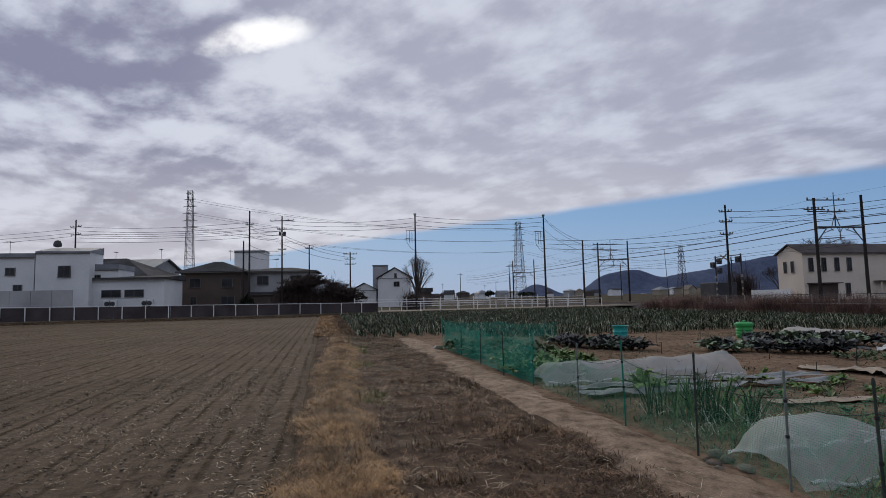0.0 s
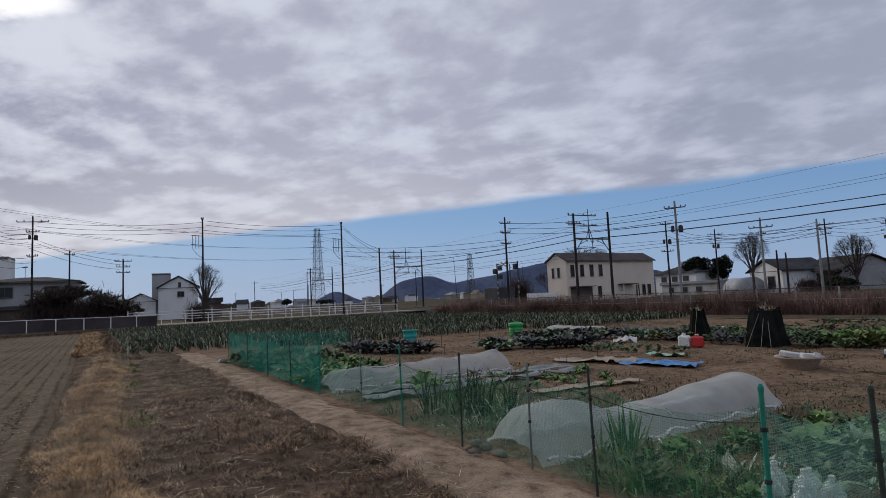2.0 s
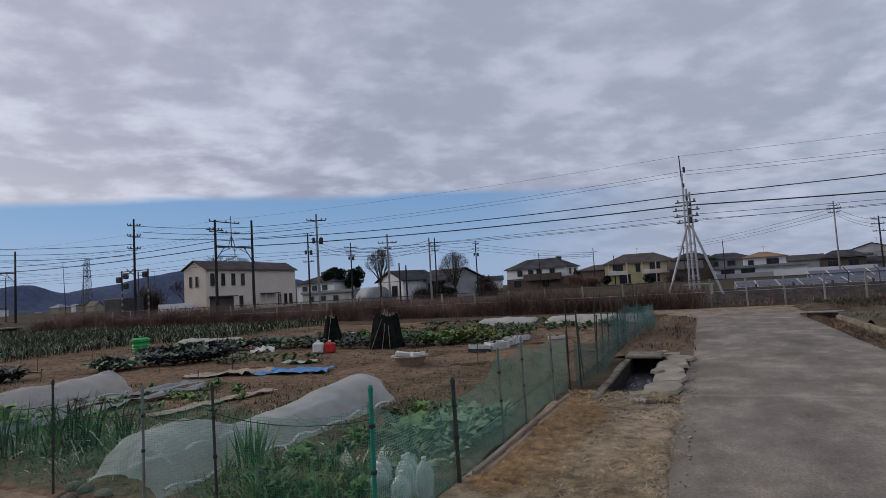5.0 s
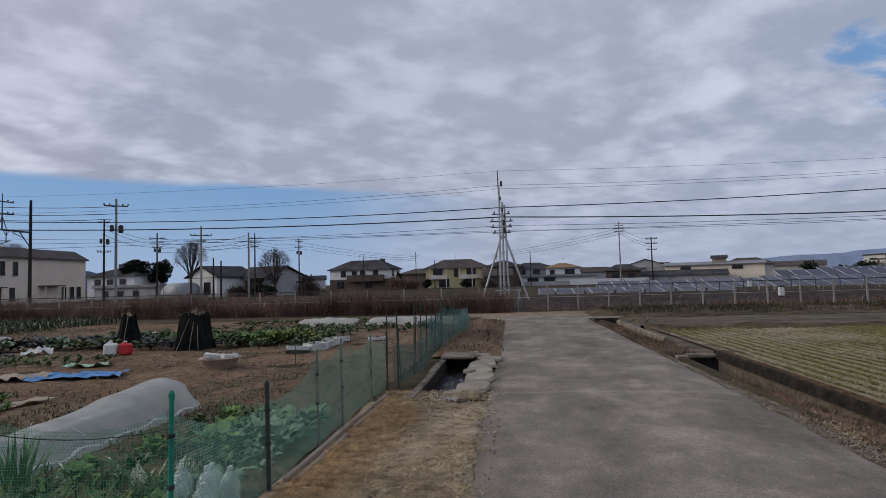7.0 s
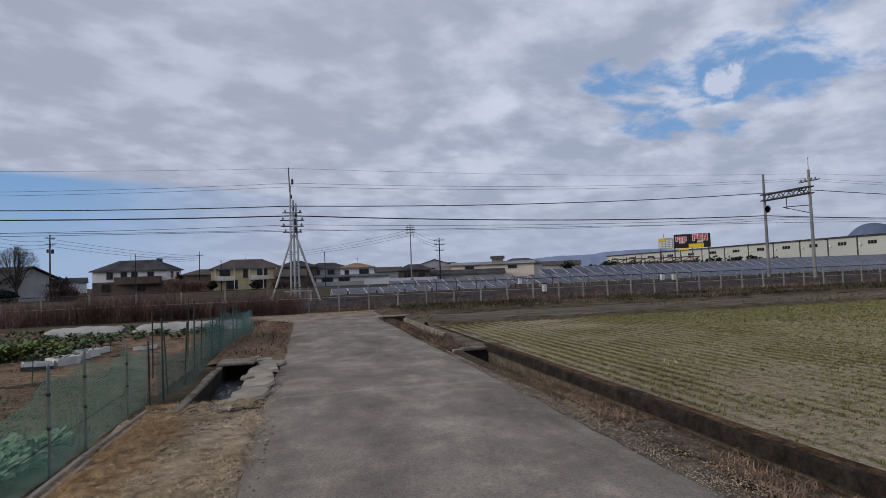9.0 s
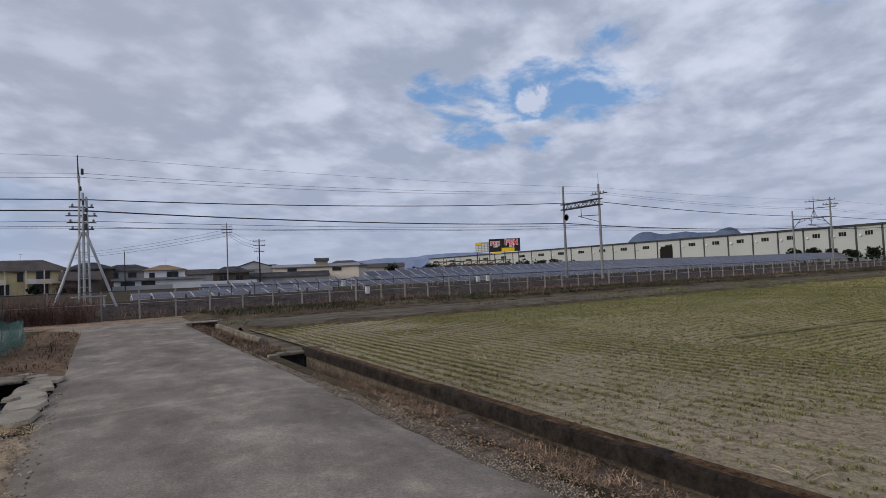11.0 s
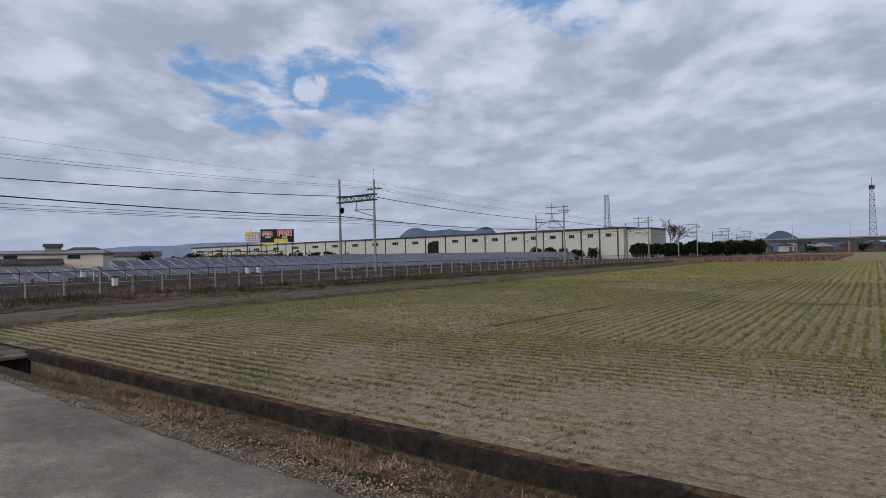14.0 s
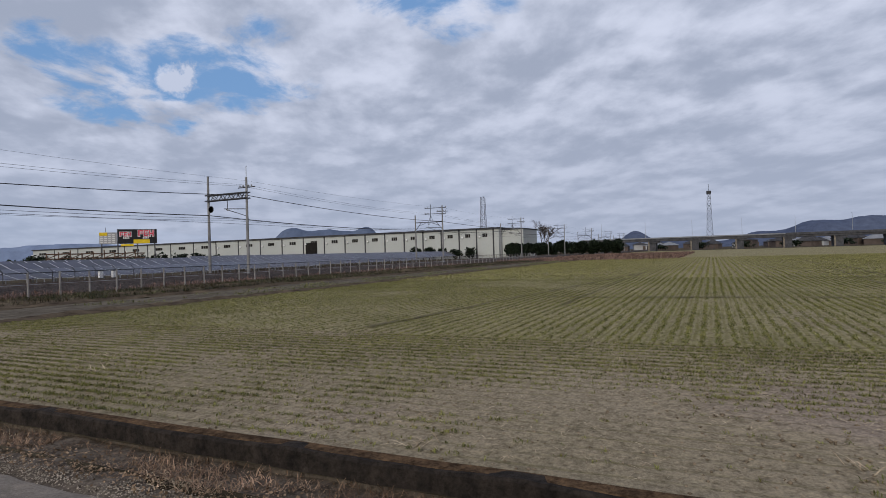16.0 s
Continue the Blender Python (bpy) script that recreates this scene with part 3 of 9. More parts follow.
def blades(base, h, w, lean, rng, bend=0.5, spread=0.0, per=1):
    """Thin bent leaves: base points (n,3); h, w, lean as (low, high). Returns verts and triangles."""
    base = np.repeat(np.asarray(base, float), per, axis=0)
    n = len(base)
    if spread:
        base[:, :2] += rng.normal(0, spread, (n, 2))
    H, W, Ln = rng.uniform(*h, n), rng.uniform(*w, n), rng.uniform(*lean, n)
    a = rng.uniform(0, 2 * np.pi, n)
    d = np.stack([np.cos(a), np.sin(a), np.zeros(n)], 1)
    s = np.stack([-np.sin(a), np.cos(a), np.zeros(n)], 1)
    up = np.array([0, 0, 1.0])
    mid = base + (H * 0.55)[:, None] * (up * np.cos(Ln)[:, None] + d * np.sin(Ln)[:, None])
    L2 = Ln + bend * (0.4 + 0.6 * rng.random(n))
    tip = mid + (H * 0.5)[:, None] * (up * np.cos(L2)[:, None] + d * np.sin(L2)[:, None])
    hw = (W / 2)[:, None] * s
    V = np.stack([base - hw * 0.7, base + hw * 0.7, mid + hw, mid - hw, tip], 1).reshape(-1, 3)
    o = (np.arange(n) * 5)[:, None]
    T = np.concatenate([o + [0, 1, 2], o + [0, 2, 3], o + [3, 2, 4]], 0)
    return V, T


def leaves(base, size, rng, flat=0.6):
    """Small quads at base points, turned at random."""
    n = len(base)
    S = rng.uniform(*size, n)[:, None]
    a, b = rng.uniform(0, 2 * np.pi, n), rng.normal(0, flat, n)
    u = np.stack([np.cos(a) * np.cos(b), np.sin(a) * np.cos(b), np.sin(b)], 1) * S
    v = np.stack([-np.sin(a), np.cos(a), rng.normal(0, 0.5, n)], 1) * S * 0.7
    P = np.asarray(base)
    V = np.stack([P - u * 0.5, P - v * 0.5 + u * 0.15, P + u * 0.55 + np.array([0, 0, -0.1]) * S, P + v * 0.5 + u * 0.15], 1).reshape(-1, 3)
    o = (np.arange(n) * 4)[:, None]
    return V, np.concatenate([o + [0, 1, 2], o + [0, 2, 3]], 0)


def merged(*vt):
    V, T, k = [], [], 0
    for v, t in vt:
        V.append(v), T.append(t + k)
        k += len(v)
    return np.concatenate(V), np.concatenate(T)


LATTICES = {}


def lattice(seed):
    if seed not in LATTICES:
        LATTICES[seed] = np.random.default_rng(seed + 900).uniform(-1, 1, (64, 64))
    return LATTICES[seed]


def fbm(x, y, s, seed=0):
    """Smooth irregular 2D variation: three octaves of value noise, about -0.8 to 0.8."""
    t = lattice(seed)
    x, y = np.broadcast_arrays(np.asarray(x, float) * s / 2.4, np.asarray(y, float) * s / 2.4)
    out = 0.0
    for k in range(3):
        c, d = math.cos(0.6 + k), math.sin(0.6 + k)
        u, v = (x * c - y * d) * 2.03 ** k + 17.3 * k, (x * d + y * c) * 2.03 ** k + 5.1 * k
        i, j = np.floor(u).astype(int), np.floor(v).astype(int)
        f, g_ = u - i, v - j
        f, g_ = f * f * (3 - 2 * f), g_ * g_ * (3 - 2 * g_)
        i0, i1, j0, j1 = i & 63, (i + 1) & 63, j & 63, (j + 1) & 63
        out = out + ((t[i0, j0] * (1 - f) + t[i1, j0] * f) * (1 - g_) + (t[i0, j1] * (1 - f) + t[i1, j1] * f) * g_) * 0.5 ** k
    return out * 0.85


# ---- ground, fields, road, channels ----
RNG = np.random.default_rng(5)


def sheet(name, x0, x1, y0, y1, z, material, step=1.0, relief=None, label="", category="", kind="structure", skirt=0.05):
    """A ground surface as a grid whose height comes from relief(x, y); its rim drops a little."""
    nx, ny = max(2, int((x1 - x0) / step) + 1), max(2, int((y1 - y0) / (step if np.isscalar(step) else step)) + 1)
    X, Y = np.meshgrid(np.linspace(x0, x1, nx), np.linspace(y0, y1, ny))
    Z = np.full_like(X, z)
    if relief:
        Z = Z + relief(X, Y)
    rim = np.zeros_like(Z, bool)
    rim[0], rim[-1], rim[:, 0], rim[:, -1] = True, True, True, True
    Z[rim] -= skirt
    V = np.stack([X, Y, Z], -1).reshape(-1, 3)
    i = (np.arange(ny - 1)[:, None] * nx + np.arange(nx - 1)[None]).ravel()
    Q = np.stack([i, i + 1, i + nx + 1, i + nx], 1)
    ob = fast_mesh(name, V, Q, material, smooth=True)
    return tagged(ob, label, category, kind=kind)


# the base sheet, open where the two water channels run
xs = [-3600, -900, -200, -66.5, -59.5, -24, -1.46, -0.92, 3.32, 3.78, 40, 140, 900, 3600]
ys = [-3600, -900, -200, -60, -30, 7.85, 11.5, 12.0, 14.6, 22.2, 26, 60, 200, 900, 3600]
gv, gf, idx = [], [], {}


def gvert(i, j):
    if (i, j) not in idx:
        idx[i, j] = len(gv)
        gv.append((xs[i], ys[j], -0.03))
    return idx[i, j]


for i in range(len(xs) - 1):
    for j in range(len(ys) - 1):
        right = xs[i] == 3.32 and (-60 <= ys[j] < 22)
        left = xs[i] == -1.46 and 7.8 < ys[j] < 12
        if not (right or left):
            gf.append((gvert(i, j), gvert(i + 1, j), gvert(i + 1, j + 1), gvert(i, j + 1)))
tagged(mesh_ob("ground", gv, gf, "ground"), "flat brown winter farmland reaching the horizon", "ground", kind="structure")


def furrows(x, y):
    w = np.abs(np.sin(np.pi * y / 0.56 + 0.15 * np.sin(x * 0.3)))
    fade = np.clip((-x - 4.5) / 3.0, 0.15, 1)
    return fade * (0.05 * w ** 0.6 - 0.03) + 0.012 * fbm(x, y, 3.0, 3) + 0.014 * fbm(x, y, 9.0, 4) * (1.3 - fade)


sheet("ploughed_field", -58.5, -0.9, -60, -0.62, 0.015, "field", 0.112, furrows, "bare ploughed brown field with faint furrows", "field")


def sown(x, y):
    return 0.06 * np.exp(-((x - 3.98) / 0.13) ** 2) + 0.006 * np.sin(2 * np.pi * np.where(x < 10.25, x, y) / 0.25) + 0.012 * fbm(x, y, 2.0, 4)


sheet("field_edge", 3.77, 4.6, 12.06, 17.6, 0.028, "track", 0.12, lambda x, y: 0.02 * fbm(x, y, 3.0, 14), "bare trodden soil behind the culvert", "field")
sheet("headland", 3.98, 10.25, -40, 18.2, 0.03, "headland", 0.083, sown, "bare headland sown with short seedling rows", "field", skirt=0.0)
sheet("sown_field", 10.25, 30, -40, 18.2, 0.03, "fieldgreen", 0.083, sown, "wide field sown with thin rows of green seedlings", "field")
sheet("sown_field", 30.05, 92, -70, 18.6, 0.02, "fieldgreen", 0.5, lambda x, y: 0.015 * fbm(x, y, 0.6, 7), "far part of the sown field", "field")
sheet("far_field", 92.3, 280, -200, 30, 0.02, "fieldgreen", 3, None, "farther green field beyond a ditch", "field")
sheet("garden_soil", -24.2, -2.1, 2.8, 25.5, 0.0, "soil", 0.12, lambda x, y: 0.03 * fbm(x, y, 2.3, 11) + 0.018 * fbm(x, y, 9, 12), "dark loose soil of the vegetable plots", "soil")
sheet("leek_soil", -58.5, -24.25, 0.6, 27.2, 0.0, "soil", 0.5, lambda x, y: 0.03 * fbm(x, y, 2.3, 11), "dark soil under the leek field", "soil")


def strip_mid(x):
    return -0.20 - 0.025 * (np.maximum(x, -24) + 5) + 0.10 * fbm(x, 0 * x, 1.1, 24)


def strip_top(x, y):
    """Height of the grass strip: a low straw ridge along the field, hummocks beside it."""
    ridge_ = 0.095 * np.exp(-((y - strip_mid(x)) / 0.27) ** 2) * (0.8 + 0.4 * fbm(x, y, 2.2, 25))
    return 0.035 * fbm(x, y, 2.6, 21) + 0.022 * fbm(x, y, 8, 22) + ridge_


sheet("grass_strip", -58, -0.55, -0.60, 2.5, 0.03, "turf", 0.11, strip_top, "strip of dead brown grass beside the field", "grass strip")
sheet("dirt_path", -23, -0.52, 2.0, 3.3, 0.05, "path", 0.06, lambda x, y: 0.006 * fbm(x, y, 1.6, 31) + 0.009 * fbm(x, y, 14.0, 32) - 0.055 * ((y - 2.72 - 0.12 * fbm(x, 0 * y, 1.2, 33)) / 0.5) ** 2, "narrow trodden dirt path along the net", "path")
sheet("dry_verge", -2.12, -0.45, 3.06, 7.74, 0.025, "verge", 0.08, lambda x, y: 0.03 * fbm(x, y, 3.0, 41), "dry earth verge strewn with straw", "verge")
sheet("dry_verge", -0.98, -0.36, -40, 3.1, 0.004, "verge", 0.07, lambda x, y: 0.018 * fbm(x, y, 5.0, 42) - 0.01, "narrow dusty verge along the road edge", "verge")
sheet("earth_bank", -1.9, -0.35, 12.3, 22.5, 0.02, "soil", 0.12, lambda x, y: 0.16 * np.exp(-((x + 1.2) / 0.45) ** 2) * (0.7 + 0.3 * fbm(x, y, 3, 5)) + 0.02, "low heap of bare brown earth beside the road", "earth bank")
sheet("farm_track", -60, -0.6, 25.6, 27.6, 0.005, "bank", 0.3, lambda x, y: 0.01 * fbm(x, y, 2, 6), "pale farm track below the railway", "track")
sheet("field_bank", 3.85, 95, 17.5, 19.2, 0.03, "bank", 0.15, lambda x, y: 0.11 * np.exp(-((y - 18.4) / 0.42) ** 2) * (0.8 + 0.5 * fbm(x, y, 1.6, 15)) + 0.04 * fbm(x, y, 4.0, 8), "dark earth ridge along the edge of the field", "bank")
sheet("field_track", 3.85, 95, 19.15, 23.4, 0.035, "track", 0.2, lambda x, y: 0.03 * fbm(x, y, 1.2, 8) + 0.015 * fbm(x, y, 5.0, 18), "pale trodden earth track beyond the field", "track")
sheet("field_bank", 3.2, 95, 23.3, 29.2, 0.04, "bank", 0.16, lambda x, y: 0.17 * np.exp(-((y - 25.6) / 1.3) ** 2) * (0.8 + 0.6 * fbm(x, y, 1.4, 16)) + 0.07 * fbm(x, y, 2.9, 9), "weedy earth bank below the railway fence", "bank")

# road
rm, rt, rp = nodes("old_asphalt")
ra = ramp(rt, noise_out(rt, 0.85, 7, 0.58, (1.15, 0.62, 1)), [(0.34, (0.165, 0.143, 0.121)), (0.5, (0.23, 0.200, 0.169)), (0.68, (0.32, 0.280, 0.237))])
rb = ramp(rt, noise_out(rt, 2.4, 8, 0.70, (1.1, 0.75, 1)), [(0.34, (0.80, 0.80, 0.80)), (0.54, (1.0, 1.0, 1.0)), (0.66, (1.22, 1.2, 1.18)), (0.78, (1.6, 1.55, 1.48))])
rc = ramp(rt, noise_out(rt, 45, 6, 0.85), [(0.32, (0.58, 0.58, 0.58)), (0.70, (1.42, 1.42, 1.42))])
worn = ramp(rt, noise_out(rt, 1.5, 7, 0.66, (1.0, 1.1, 1)), [(0.54, (1.0, 1.0, 1.0)), (0.64, (1.26, 1.24, 1.2)), (0.74, (1.5, 1.46, 1.4))])
rcol = blend(rt, "MULTIPLY", 1.0, blend(rt, "MULTIPLY", 1.0, blend(rt, "MULTIPLY", 1.0, ra, rb), rc), worn)
# dust gathers towards the earth verge
gx = rt.nodes.new("ShaderNodeSeparateXYZ")
rt.links.new(rt.nodes.new("ShaderNodeNewGeometry").outputs["Position"], gx.inputs[0])
off = mathn(rt, "SUBTRACT", 1.25, gx.outputs[0])
off = mathn(rt, "ADD", off, mathn(rt, "MULTIPLY", noise_out(rt, 2.2, 5, 0.7), 0.7))
dust = rt.nodes.new("ShaderNodeMapRange")
dust.interpolation_type = "SMOOTHSTEP"
rt.links.new(off, dust.inputs[0])
dust.inputs[1].default_value, dust.inputs[2].default_value, dust.inputs[4].default_value = 1.75, 2.25, 0.75
rcol = blend(rt, "MIX", dust.outputs[0], rcol, (0.24, 0.205, 0.16))
seam = mathn(rt, "ABSOLUTE", mathn(rt, "ADD", mathn(rt, "SUBTRACT", gx.outputs[1], 8.19), mathn(rt, "MULTIPLY", mathn(rt, "SUBTRACT", noise_out(rt, 1.1, 4, 0.6), 0.5), 0.5)))
seamr = rt.nodes.new("ShaderNodeMapRange")
seamr.interpolation_type = "SMOOTHSTEP"
rt.links.new(seam, seamr.inputs[0])
seamr.inputs[1].default_value, seamr.inputs[2].default_value, seamr.inputs[4].default_value = 0.11, 0.02, 0.26
rcol = blend(rt, "MIX", mathn(rt, "MULTIPLY", seamr.outputs[0], mathn(rt, "MULTIPLY", noise_out(rt, 2.4, 5, 0.7), 1.4)), rcol, (0.48, 0.44, 0.39))
rt.links.new(rcol, rp.inputs["Base Color"])
rp.inputs["Roughness"].default_value = 0.95
rp.inputs["Specular IOR Level"].default_value = 0.08
bpn = rt.nodes.new("ShaderNodeBump")
bpn.inputs["Strength"].default_value, bpn.inputs["Distance"].default_value = 0.5, 0.01
rt.links.new(noise_out(rt, 70, 4, 0.8), bpn.inputs["Height"])
rt.links.new(bpn.outputs[0], rp.inputs["Normal"])


def road_edge(y, side):
    w = 0.03 * np.sin(y * 0.7 + side) + 0.015 * np.sin(y * 4.1) + 0.012 * np.sin(y * 9.7 + 2 * side)
    return (-0.48 + w) if side == 0 else (2.865 + 0.5 * w + 0.025 * fbm(y, 0 * y, 9.0, 71))


ry = np.concatenate([np.arange(-40, 25.6, 0.2)])
rx = np.linspace(0, 1, 15)
RV, RF = [], []
for y in ry:
    flare = 1.2 * max(0, (y - 22.5) / 3) ** 2
    a, b = road_edge(y, 0) - flare, road_edge(y, 1) + flare * 0.6
    for k in rx:
        RV.append((a + (b - a) * k, y, 0.055 - 0.035 * (2 * k - 1) ** 2 - (0.022 if k in (0, 1) else 0)))
n = len(rx)
for j in range(len(ry) - 1):
    for i in range(n - 1):
        RF.append((j * n + i, j * n + i + 1, (j + 1) * n + i + 1, (j + 1) * n + i))
tagged(mesh_ob("road", RV, RF, rm, smooth=True), "worn grey asphalt farm road with dusty patches", "road", kind="structure")
for xa, xb, mt in ((-40, -2.6, "bank"), (-2.6, 6.0, "path"), (6.0, 60, "bank")):
    tagged(part("cross_track", boxed(xa, xb, 25.62, 29.0, -0.02, 0.012), mt), "unpaved track crossing the end of the road", "track", kind="structure")

# right-hand channel with its concrete wall
ch = thing("drainage_channel", "concrete-walled drainage channel full of dead leaves", "channel", kind="structure")


def uneven_wall(name, x0, x1, y0, y1, z0, z1, material, amp=0.012, step=0.25):
    bm = bmesh.new()
    rows = []
    yy = np.arange(y0, y1 + step / 2, step)
    for y in yy:
        j = amp * fbm(y * 1.0, 0.0, 3.0, 50)
        k = amp * fbm(y * 1.0, 0.0, 7.0, 51)
        rows.append([bm.verts.new(p) for p in ((x0 + k, y, z0), (x0 + k, y, z1 + j - 0.02), (x0 + 0.02 + k, y, z1 + j), (x1 - 0.02, y, z1 + j * 0.6), (x1, y, z1 + j * 0.6 - 0.02), (x1, y, z0))])
    for a, b in zip(rows, rows[1:]):
        for i in range(5):
            bm.faces.new((a[i], b[i], b[i + 1], a[i + 1]))
    bm.faces.new(rows[0]), bm.faces.new(rows[-1][::-1])
    bmesh.ops.recalc_face_normals(bm, faces=bm.faces)
    return part(name, bm, material, ch)


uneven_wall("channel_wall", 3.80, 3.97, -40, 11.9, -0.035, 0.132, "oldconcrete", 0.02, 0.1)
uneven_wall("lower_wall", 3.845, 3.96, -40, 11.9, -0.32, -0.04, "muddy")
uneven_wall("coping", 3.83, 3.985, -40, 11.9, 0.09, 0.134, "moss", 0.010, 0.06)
uneven_wall("channel_wall", 3.60, 3.72, 14.9, 21.5, -0.32, 0.085, "curb")
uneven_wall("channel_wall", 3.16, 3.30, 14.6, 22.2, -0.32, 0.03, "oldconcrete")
sheet("channel_bed", 3.28, 3.79, -40, 11.9, -0.27, "bank", 0.06, lambda x, y: 0.03 * fbm(x, y, 5, 61), "channel bed under dead leaves", "channel bed")
sheet("channel_bed", 3.28, 3.62, 14.6, 22.2, -0.10, "bank", 0.1, lambda x, y: 0.04 * fbm(x, y, 5, 61), "channel bed under dead leaves", "channel bed")
# sloping shoulder of earth and gravel from the road down into the channel
SV, SF = [], []


def fill(y):
    """How empty the channel is: full of litter near the field gate, deep at the culvert."""
    return np.clip((y - 6.0) / 5.5, 0, 1)


def slope(x, end=0.0):
    s = np.clip((x - 2.95) / (0.7 - 0.3 * end), 0, 1)
    return -0.002 - (0.085 + 0.20 * end) * s * s * (3 - 2 * s)


sy = np.arange(-40, 11.9, 0.12)
for y in sy:
    for k in np.linspace(0, 1, 13):
        e = float(road_edge(y, 1)) - 0.05
        sx = e + (3.86 - e) * k
        lift = max(0.0, min(1.0, (sx - e - 0.06) / 0.12))
        SV.append((sx, y, float(slope(sx, fill(y))) + lift * 0.022 * float(fbm(y * 1.0, k * 0.4, 7.0, 71)) - 0.03 * (1 - lift)))
for j in range(len(sy) - 1):
    for i in range(12):
        SF.append((j * 13 + i, j * 13 + i + 1, j * 13 + i + 14, j * 13 + i + 13))
tagged(mesh_ob("shoulder", SV, SF, "muddy", smooth=True), "sloping shoulder of earth, leaves and gravel", "shoulder", kind="structure")
cul = thing("culvert", "concrete slab crossing over the channel with a dark square opening", "culvert", kind="structure")
part("slab", boxed(3.2, 4.1, 12.05, 14.6, -0.02, 0.02, bevel=0.02), "track", cul)
part("lintel", boxed(3.26, 3.9, 11.86, 12.05, -0.005, 0.06, bevel=0.012), "curb", cul)
part("headwall", boxed(3.08, 3.30, 11.86, 12.04, -0.3, 0.03, bevel=0.008), "curb", cul)
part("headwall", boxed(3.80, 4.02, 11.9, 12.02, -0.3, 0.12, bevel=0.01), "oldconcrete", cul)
# black block across the back gives the culvert's inside shade as colour
part("opening", boxed(3.2, 3.82, 12.5, 12.6, -0.4, 0.014), "black", cul)
part("side_wall", boxed(3.16, 3.22, 12.02, 12.5, -0.4, 0.012), "oldconcrete", cul)
part("side_wall", boxed(3.80, 3.86, 12.02, 12.5, -0.4, 0.012), "oldconcrete", cul)
# solid dark box stands in for the shaded opening under the planks
part("end_box", boxed(2.95, 3.7, 21.6, 22.3, -0.3, 0.13, bevel=0.01), "oldconcrete", cul)
part("plank", boxed(2.6, 3.75, 21.7, 21.95, 0.132, 0.16, bevel=0.006), "wood", cul)
part("plank", boxed(2.75, 3.95, 22.0, 22.2, 0.132, 0.165, bevel=0.006), "wood", cul)

# left-hand channel with water, plank bridge and broken slabs
lc = thing("irrigation_ditch", "short open concrete ditch with dark water", "ditch", kind="structure")
part("ditch_wall", boxed(-1.58, -1.46, 7.74, 12.0, -0.6, 0.03, bevel=0.01), "oldconcrete", lc)
for k in range(4):
    part("ditch_coping", boxed(-1.58 + 0.02 * (k % 2), -1.47 + 0.01 * (k % 2), 7.72 + 1.06 * k, 8.76 + 1.06 * k, 0.032, 0.075 + 0.008 * (k % 3), bevel=0.012), "curb", lc)
part("ditch_wall", boxed(-0.92, -0.78, 7.86, 12.0, -0.6, -0.012, bevel=0.01), "muddy", lc)
part("ditch_wall", boxed(-1.46, -0.92, 7.73, 7.87, -0.6, 0.012, bevel=0.01), "muddy", lc)
# end face coloured black for the shade under the bridge slab
part("ditch_end", boxed(-1.46, -0.92, 11.95, 12.05, -0.6, 0.0), "black", lc)
part("ditch_bed", boxed(-1.46, -0.92, 7.87, 11.95, -0.42, -0.36), "bank", lc)
wm_, wt_, wp_ = nodes("ditch_water")
# pale streaks in the base colour: foam, and sky reflection painted in
wcol = ramp(wt_, noise_out(wt_, 3.0, 5, 0.65, (3.0, 0.7, 1.0)), [(0.42, (0.035, 0.034, 0.042)), (0.56, (0.10, 0.095, 0.11)), (0.66, (0.42, 0.41, 0.46))])
wt_.links.new(wcol, wp_.inputs["Base Color"])
wp_.inputs["Roughness"].default_value = 0.14
wb = wt_.nodes.new("ShaderNodeBump")
wb.inputs["Strength"].default_value, wb.inputs["Distance"].default_value = 0.25, 0.01
wt_.links.new(noise_out(wt_, 9, 3), wb.inputs["Height"])
wt_.links.new(wb.outputs[0], wp_.inputs["Normal"])
part("water", boxed(-1.46, -0.92, 7.87, 11.95, -0.36, -0.22), wm_, lc)
tagged(part("bridge_slab", boxed(-1.56, -0.90, 11.40, 12.06, 0.08, 0.135, bevel=0.015), "curb"), "concrete slab laid over the ditch", "slab")


def rubble(cx, cy, w, d, h, rz, z=0.02, tilt=(0, 0)):
    bm = bmesh.new()
    n = 7
    r = random.Random(int(cx * 1000 + cy * 77))
    low = [(w / 2 * math.cos(2 * math.pi * i / n) * r.uniform(0.8, 1.25), d / 2 * math.sin(2 * math.pi * i / n) * r.uniform(0.8, 1.25)) for i in range(n)]
    a = [bm.verts.new((x, y, 0)) for x, y in low]
    b = [bm.verts.new((x * 0.93, y * 0.93, h + r.uniform(-0.01, 0.01))) for x, y in low]
    bm.faces.new(a[::-1]), bm.faces.new(b)
    for i in range(n):
        bm.faces.new((a[i], a[(i + 1) % n], b[(i + 1) % n], b[i]))
    bmesh.ops.transform(bm, matrix=pose(cx, cy, z, tilt[0], tilt[1], rz), verts=bm.verts)
    return part("concrete_slab", bm, "stone")


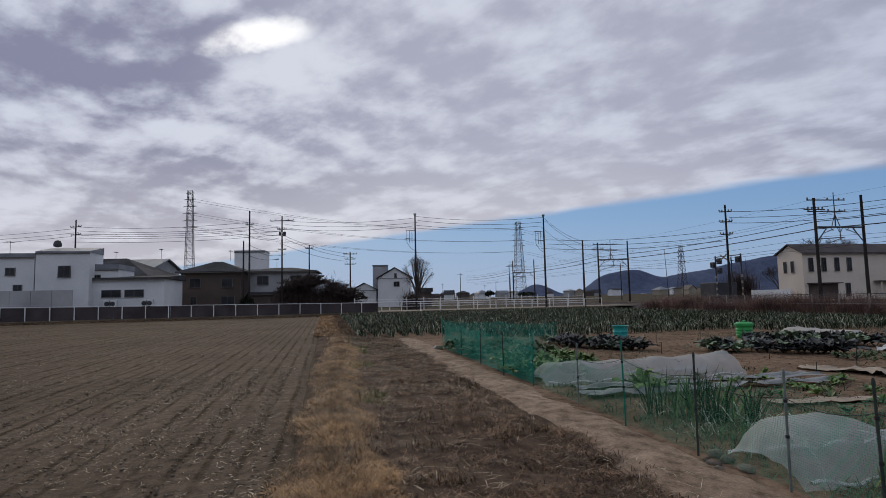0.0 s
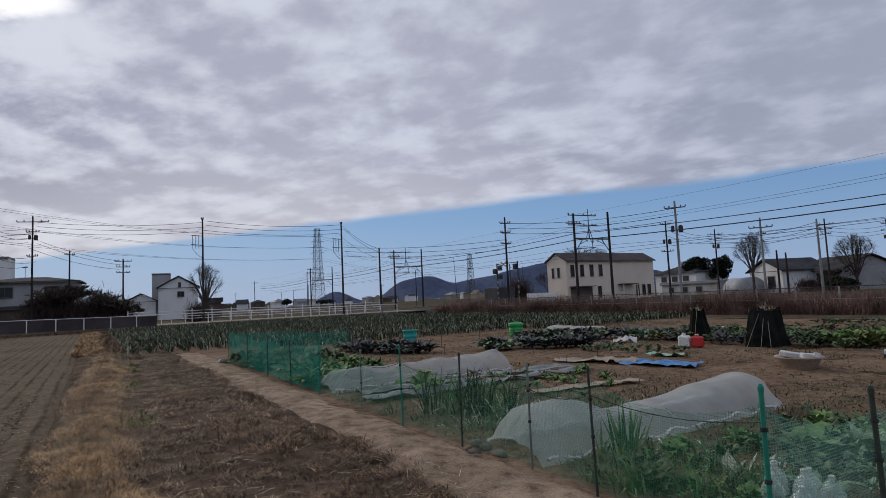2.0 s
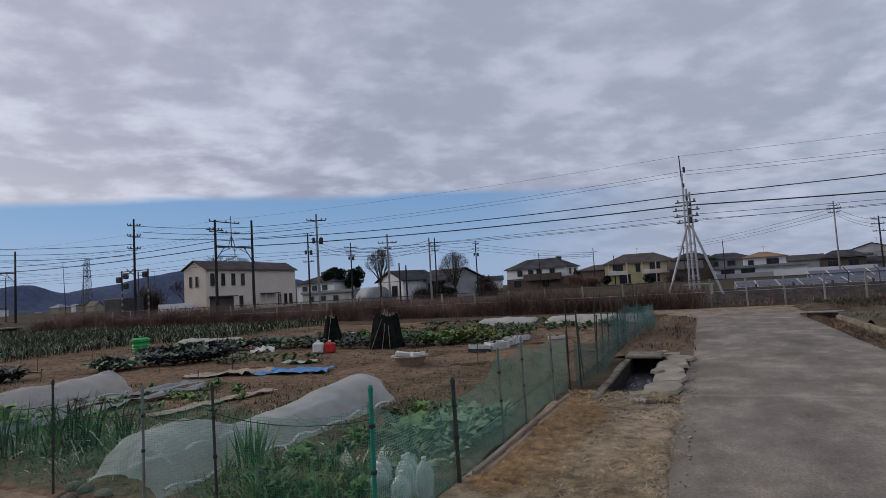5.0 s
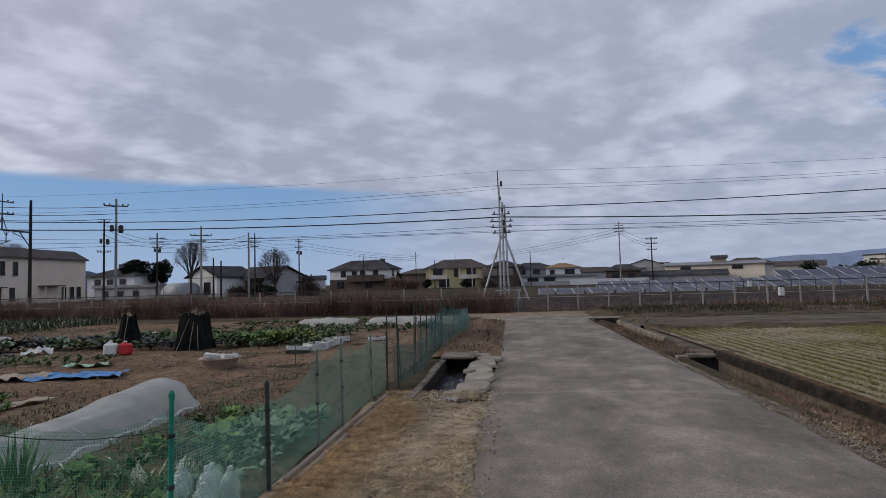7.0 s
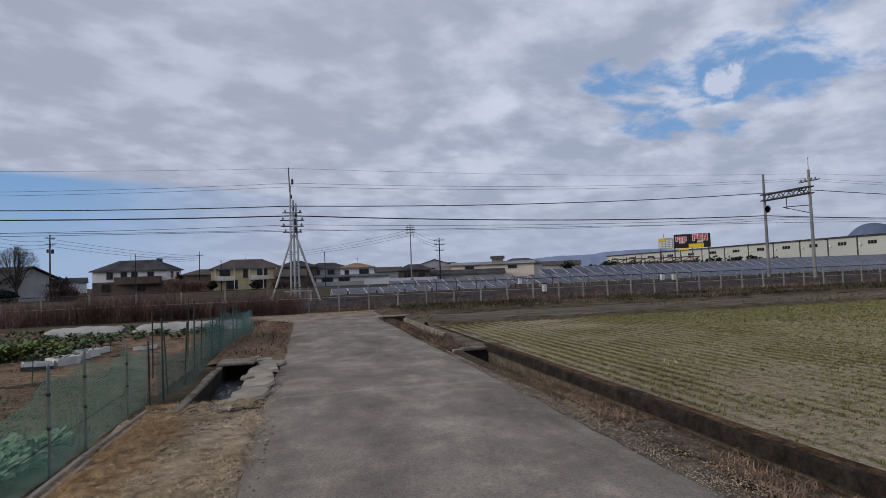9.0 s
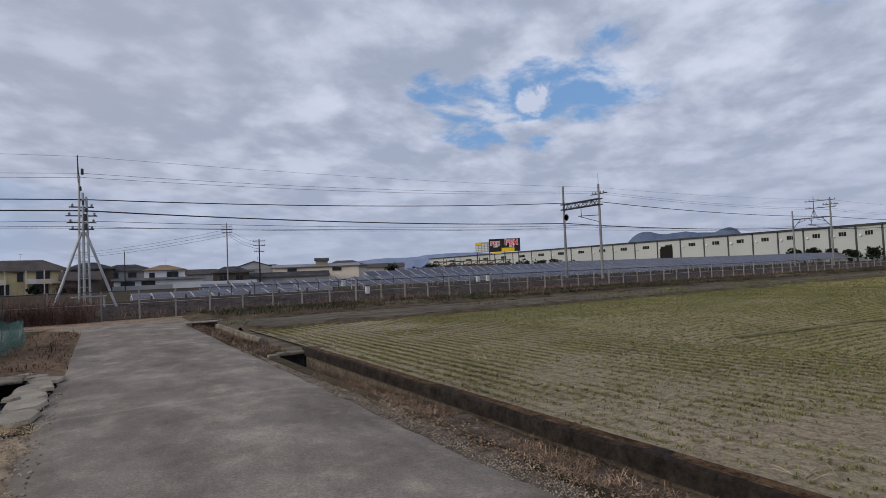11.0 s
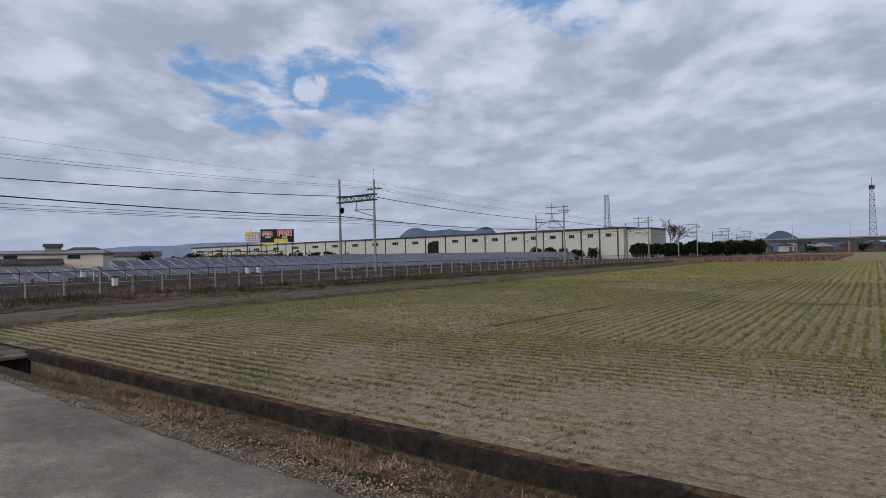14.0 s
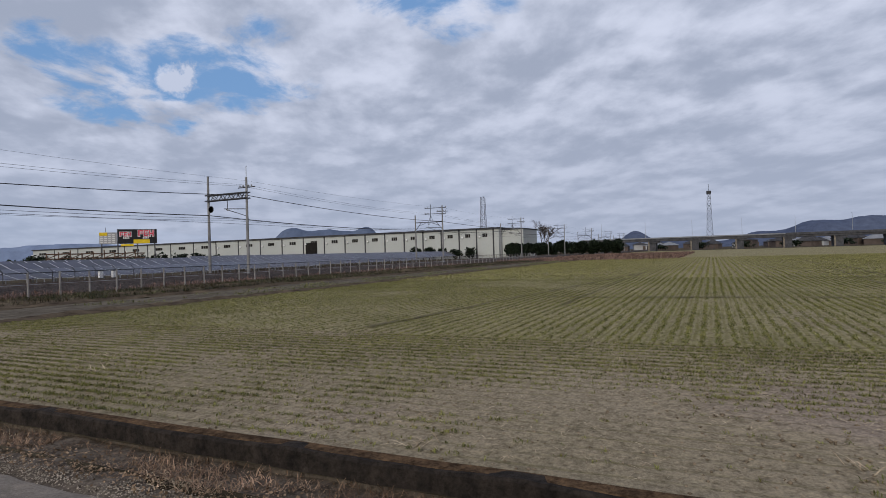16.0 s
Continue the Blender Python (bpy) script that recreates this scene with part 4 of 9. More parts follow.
for cx, cy, w, d, rz, z in ((-0.72, 8.72, 0.52, 0.82, 8, 0.012), (-0.70, 9.48, 0.54, 0.80, -6, 0.02), (-0.74, 10.26, 0.50, 0.84, 14, 0.012), (-0.68, 11.0, 0.52, 0.74, -3, 0.022), (-0.62, 11.66, 0.5, 0.6, 10, 0.03), (-0.98, 8.30, 0.28, 0.24, 30, 0.0), (-0.88, 9.95, 0.2, 0.24, 50, 0.045), (-0.52, 10.6, 0.22, 0.26, 10, 0.05), (-0.78, 12.2, 0.4, 0.3, 25, 0.03), (-0.95, 12.35, 0.3, 0.22, 70, 0.05)):
    tagged(rubble(cx, cy, w, d, 0.05, rz, z=z, tilt=(1.5, -2)), "broken flat slab of pale concrete by the ditch", "slab", "slabs by the ditch")


# dark wheel tracks across the sown field
for k, (pts, w) in enumerate((([(88, -9.3), (37.2, -6.25), (12, -4.8)], 0.3), ([(86, -9.9), (33, -7.2), (12, -6.0)], 0.28), ([(41.5, 3.75), (17.4, 6.35), (11, 7.0)], 0.2), ([(38, 4.1), (16.7, 4.05)], 0.16), ([(19.4, 5.2), (19.7, -1.7), (20, -7)], 0.3))):
    V = []
    for (xa, ya), (xb, yb) in zip(pts, pts[1:]):
        dl = math.hypot(xb - xa, yb - ya)
        nx_, ny_ = -(yb - ya) / dl, (xb - xa) / dl
        for q in np.linspace(0, 1, 60):
            j = 0.07 * float(fbm(q * dl, k * 3.0, 1.6, 90))
            ww = w * (0.6 + 0.7 * abs(float(fbm(q * dl, k * 5.0, 2.5, 91))))
            xq, yq = xa + (xb - xa) * q + nx_ * j, ya + (yb - ya) * q + ny_ * j
            V += [(xq - nx_ * ww / 2, yq - ny_ * ww / 2, 0.05), (xq + nx_ * ww / 2, yq + ny_ * ww / 2, 0.05)]
    F = [(2 * i, 2 * i + 2, 2 * i + 3, 2 * i + 1) for i in range(len(V) // 2 - 1)]
    tagged(mesh_ob("wheel_track", V, F, "pressed"), "dark wheel track pressed into the sown field", "wheel track", kind="structure")


# ---- railway, poles, wires ----
def wire(points, r=0.012, sag=0.0, name="overhead_wire", label="thin black overhead power cable", seg=10):
    vs = []
    for a, b in zip(points, points[1:]):
        a, b = Vector(a), Vector(b)
        for i in range(seg):
            k = i / seg
            p = a.lerp(b, k)
            p.z -= sag * 4 * k * (1 - k)
            vs.append(p)
    vs.append(Vector(points[-1]))
    bm = bmesh.new()
    prev = None
    for i, p in enumerate(vs):
        d = (vs[min(i + 1, len(vs) - 1)] - vs[max(i - 1, 0)]).normalized()
        s = d.cross(Vector((0, 0, 1))).normalized() * r
        ring = [bm.verts.new(q) for q in (p + s, p + Vector((0, 0, r)), p - s, p - Vector((0, 0, r)))]
        if prev:
            for k in range(4):
                bm.faces.new((prev[k], prev[(k + 1) % 4], ring[(k + 1) % 4], ring[k]))
        prev = ring
    return tagged(part(name, bm, "wire"), label, "cable", "overhead cables")


def pole_body(p, x, y, z0, z1, r0, r1, material, lean=(0, 0)):
    return part("pole", tube(bmesh.new(), (x, y, z0), (x + lean[0], y + lean[1], z1), r0, r1, 10), material, p)


def insulator(p, x, y, z, s=1.0):
    bm = lathe([(0.03 * s, 0), (0.07 * s, 0.03), (0.04 * s, 0.07), (0.07 * s, 0.1), (0.03 * s, 0.16)], 8, pose(x, y, z))
    return part("insulator", bm, "pole", p)


def utility_pole(x, y, top, dark=True, r=0.125, arms=(), arm_dir=(1, 0), transformer=False, lean=(0, 0), z0=-0.3, bracket=False, steps=False):
    """Street pole: tapered shaft, cross-arms with insulators, transformer can, bracket rack, foot pegs."""
    p = thing("utility_pole", "tall dark weathered utility pole with cross-arms" if dark else "pale concrete utility pole with cross-arms", "utility pole", "utility poles")
    m = "darkpole" if dark else "pole"
    pole_body(p, x, y, z0, top, r, r * 0.62, m, lean)
    ax, ay = arm_dir
    for dz, half in arms:
        z = top - dz
        k = z / top
        px, py = x + lean[0] * k, y + lean[1] * k
        part("cross_arm", tube(bmesh.new(), (px - ax * half, py - ay * half, z), (px + ax * half, py + ay * half, z), 0.05, n=6), "darksteel", p)
        for s in (-1, -0.55, 0.55, 1):
            insulator(p, px + ax * half * s, py + ay * half * s, z + 0.04)
    if transformer:
        z = top - 2.6
        part("transformer", lathe([(0.15, 0), (0.18, 0.05), (0.18, 0.5), (0.13, 0.56), (0.05, 0.6)], 14, pose(x + ax * 0.32, y + ay * 0.32, z)), "darksteel", p)
        part("transformer", lathe([(0.12, 0), (0.14, 0.05), (0.14, 0.42), (0.1, 0.47), (0.04, 0.5)], 14, pose(x - ax * 0.28, y - ay * 0.28, z + 0.1)), "darksteel", p)
    if bracket:
        for z in (top - 1.9, top - 2.9):
            part("bracket", tube(bmesh.new(), (x, y, z), (x - ax * 1.15, y - ay * 1.15, z + 0.08), 0.04, n=6), "darksteel", p)
        for i in range(3):
            part("drop_cable", tubes([((x - ax * (0.4 + 0.3 * i), y - ay * (0.4 + 0.3 * i), top - 1.8), (x - ax * (0.4 + 0.3 * i), y - ay * (0.4 + 0.3 * i), top - 3.3), 0.025)]), "wire", p)
        part("drop_cable", tubes([((x - ax * 1.0, y - ay * 1.0, top - 3.3), (x - ax * 0.5, y - ay * 0.5, top - 4.0), 0.025), ((x - ax * 0.5, y - ay * 0.5, top - 4.0), (x, y, top - 4.3), 0.025)]), "wire", p)
    if steps:
        part("foot_pegs", tubes([((x - 0.12, y, z), (x + 0.22, y, z), 0.012) for z in np.arange(2.2, top - 1, 0.9)], 4), "darksteel", p)
    return p


def gantry(x, y0, y1, h0, h1, beam_z, style="truss", dark=True):
    """Two masts over the track joined by a braced beam, with the contact-wire bracket."""
    p = thing("catenary_gantry", "railway gantry of two masts with a braced steel beam", "railway gantry", "railway gantries")
    m = "darkpole" if dark else "mastgrey"
    k = 0.8
    pole_body(p, x, y0, -0.3, h0, 0.17 * k, 0.11 * k, m)
    pole_body(p, x, y1, -0.3, h1, 0.17 * k, 0.11 * k, m)
    if style == "truss":
        b0, b1 = beam_z, beam_z + 0.48
        for z in (b0, b1):
            for s in (-0.18, 0.18):
                part("beam_chord", tube(bmesh.new(), (x + s, y0 - 0.2, z), (x + s, y1 + 0.2, z), 0.06, n=5), "darksteel", p)
        segs, n = [], 9
        for i in range(n):
            a, b = y0 + (y1 - y0) * i / n, y0 + (y1 - y0) * (i + 1) / n
            for s in (-0.18, 0.18):
                segs.append(((x + s, a, b0 if i % 2 else b1), (x + s, b, b1 if i % 2 else b0), 0.042))
            segs.append(((x - 0.18, a, b1), (x + 0.18, b, b1), 0.022))
        part("lattice", tubes(segs, 4), "darksteel", p)
    else:
        z = beam_z
        part("beam_chord", tube(bmesh.new(), (x, y0, z), (x, y1, z), 0.07, n=6), "darksteel", p)
        dz = 1.15
        segs = [((x, y0, z - dz), (x, y0 + 1.0, z), 0.04), ((x, y1, z - dz), (x, y1 - 1.0, z), 0.04)]
        mid = (y0 + y1) / 2
        segs += [((x, y0 + 0.55, z - 0.5), (x, mid - 0.5, z - 0.12), 0.03), ((x, y1 - 0.55, z - 0.5), (x, mid + 0.5, z - 0.12), 0.03)]
        for k in range(6):
            yy = y0 + 0.7 + (y1 - y0 - 1.4) * k / 5
            segs.append(((x, yy, z), (x, yy + (0.25 if k < 3 else -0.25), z - 0.42 + 0.1 * abs(k - 2.5)), 0.025))
        part("knee_brace", tubes(segs, 5), "darksteel", p)
        part("mast", tube(bmesh.new(), (x, mid - 0.35, z), (x, mid - 0.35, z + 2.6), 0.05, 0.03, 6), "darksteel", p)
        for a in (1.15, 2.0):
            part("cross_arm", tube(bmesh.new(), (x, y0 - 0.6, z + a), (x, mid + 0.6, z + a + 0.04), 0.045, n=6), "darksteel", p)
            for yy in (y0 - 0.55, mid - 0.9, mid + 0.1, mid + 0.55):
                insulator(p, x, yy, z + a + 0.04)
        part("splay", tubes([((x, mid - 0.35, z + 1.0), (x, mid - 0.7, z), 0.03), ((x, mid - 0.35, z + 1.0), (x, mid + 0.05, z), 0.03)], 5), "darksteel", p)
    mid = (y0 + y1) / 2
    part("bracket", tubes([((x, y0, beam_z - 0.9), (x, mid + 0.4, beam_z - 0.75), 0.035), ((x, y0, beam_z - 1.5), (x, mid + 0.2, beam_z - 0.8), 0.03), ((x, mid, beam_z), (x, mid, beam_z - 0.8), 0.03)], 5), "darksteel", p)
    insulator(p, x, mid, beam_z - 0.95)
    if style == "truss":
        part("pulley", lathe([(0.28, -0.03), (0.3, 0), (0.28, 0.03), (0.24, 0.03), (0.24, -0.03)], 16, pose(x - 0.3, y1 - 0.6, beam_z - 0.75, 0, 90, 0)), "darksteel", p)
    for s in (-0.55, -0.2, 0.35, 0.7):
        insulator(p, x, y0 + s, h0 - 0.8)
    part("cross_arm", tube(bmesh.new(), (x, y0 - 0.9, h0 - 0.85), (x, y0 + 0.9, h0 - 0.85), 0.045, n=6), "darksteel", p)
    return p


# track bed
tb = thing("railway_track", "single railway track on a low ballast bed", "railway", kind="structure")
BV, BF = [], []
for i, x in enumerate(np.arange(-400, 401, 4)):
    for yy, z in ((33.6, 0.0), (34.9, 0.42), (39.0, 0.42), (40.3, 0.0)):
        BV.append((x, yy, z))
for i in range(200):
    for k in range(3):
        BF.append((i * 4 + k, i * 4 + 4 + k, i * 4 + 5 + k, i * 4 + 1 + k))
mesh_ob("ballast", BV, BF, surf("ballast", (0.040, 0.034, 0.033), (0.080, 0.068, 0.064), 0.95, 1, 12, 0.8, 8, mid=3), tb)
for yy in (36.2, 37.27):
    part("rail", boxed(-400, 400, yy - 0.035, yy + 0.035, 0.44, 0.6), "rail", tb)

gantry(-35.95, 35, 39.2, 8.3, 8.6, 6.15, "knee")
gantry(-70.5, 35, 39.3, 8.4, 8.6, 6.15, "knee")
gantry(-106, 35, 39.3, 8.4, 8.6, 6.15, "knee")
gantry(36.75, 35, 39.35, 8.5, 8.9, 6.75, "truss", False)
gantry(75.2, 35, 39.4, 8.6, 7.4, 6.3, "knee", False)
for x in (113, 151, 189, 227, 265):
    gantry(x, 35, 39.4, 8.6, 7.6, 6.3, "knee", False)
part("mast_rod", tubes([((36.75, 35, 8.4), (36.75, 35, 9.35), 0.03), ((36.75, 35, 9.35), (36.6, 34.8, 9.4), 0.03)]), "steel", bpy.data.objects["catenary_gantry.003"])

# the braced mast at the end of the road
bp = thing("braced_mast", "tall steel railway mast held by two raking struts", "railway mast")
x, y = -0.55, 35.0
part("shaft", tubes([((x - 0.22, y, 0), (x - 0.13, y, 7.3), 0.06, 0.05), ((x + 0.02, y, 0), (x + 0.02, y, 6.4), 0.07, 0.06), ((x + 0.3, y, 0), (x + 0.17, y, 6.2), 0.06, 0.05)], 8), "steel", bp)
part("rung", tubes([((x - 0.22 + 0.012 * z, y, z), (x + 0.3 - 0.02 * z, y, z), 0.02) for z in np.arange(0.6, 6.2, 0.45)], 4), "steel", bp)
part("top_spike", tube(bmesh.new(), (x - 0.16, y, 6.9), (x - 0.2, y, 8.35), 0.045, 0.03, 6), "darksteel", bp)
part("raking_strut", tube(bmesh.new(), (x - 1.35, y, 0.4), (x - 0.06, y, 4.35), 0.065, n=8), "steel", bp)
part("raking_strut", tube(bmesh.new(), (x + 1.45, y, 0.4), (x + 0.12, y, 4.35), 0.065, n=8), "steel", bp)
for z, half in ((5.65, 0.5), (5.2, 0.65), (4.85, 0.6), (4.5, 0.5)):
    part("cross_arm", tube(bmesh.new(), (x - half - 0.1, y, z), (x + half, y, z), 0.035, n=6), "darksteel", bp)
    for s in (-0.9, 0.8):
        insulator(bp, x + half * s, y, z + 0.02, 0.9)
for bx, bw, z0, z1 in ((0.08, 0.13, 4.45, 4.8), (0.02, 0.16, 4.95, 5.3), (0.10, 0.12, 5.4, 5.6), (-0.02, 0.10, 5.75, 6.0), (-0.12, 0.09, 6.5, 6.72), (-0.06, 0.13, 7.35, 7.65)):
    part("switch_box", boxed(x + bx, x + bx + bw, y - 0.12, y + 0.1, z0, z1, bevel=0.02), "darksteel", bp)
part("foot_frame", tubes([((x - 0.6, y, 1.0), (x + 1.0, y, 1.0), 0.05), ((x + 0.9, y, 1.0), (x + 0.9, y, 0), 0.05)], 6), "steel", bp)

# wires along the line
XS = [-144, -106, -70.5, -35.95, -0.55, 36.75, 75.2, 113, 151, 189, 227, 265]
ZA = {-0.55: 6.05, 36.75: 6.98, 75.2: 6.3}
ZB = {-0.55: 5.47, 36.75: 5.52, 75.2: 5.25}
for r, zs, base, yb, sag in ((0.026, ZA, 6.55, (35, 35), 0.36), (0.034, ZB, 6.0, (35, 39.3), 0.3), (0.008, {-0.55: 7.42, 36.75: 7.85, 75.2: 7.3}, 7.1, (35, 35), 0.38), (0.008, {-0.55: 7.25, 36.75: 7.75, 75.2: 7.15}, 6.95, (35.3, 35.3), 0.38), (0.006, {-0.55: 8.3, 36.75: 8.2, 75.2: 8.3}, 8.2, (35, 35), 0.25), (0.010, {-0.55: 4.65, 36.75: 5.0}, 5.4, (35, 37), 0.3)):
    wire([(x, yb[1] if x > 1 else yb[0], zs.get(x, base)) for x in XS], r, sag, label="long black railway feeder cable")
for yy, z, r, sag, lab in ((37.2, 5.15, 0.012, 0.25, "bare railway catenary wire"),
                           (37.2, 4.75, 0.012, 0.03, "bare railway contact wire"),):
    wire([(x, yy, z) for x in XS], r, sag, label=lab)

# near fence of the line: concrete posts with chain links on the right, lost in dead reeds on the left
fence = thing("railway_fence", "low railway fence of pale posts and wire mesh", "fence", kind="structure")
post_me = part("fence_post", boxed(-0.036, 0.036, -0.036, 0.036, 0, 1.3, bevel=0.008), "fencepost", fence)
post_me.location = (0.2, 29.4, 0)
for i in range(1, 70):
    o = post_me.copy()
    scene.collection.objects.link(o)
    o.location = (0.2 + 1.49 * i, 29.4, 0.02 * math.sin(i * 2.3))
    o.rotation_euler = (0, 0.015 * math.sin(i * 5.1), 0)
for i in range(1, 22):
    o = post_me.copy()
    scene.collection.objects.link(o)
    o.location = (0.2 - 1.95 * i, 29.4, 0)
part("top_rail", tubes([((-43, 29.4, 1.28), (104, 29.4, 1.28), 0.02)]), "darksteel", fence)
part("mid_rail", tubes([((-43, 29.4, 0.72), (104, 29.4, 0.72), 0.012)]), "steel", fence)
chain = seethrough("chain_link", (0.12, 0.10, 0.095), 0.07, 0.06, 0.07)
me = bpy.data.meshes.new("wire_mesh")
me.from_pydata([(-43, 29.42, 0.05), (104, 29.42, 0.05), (104, 29.42, 1.27), (-43, 29.42, 1.27)], [], [(0, 1, 2, 3)])
uvl = me.uv_layers.new(name="UVMap")
for li, (a, b) in enumerate(((0, 0), (147, 0), (147, 1.2), (0, 1.2))):
    uvl.data[li].uv = (a + b, a - b + 300)
me.materials.append(chain)
o = new("wire_mesh", me)
o.parent = fence
far_fence = thing("solar_fence", "second fence of dark stakes before the solar panels", "fence", kind="structure")
st = part("stake", boxed(-0.06, 0.06, -0.05, 0.05, 0, 0.75, bevel=0.01), "wallbrown", far_fence)
st.location = (3, 41.6, 0)
for i in range(1, 46):
    o = st.copy()
    scene.collection.objects.link(o)
    o.location = (3 + 2.05 * i, 41.6, 0)
part("plinth", boxed(0, 100, 41.7, 41.85, 0, 0.45), "curb", far_fence)
for x, y, z in ((14.9, 34.3, 0.5), (26.0, 38.0, 0.8), (27.1, 38.2, 0.8), (16.0, 41.4, 0.9)):
    s = thing("signal_box", "small white equipment box on a short post", "equipment box", "track-side boxes")
    part("post", boxed(x - 0.04, x + 0.04, y - 0.04, y + 0.04, 0, z - 0.15), "darksteel", s)
    part("body", boxed(x - 0.14, x + 0.14, y - 0.1, y + 0.1, z - 0.15, z + 0.32, bevel=0.03), "white", s)
    part("cap", boxed(x - 0.17, x + 0.17, y - 0.13, y + 0.13, z + 0.325, z + 0.4, bevel=0.02), "darksteel", s)

# utility poles behind and beside the line
ARMS = ((0.7, 0.95), (1.3, 0.8), (1.9, 0.6))
for x, y, top, dark, kw in (
        (-66.5, 10.0, 11.4, True, dict(arm_dir=(0, 1), arms=((0.05, 0.12),), bracket=True)),
        (-62.6, 24.4, 10.8, True, dict(arm_dir=(0, 1), arms=((0.05, 0.12),), bracket=True)),
        (-67.8, -8.7, 11.9, True, dict(arms=((1.6, 0.4),), arm_dir=(0, 1))),
        (-69.0, -9.5, 8.6, True, dict()),
        (-75.2, -5.7, 12.4, True, dict(arms=((0.6, 1.5), (1.7, 0.6), (4.3, 0.5)), arm_dir=(0.3, 0.95), transformer=True)),
        (-80.3, -2.5, 9.2, True, dict(arms=((0.5, 0.5),), arm_dir=(0, 1), bracket=False)),
        (-80.3, 3.0, 8.2, True, dict(arms=((0.3, 0.9), (1.0, 0.7), (1.7, 0.7)), arm_dir=(0, 1))),
        (-79.6, -31.0, 12.4, True, dict(arms=((0.9, 0.9), (1.9, 0.8)), arm_dir=(0.5, 0.85))),
        (-44.6, 34.3, 9.2, True, dict(arms=((0.6, 0.5), (1.5, 0.5), (2.6, 0.5)), arm_dir=(0.4, 0.9), transformer=False)),
        (-60.2, 28.0, 7.7, True, dict()),
        (-29.8, 40.3, 8.6, False, dict(arms=((0.55, 0.8),), arm_dir=(0.8, 0.6), transformer=True)),
        (-42.5, 55.7, 9.1, True, dict(arms=((0.3, 0.5), (3.4, 0.6)), arm_dir=(0.8, 0.6), transformer=True)),
        (-46.6, 71.1, 9.1, True, dict(arms=ARMS, arm_dir=(0.8, 0.5), transformer=True)),
        (-29.7, 52.2, 7.6, False, dict(arms=((0.9, 1.0), (1.5, 0.4)), arm_dir=(0.8, 0.5))),
        (-26.7, 56.0, 7.2, False, dict()),
        (-35.8, 77.1, 9.2, True, dict(arms=ARMS, arm_dir=(0.8, 0.5))),
        (-33.8, 88.8, 9.2, True, dict(arms=((0.5, 0.6), (1.4, 0.6)), arm_dir=(0.8, 0.5), transformer=True)),
        (-33.5, 61.5, 5.0, True, dict(steps=False)), (-31.8, 60.0, 4.6, True, dict(steps=False)),
        (17.1, 93.4, 10.4, False, dict(arms=((0.6, 0.7), (1.0, 0.8), (1.5, 0.7)))),
        (20.6, 87.6, 7.5, True, dict(arms=((0.3, 0.8), (1.0, 0.8), (1.9, 0.7)))),
        (-36.6, 140, 9.0, True, dict()), (-24.3, 146, 9.5, True, dict(arms=((1, 0.8),))), (-20, 150, 7.4, True, dict()), (-3.4, 142, 9.2, True, dict(arms=((1.2, 1.2), (1.8, 1.2)))), (5.0, 150, 9.0, True, dict())):
    utility_pole(x, y, top, dark, **kw)
rr = random.Random(9)
for i in range(14):   # far poles down the line
    x = -130 - 26 * i
    utility_pole(x, 44 + rr.uniform(-2, 60), rr.uniform(8, 11), True, arms=((0.6, 0.9),), arm_dir=(0.3, 0.95), steps=False)

for a, b in (((-66.5, 10, 11.2), (-62.6, 24.4, 10.6)), ((-75.2, -5.7, 11.8), (-66.5, 10, 11.0)), ((-67.8, -8.7, 10.2), (-75.2, -5.7, 10.6)), ((-79.6, -31, 11.5), (-67.8, -8.7, 10.6)),
             ((-79.6, -31, 10.6), (-75.2, -5.7, 11.0)), ((-79.6, -31, 11.3), (-90, -60, 11.0)), ((-75.2, -5.7, 8.0), (-67.8, -8.7, 8.0)), ((-80.3, 3, 7.9), (-75.2, -5.7, 10.0)), ((-62.6, 24.4, 10.6), (-60.2, 28, 7.6)),
             ((-62.6, 24.4, 8.0), (-44.6, 34.3, 7.0)), ((-44.6, 34.3, 8.6), (-29.8, 40.3, 8.0)), ((-46.6, 71.1, 7.6), (-26.7, 56, 6.9)), ((-46.6, 71.1, 8.4), (-35.8, 77.1, 8.2)), ((-35.8, 77.1, 8.2), (-33.8, 88.8, 8.4)),
             ((-33.8, 88.8, 8.6), (-24.3, 146, 8.4)), ((-46.6, 71.1, 8.2), (-42.5, 55.7, 8.6)), ((-26.7, 56, 6.8), (-35.8, 77.1, 8.0)), ((-36.6, 140, 8.5), (-24.3, 146, 8.5)), ((17.1, 93.4, 9.6), (20.6, 87.6, 7.0)), ((-3.4, 142, 8.5), (17.1, 93.4, 9.4))):
    for k, s in enumerate((0.0, 0.35, -0.4)):
        wire([(a[0], a[1] + s, a[2] - 0.5 * k), (b[0], b[1] + s, b[2] - 0.5 * k)], 0.02, 0.4, seg=8)

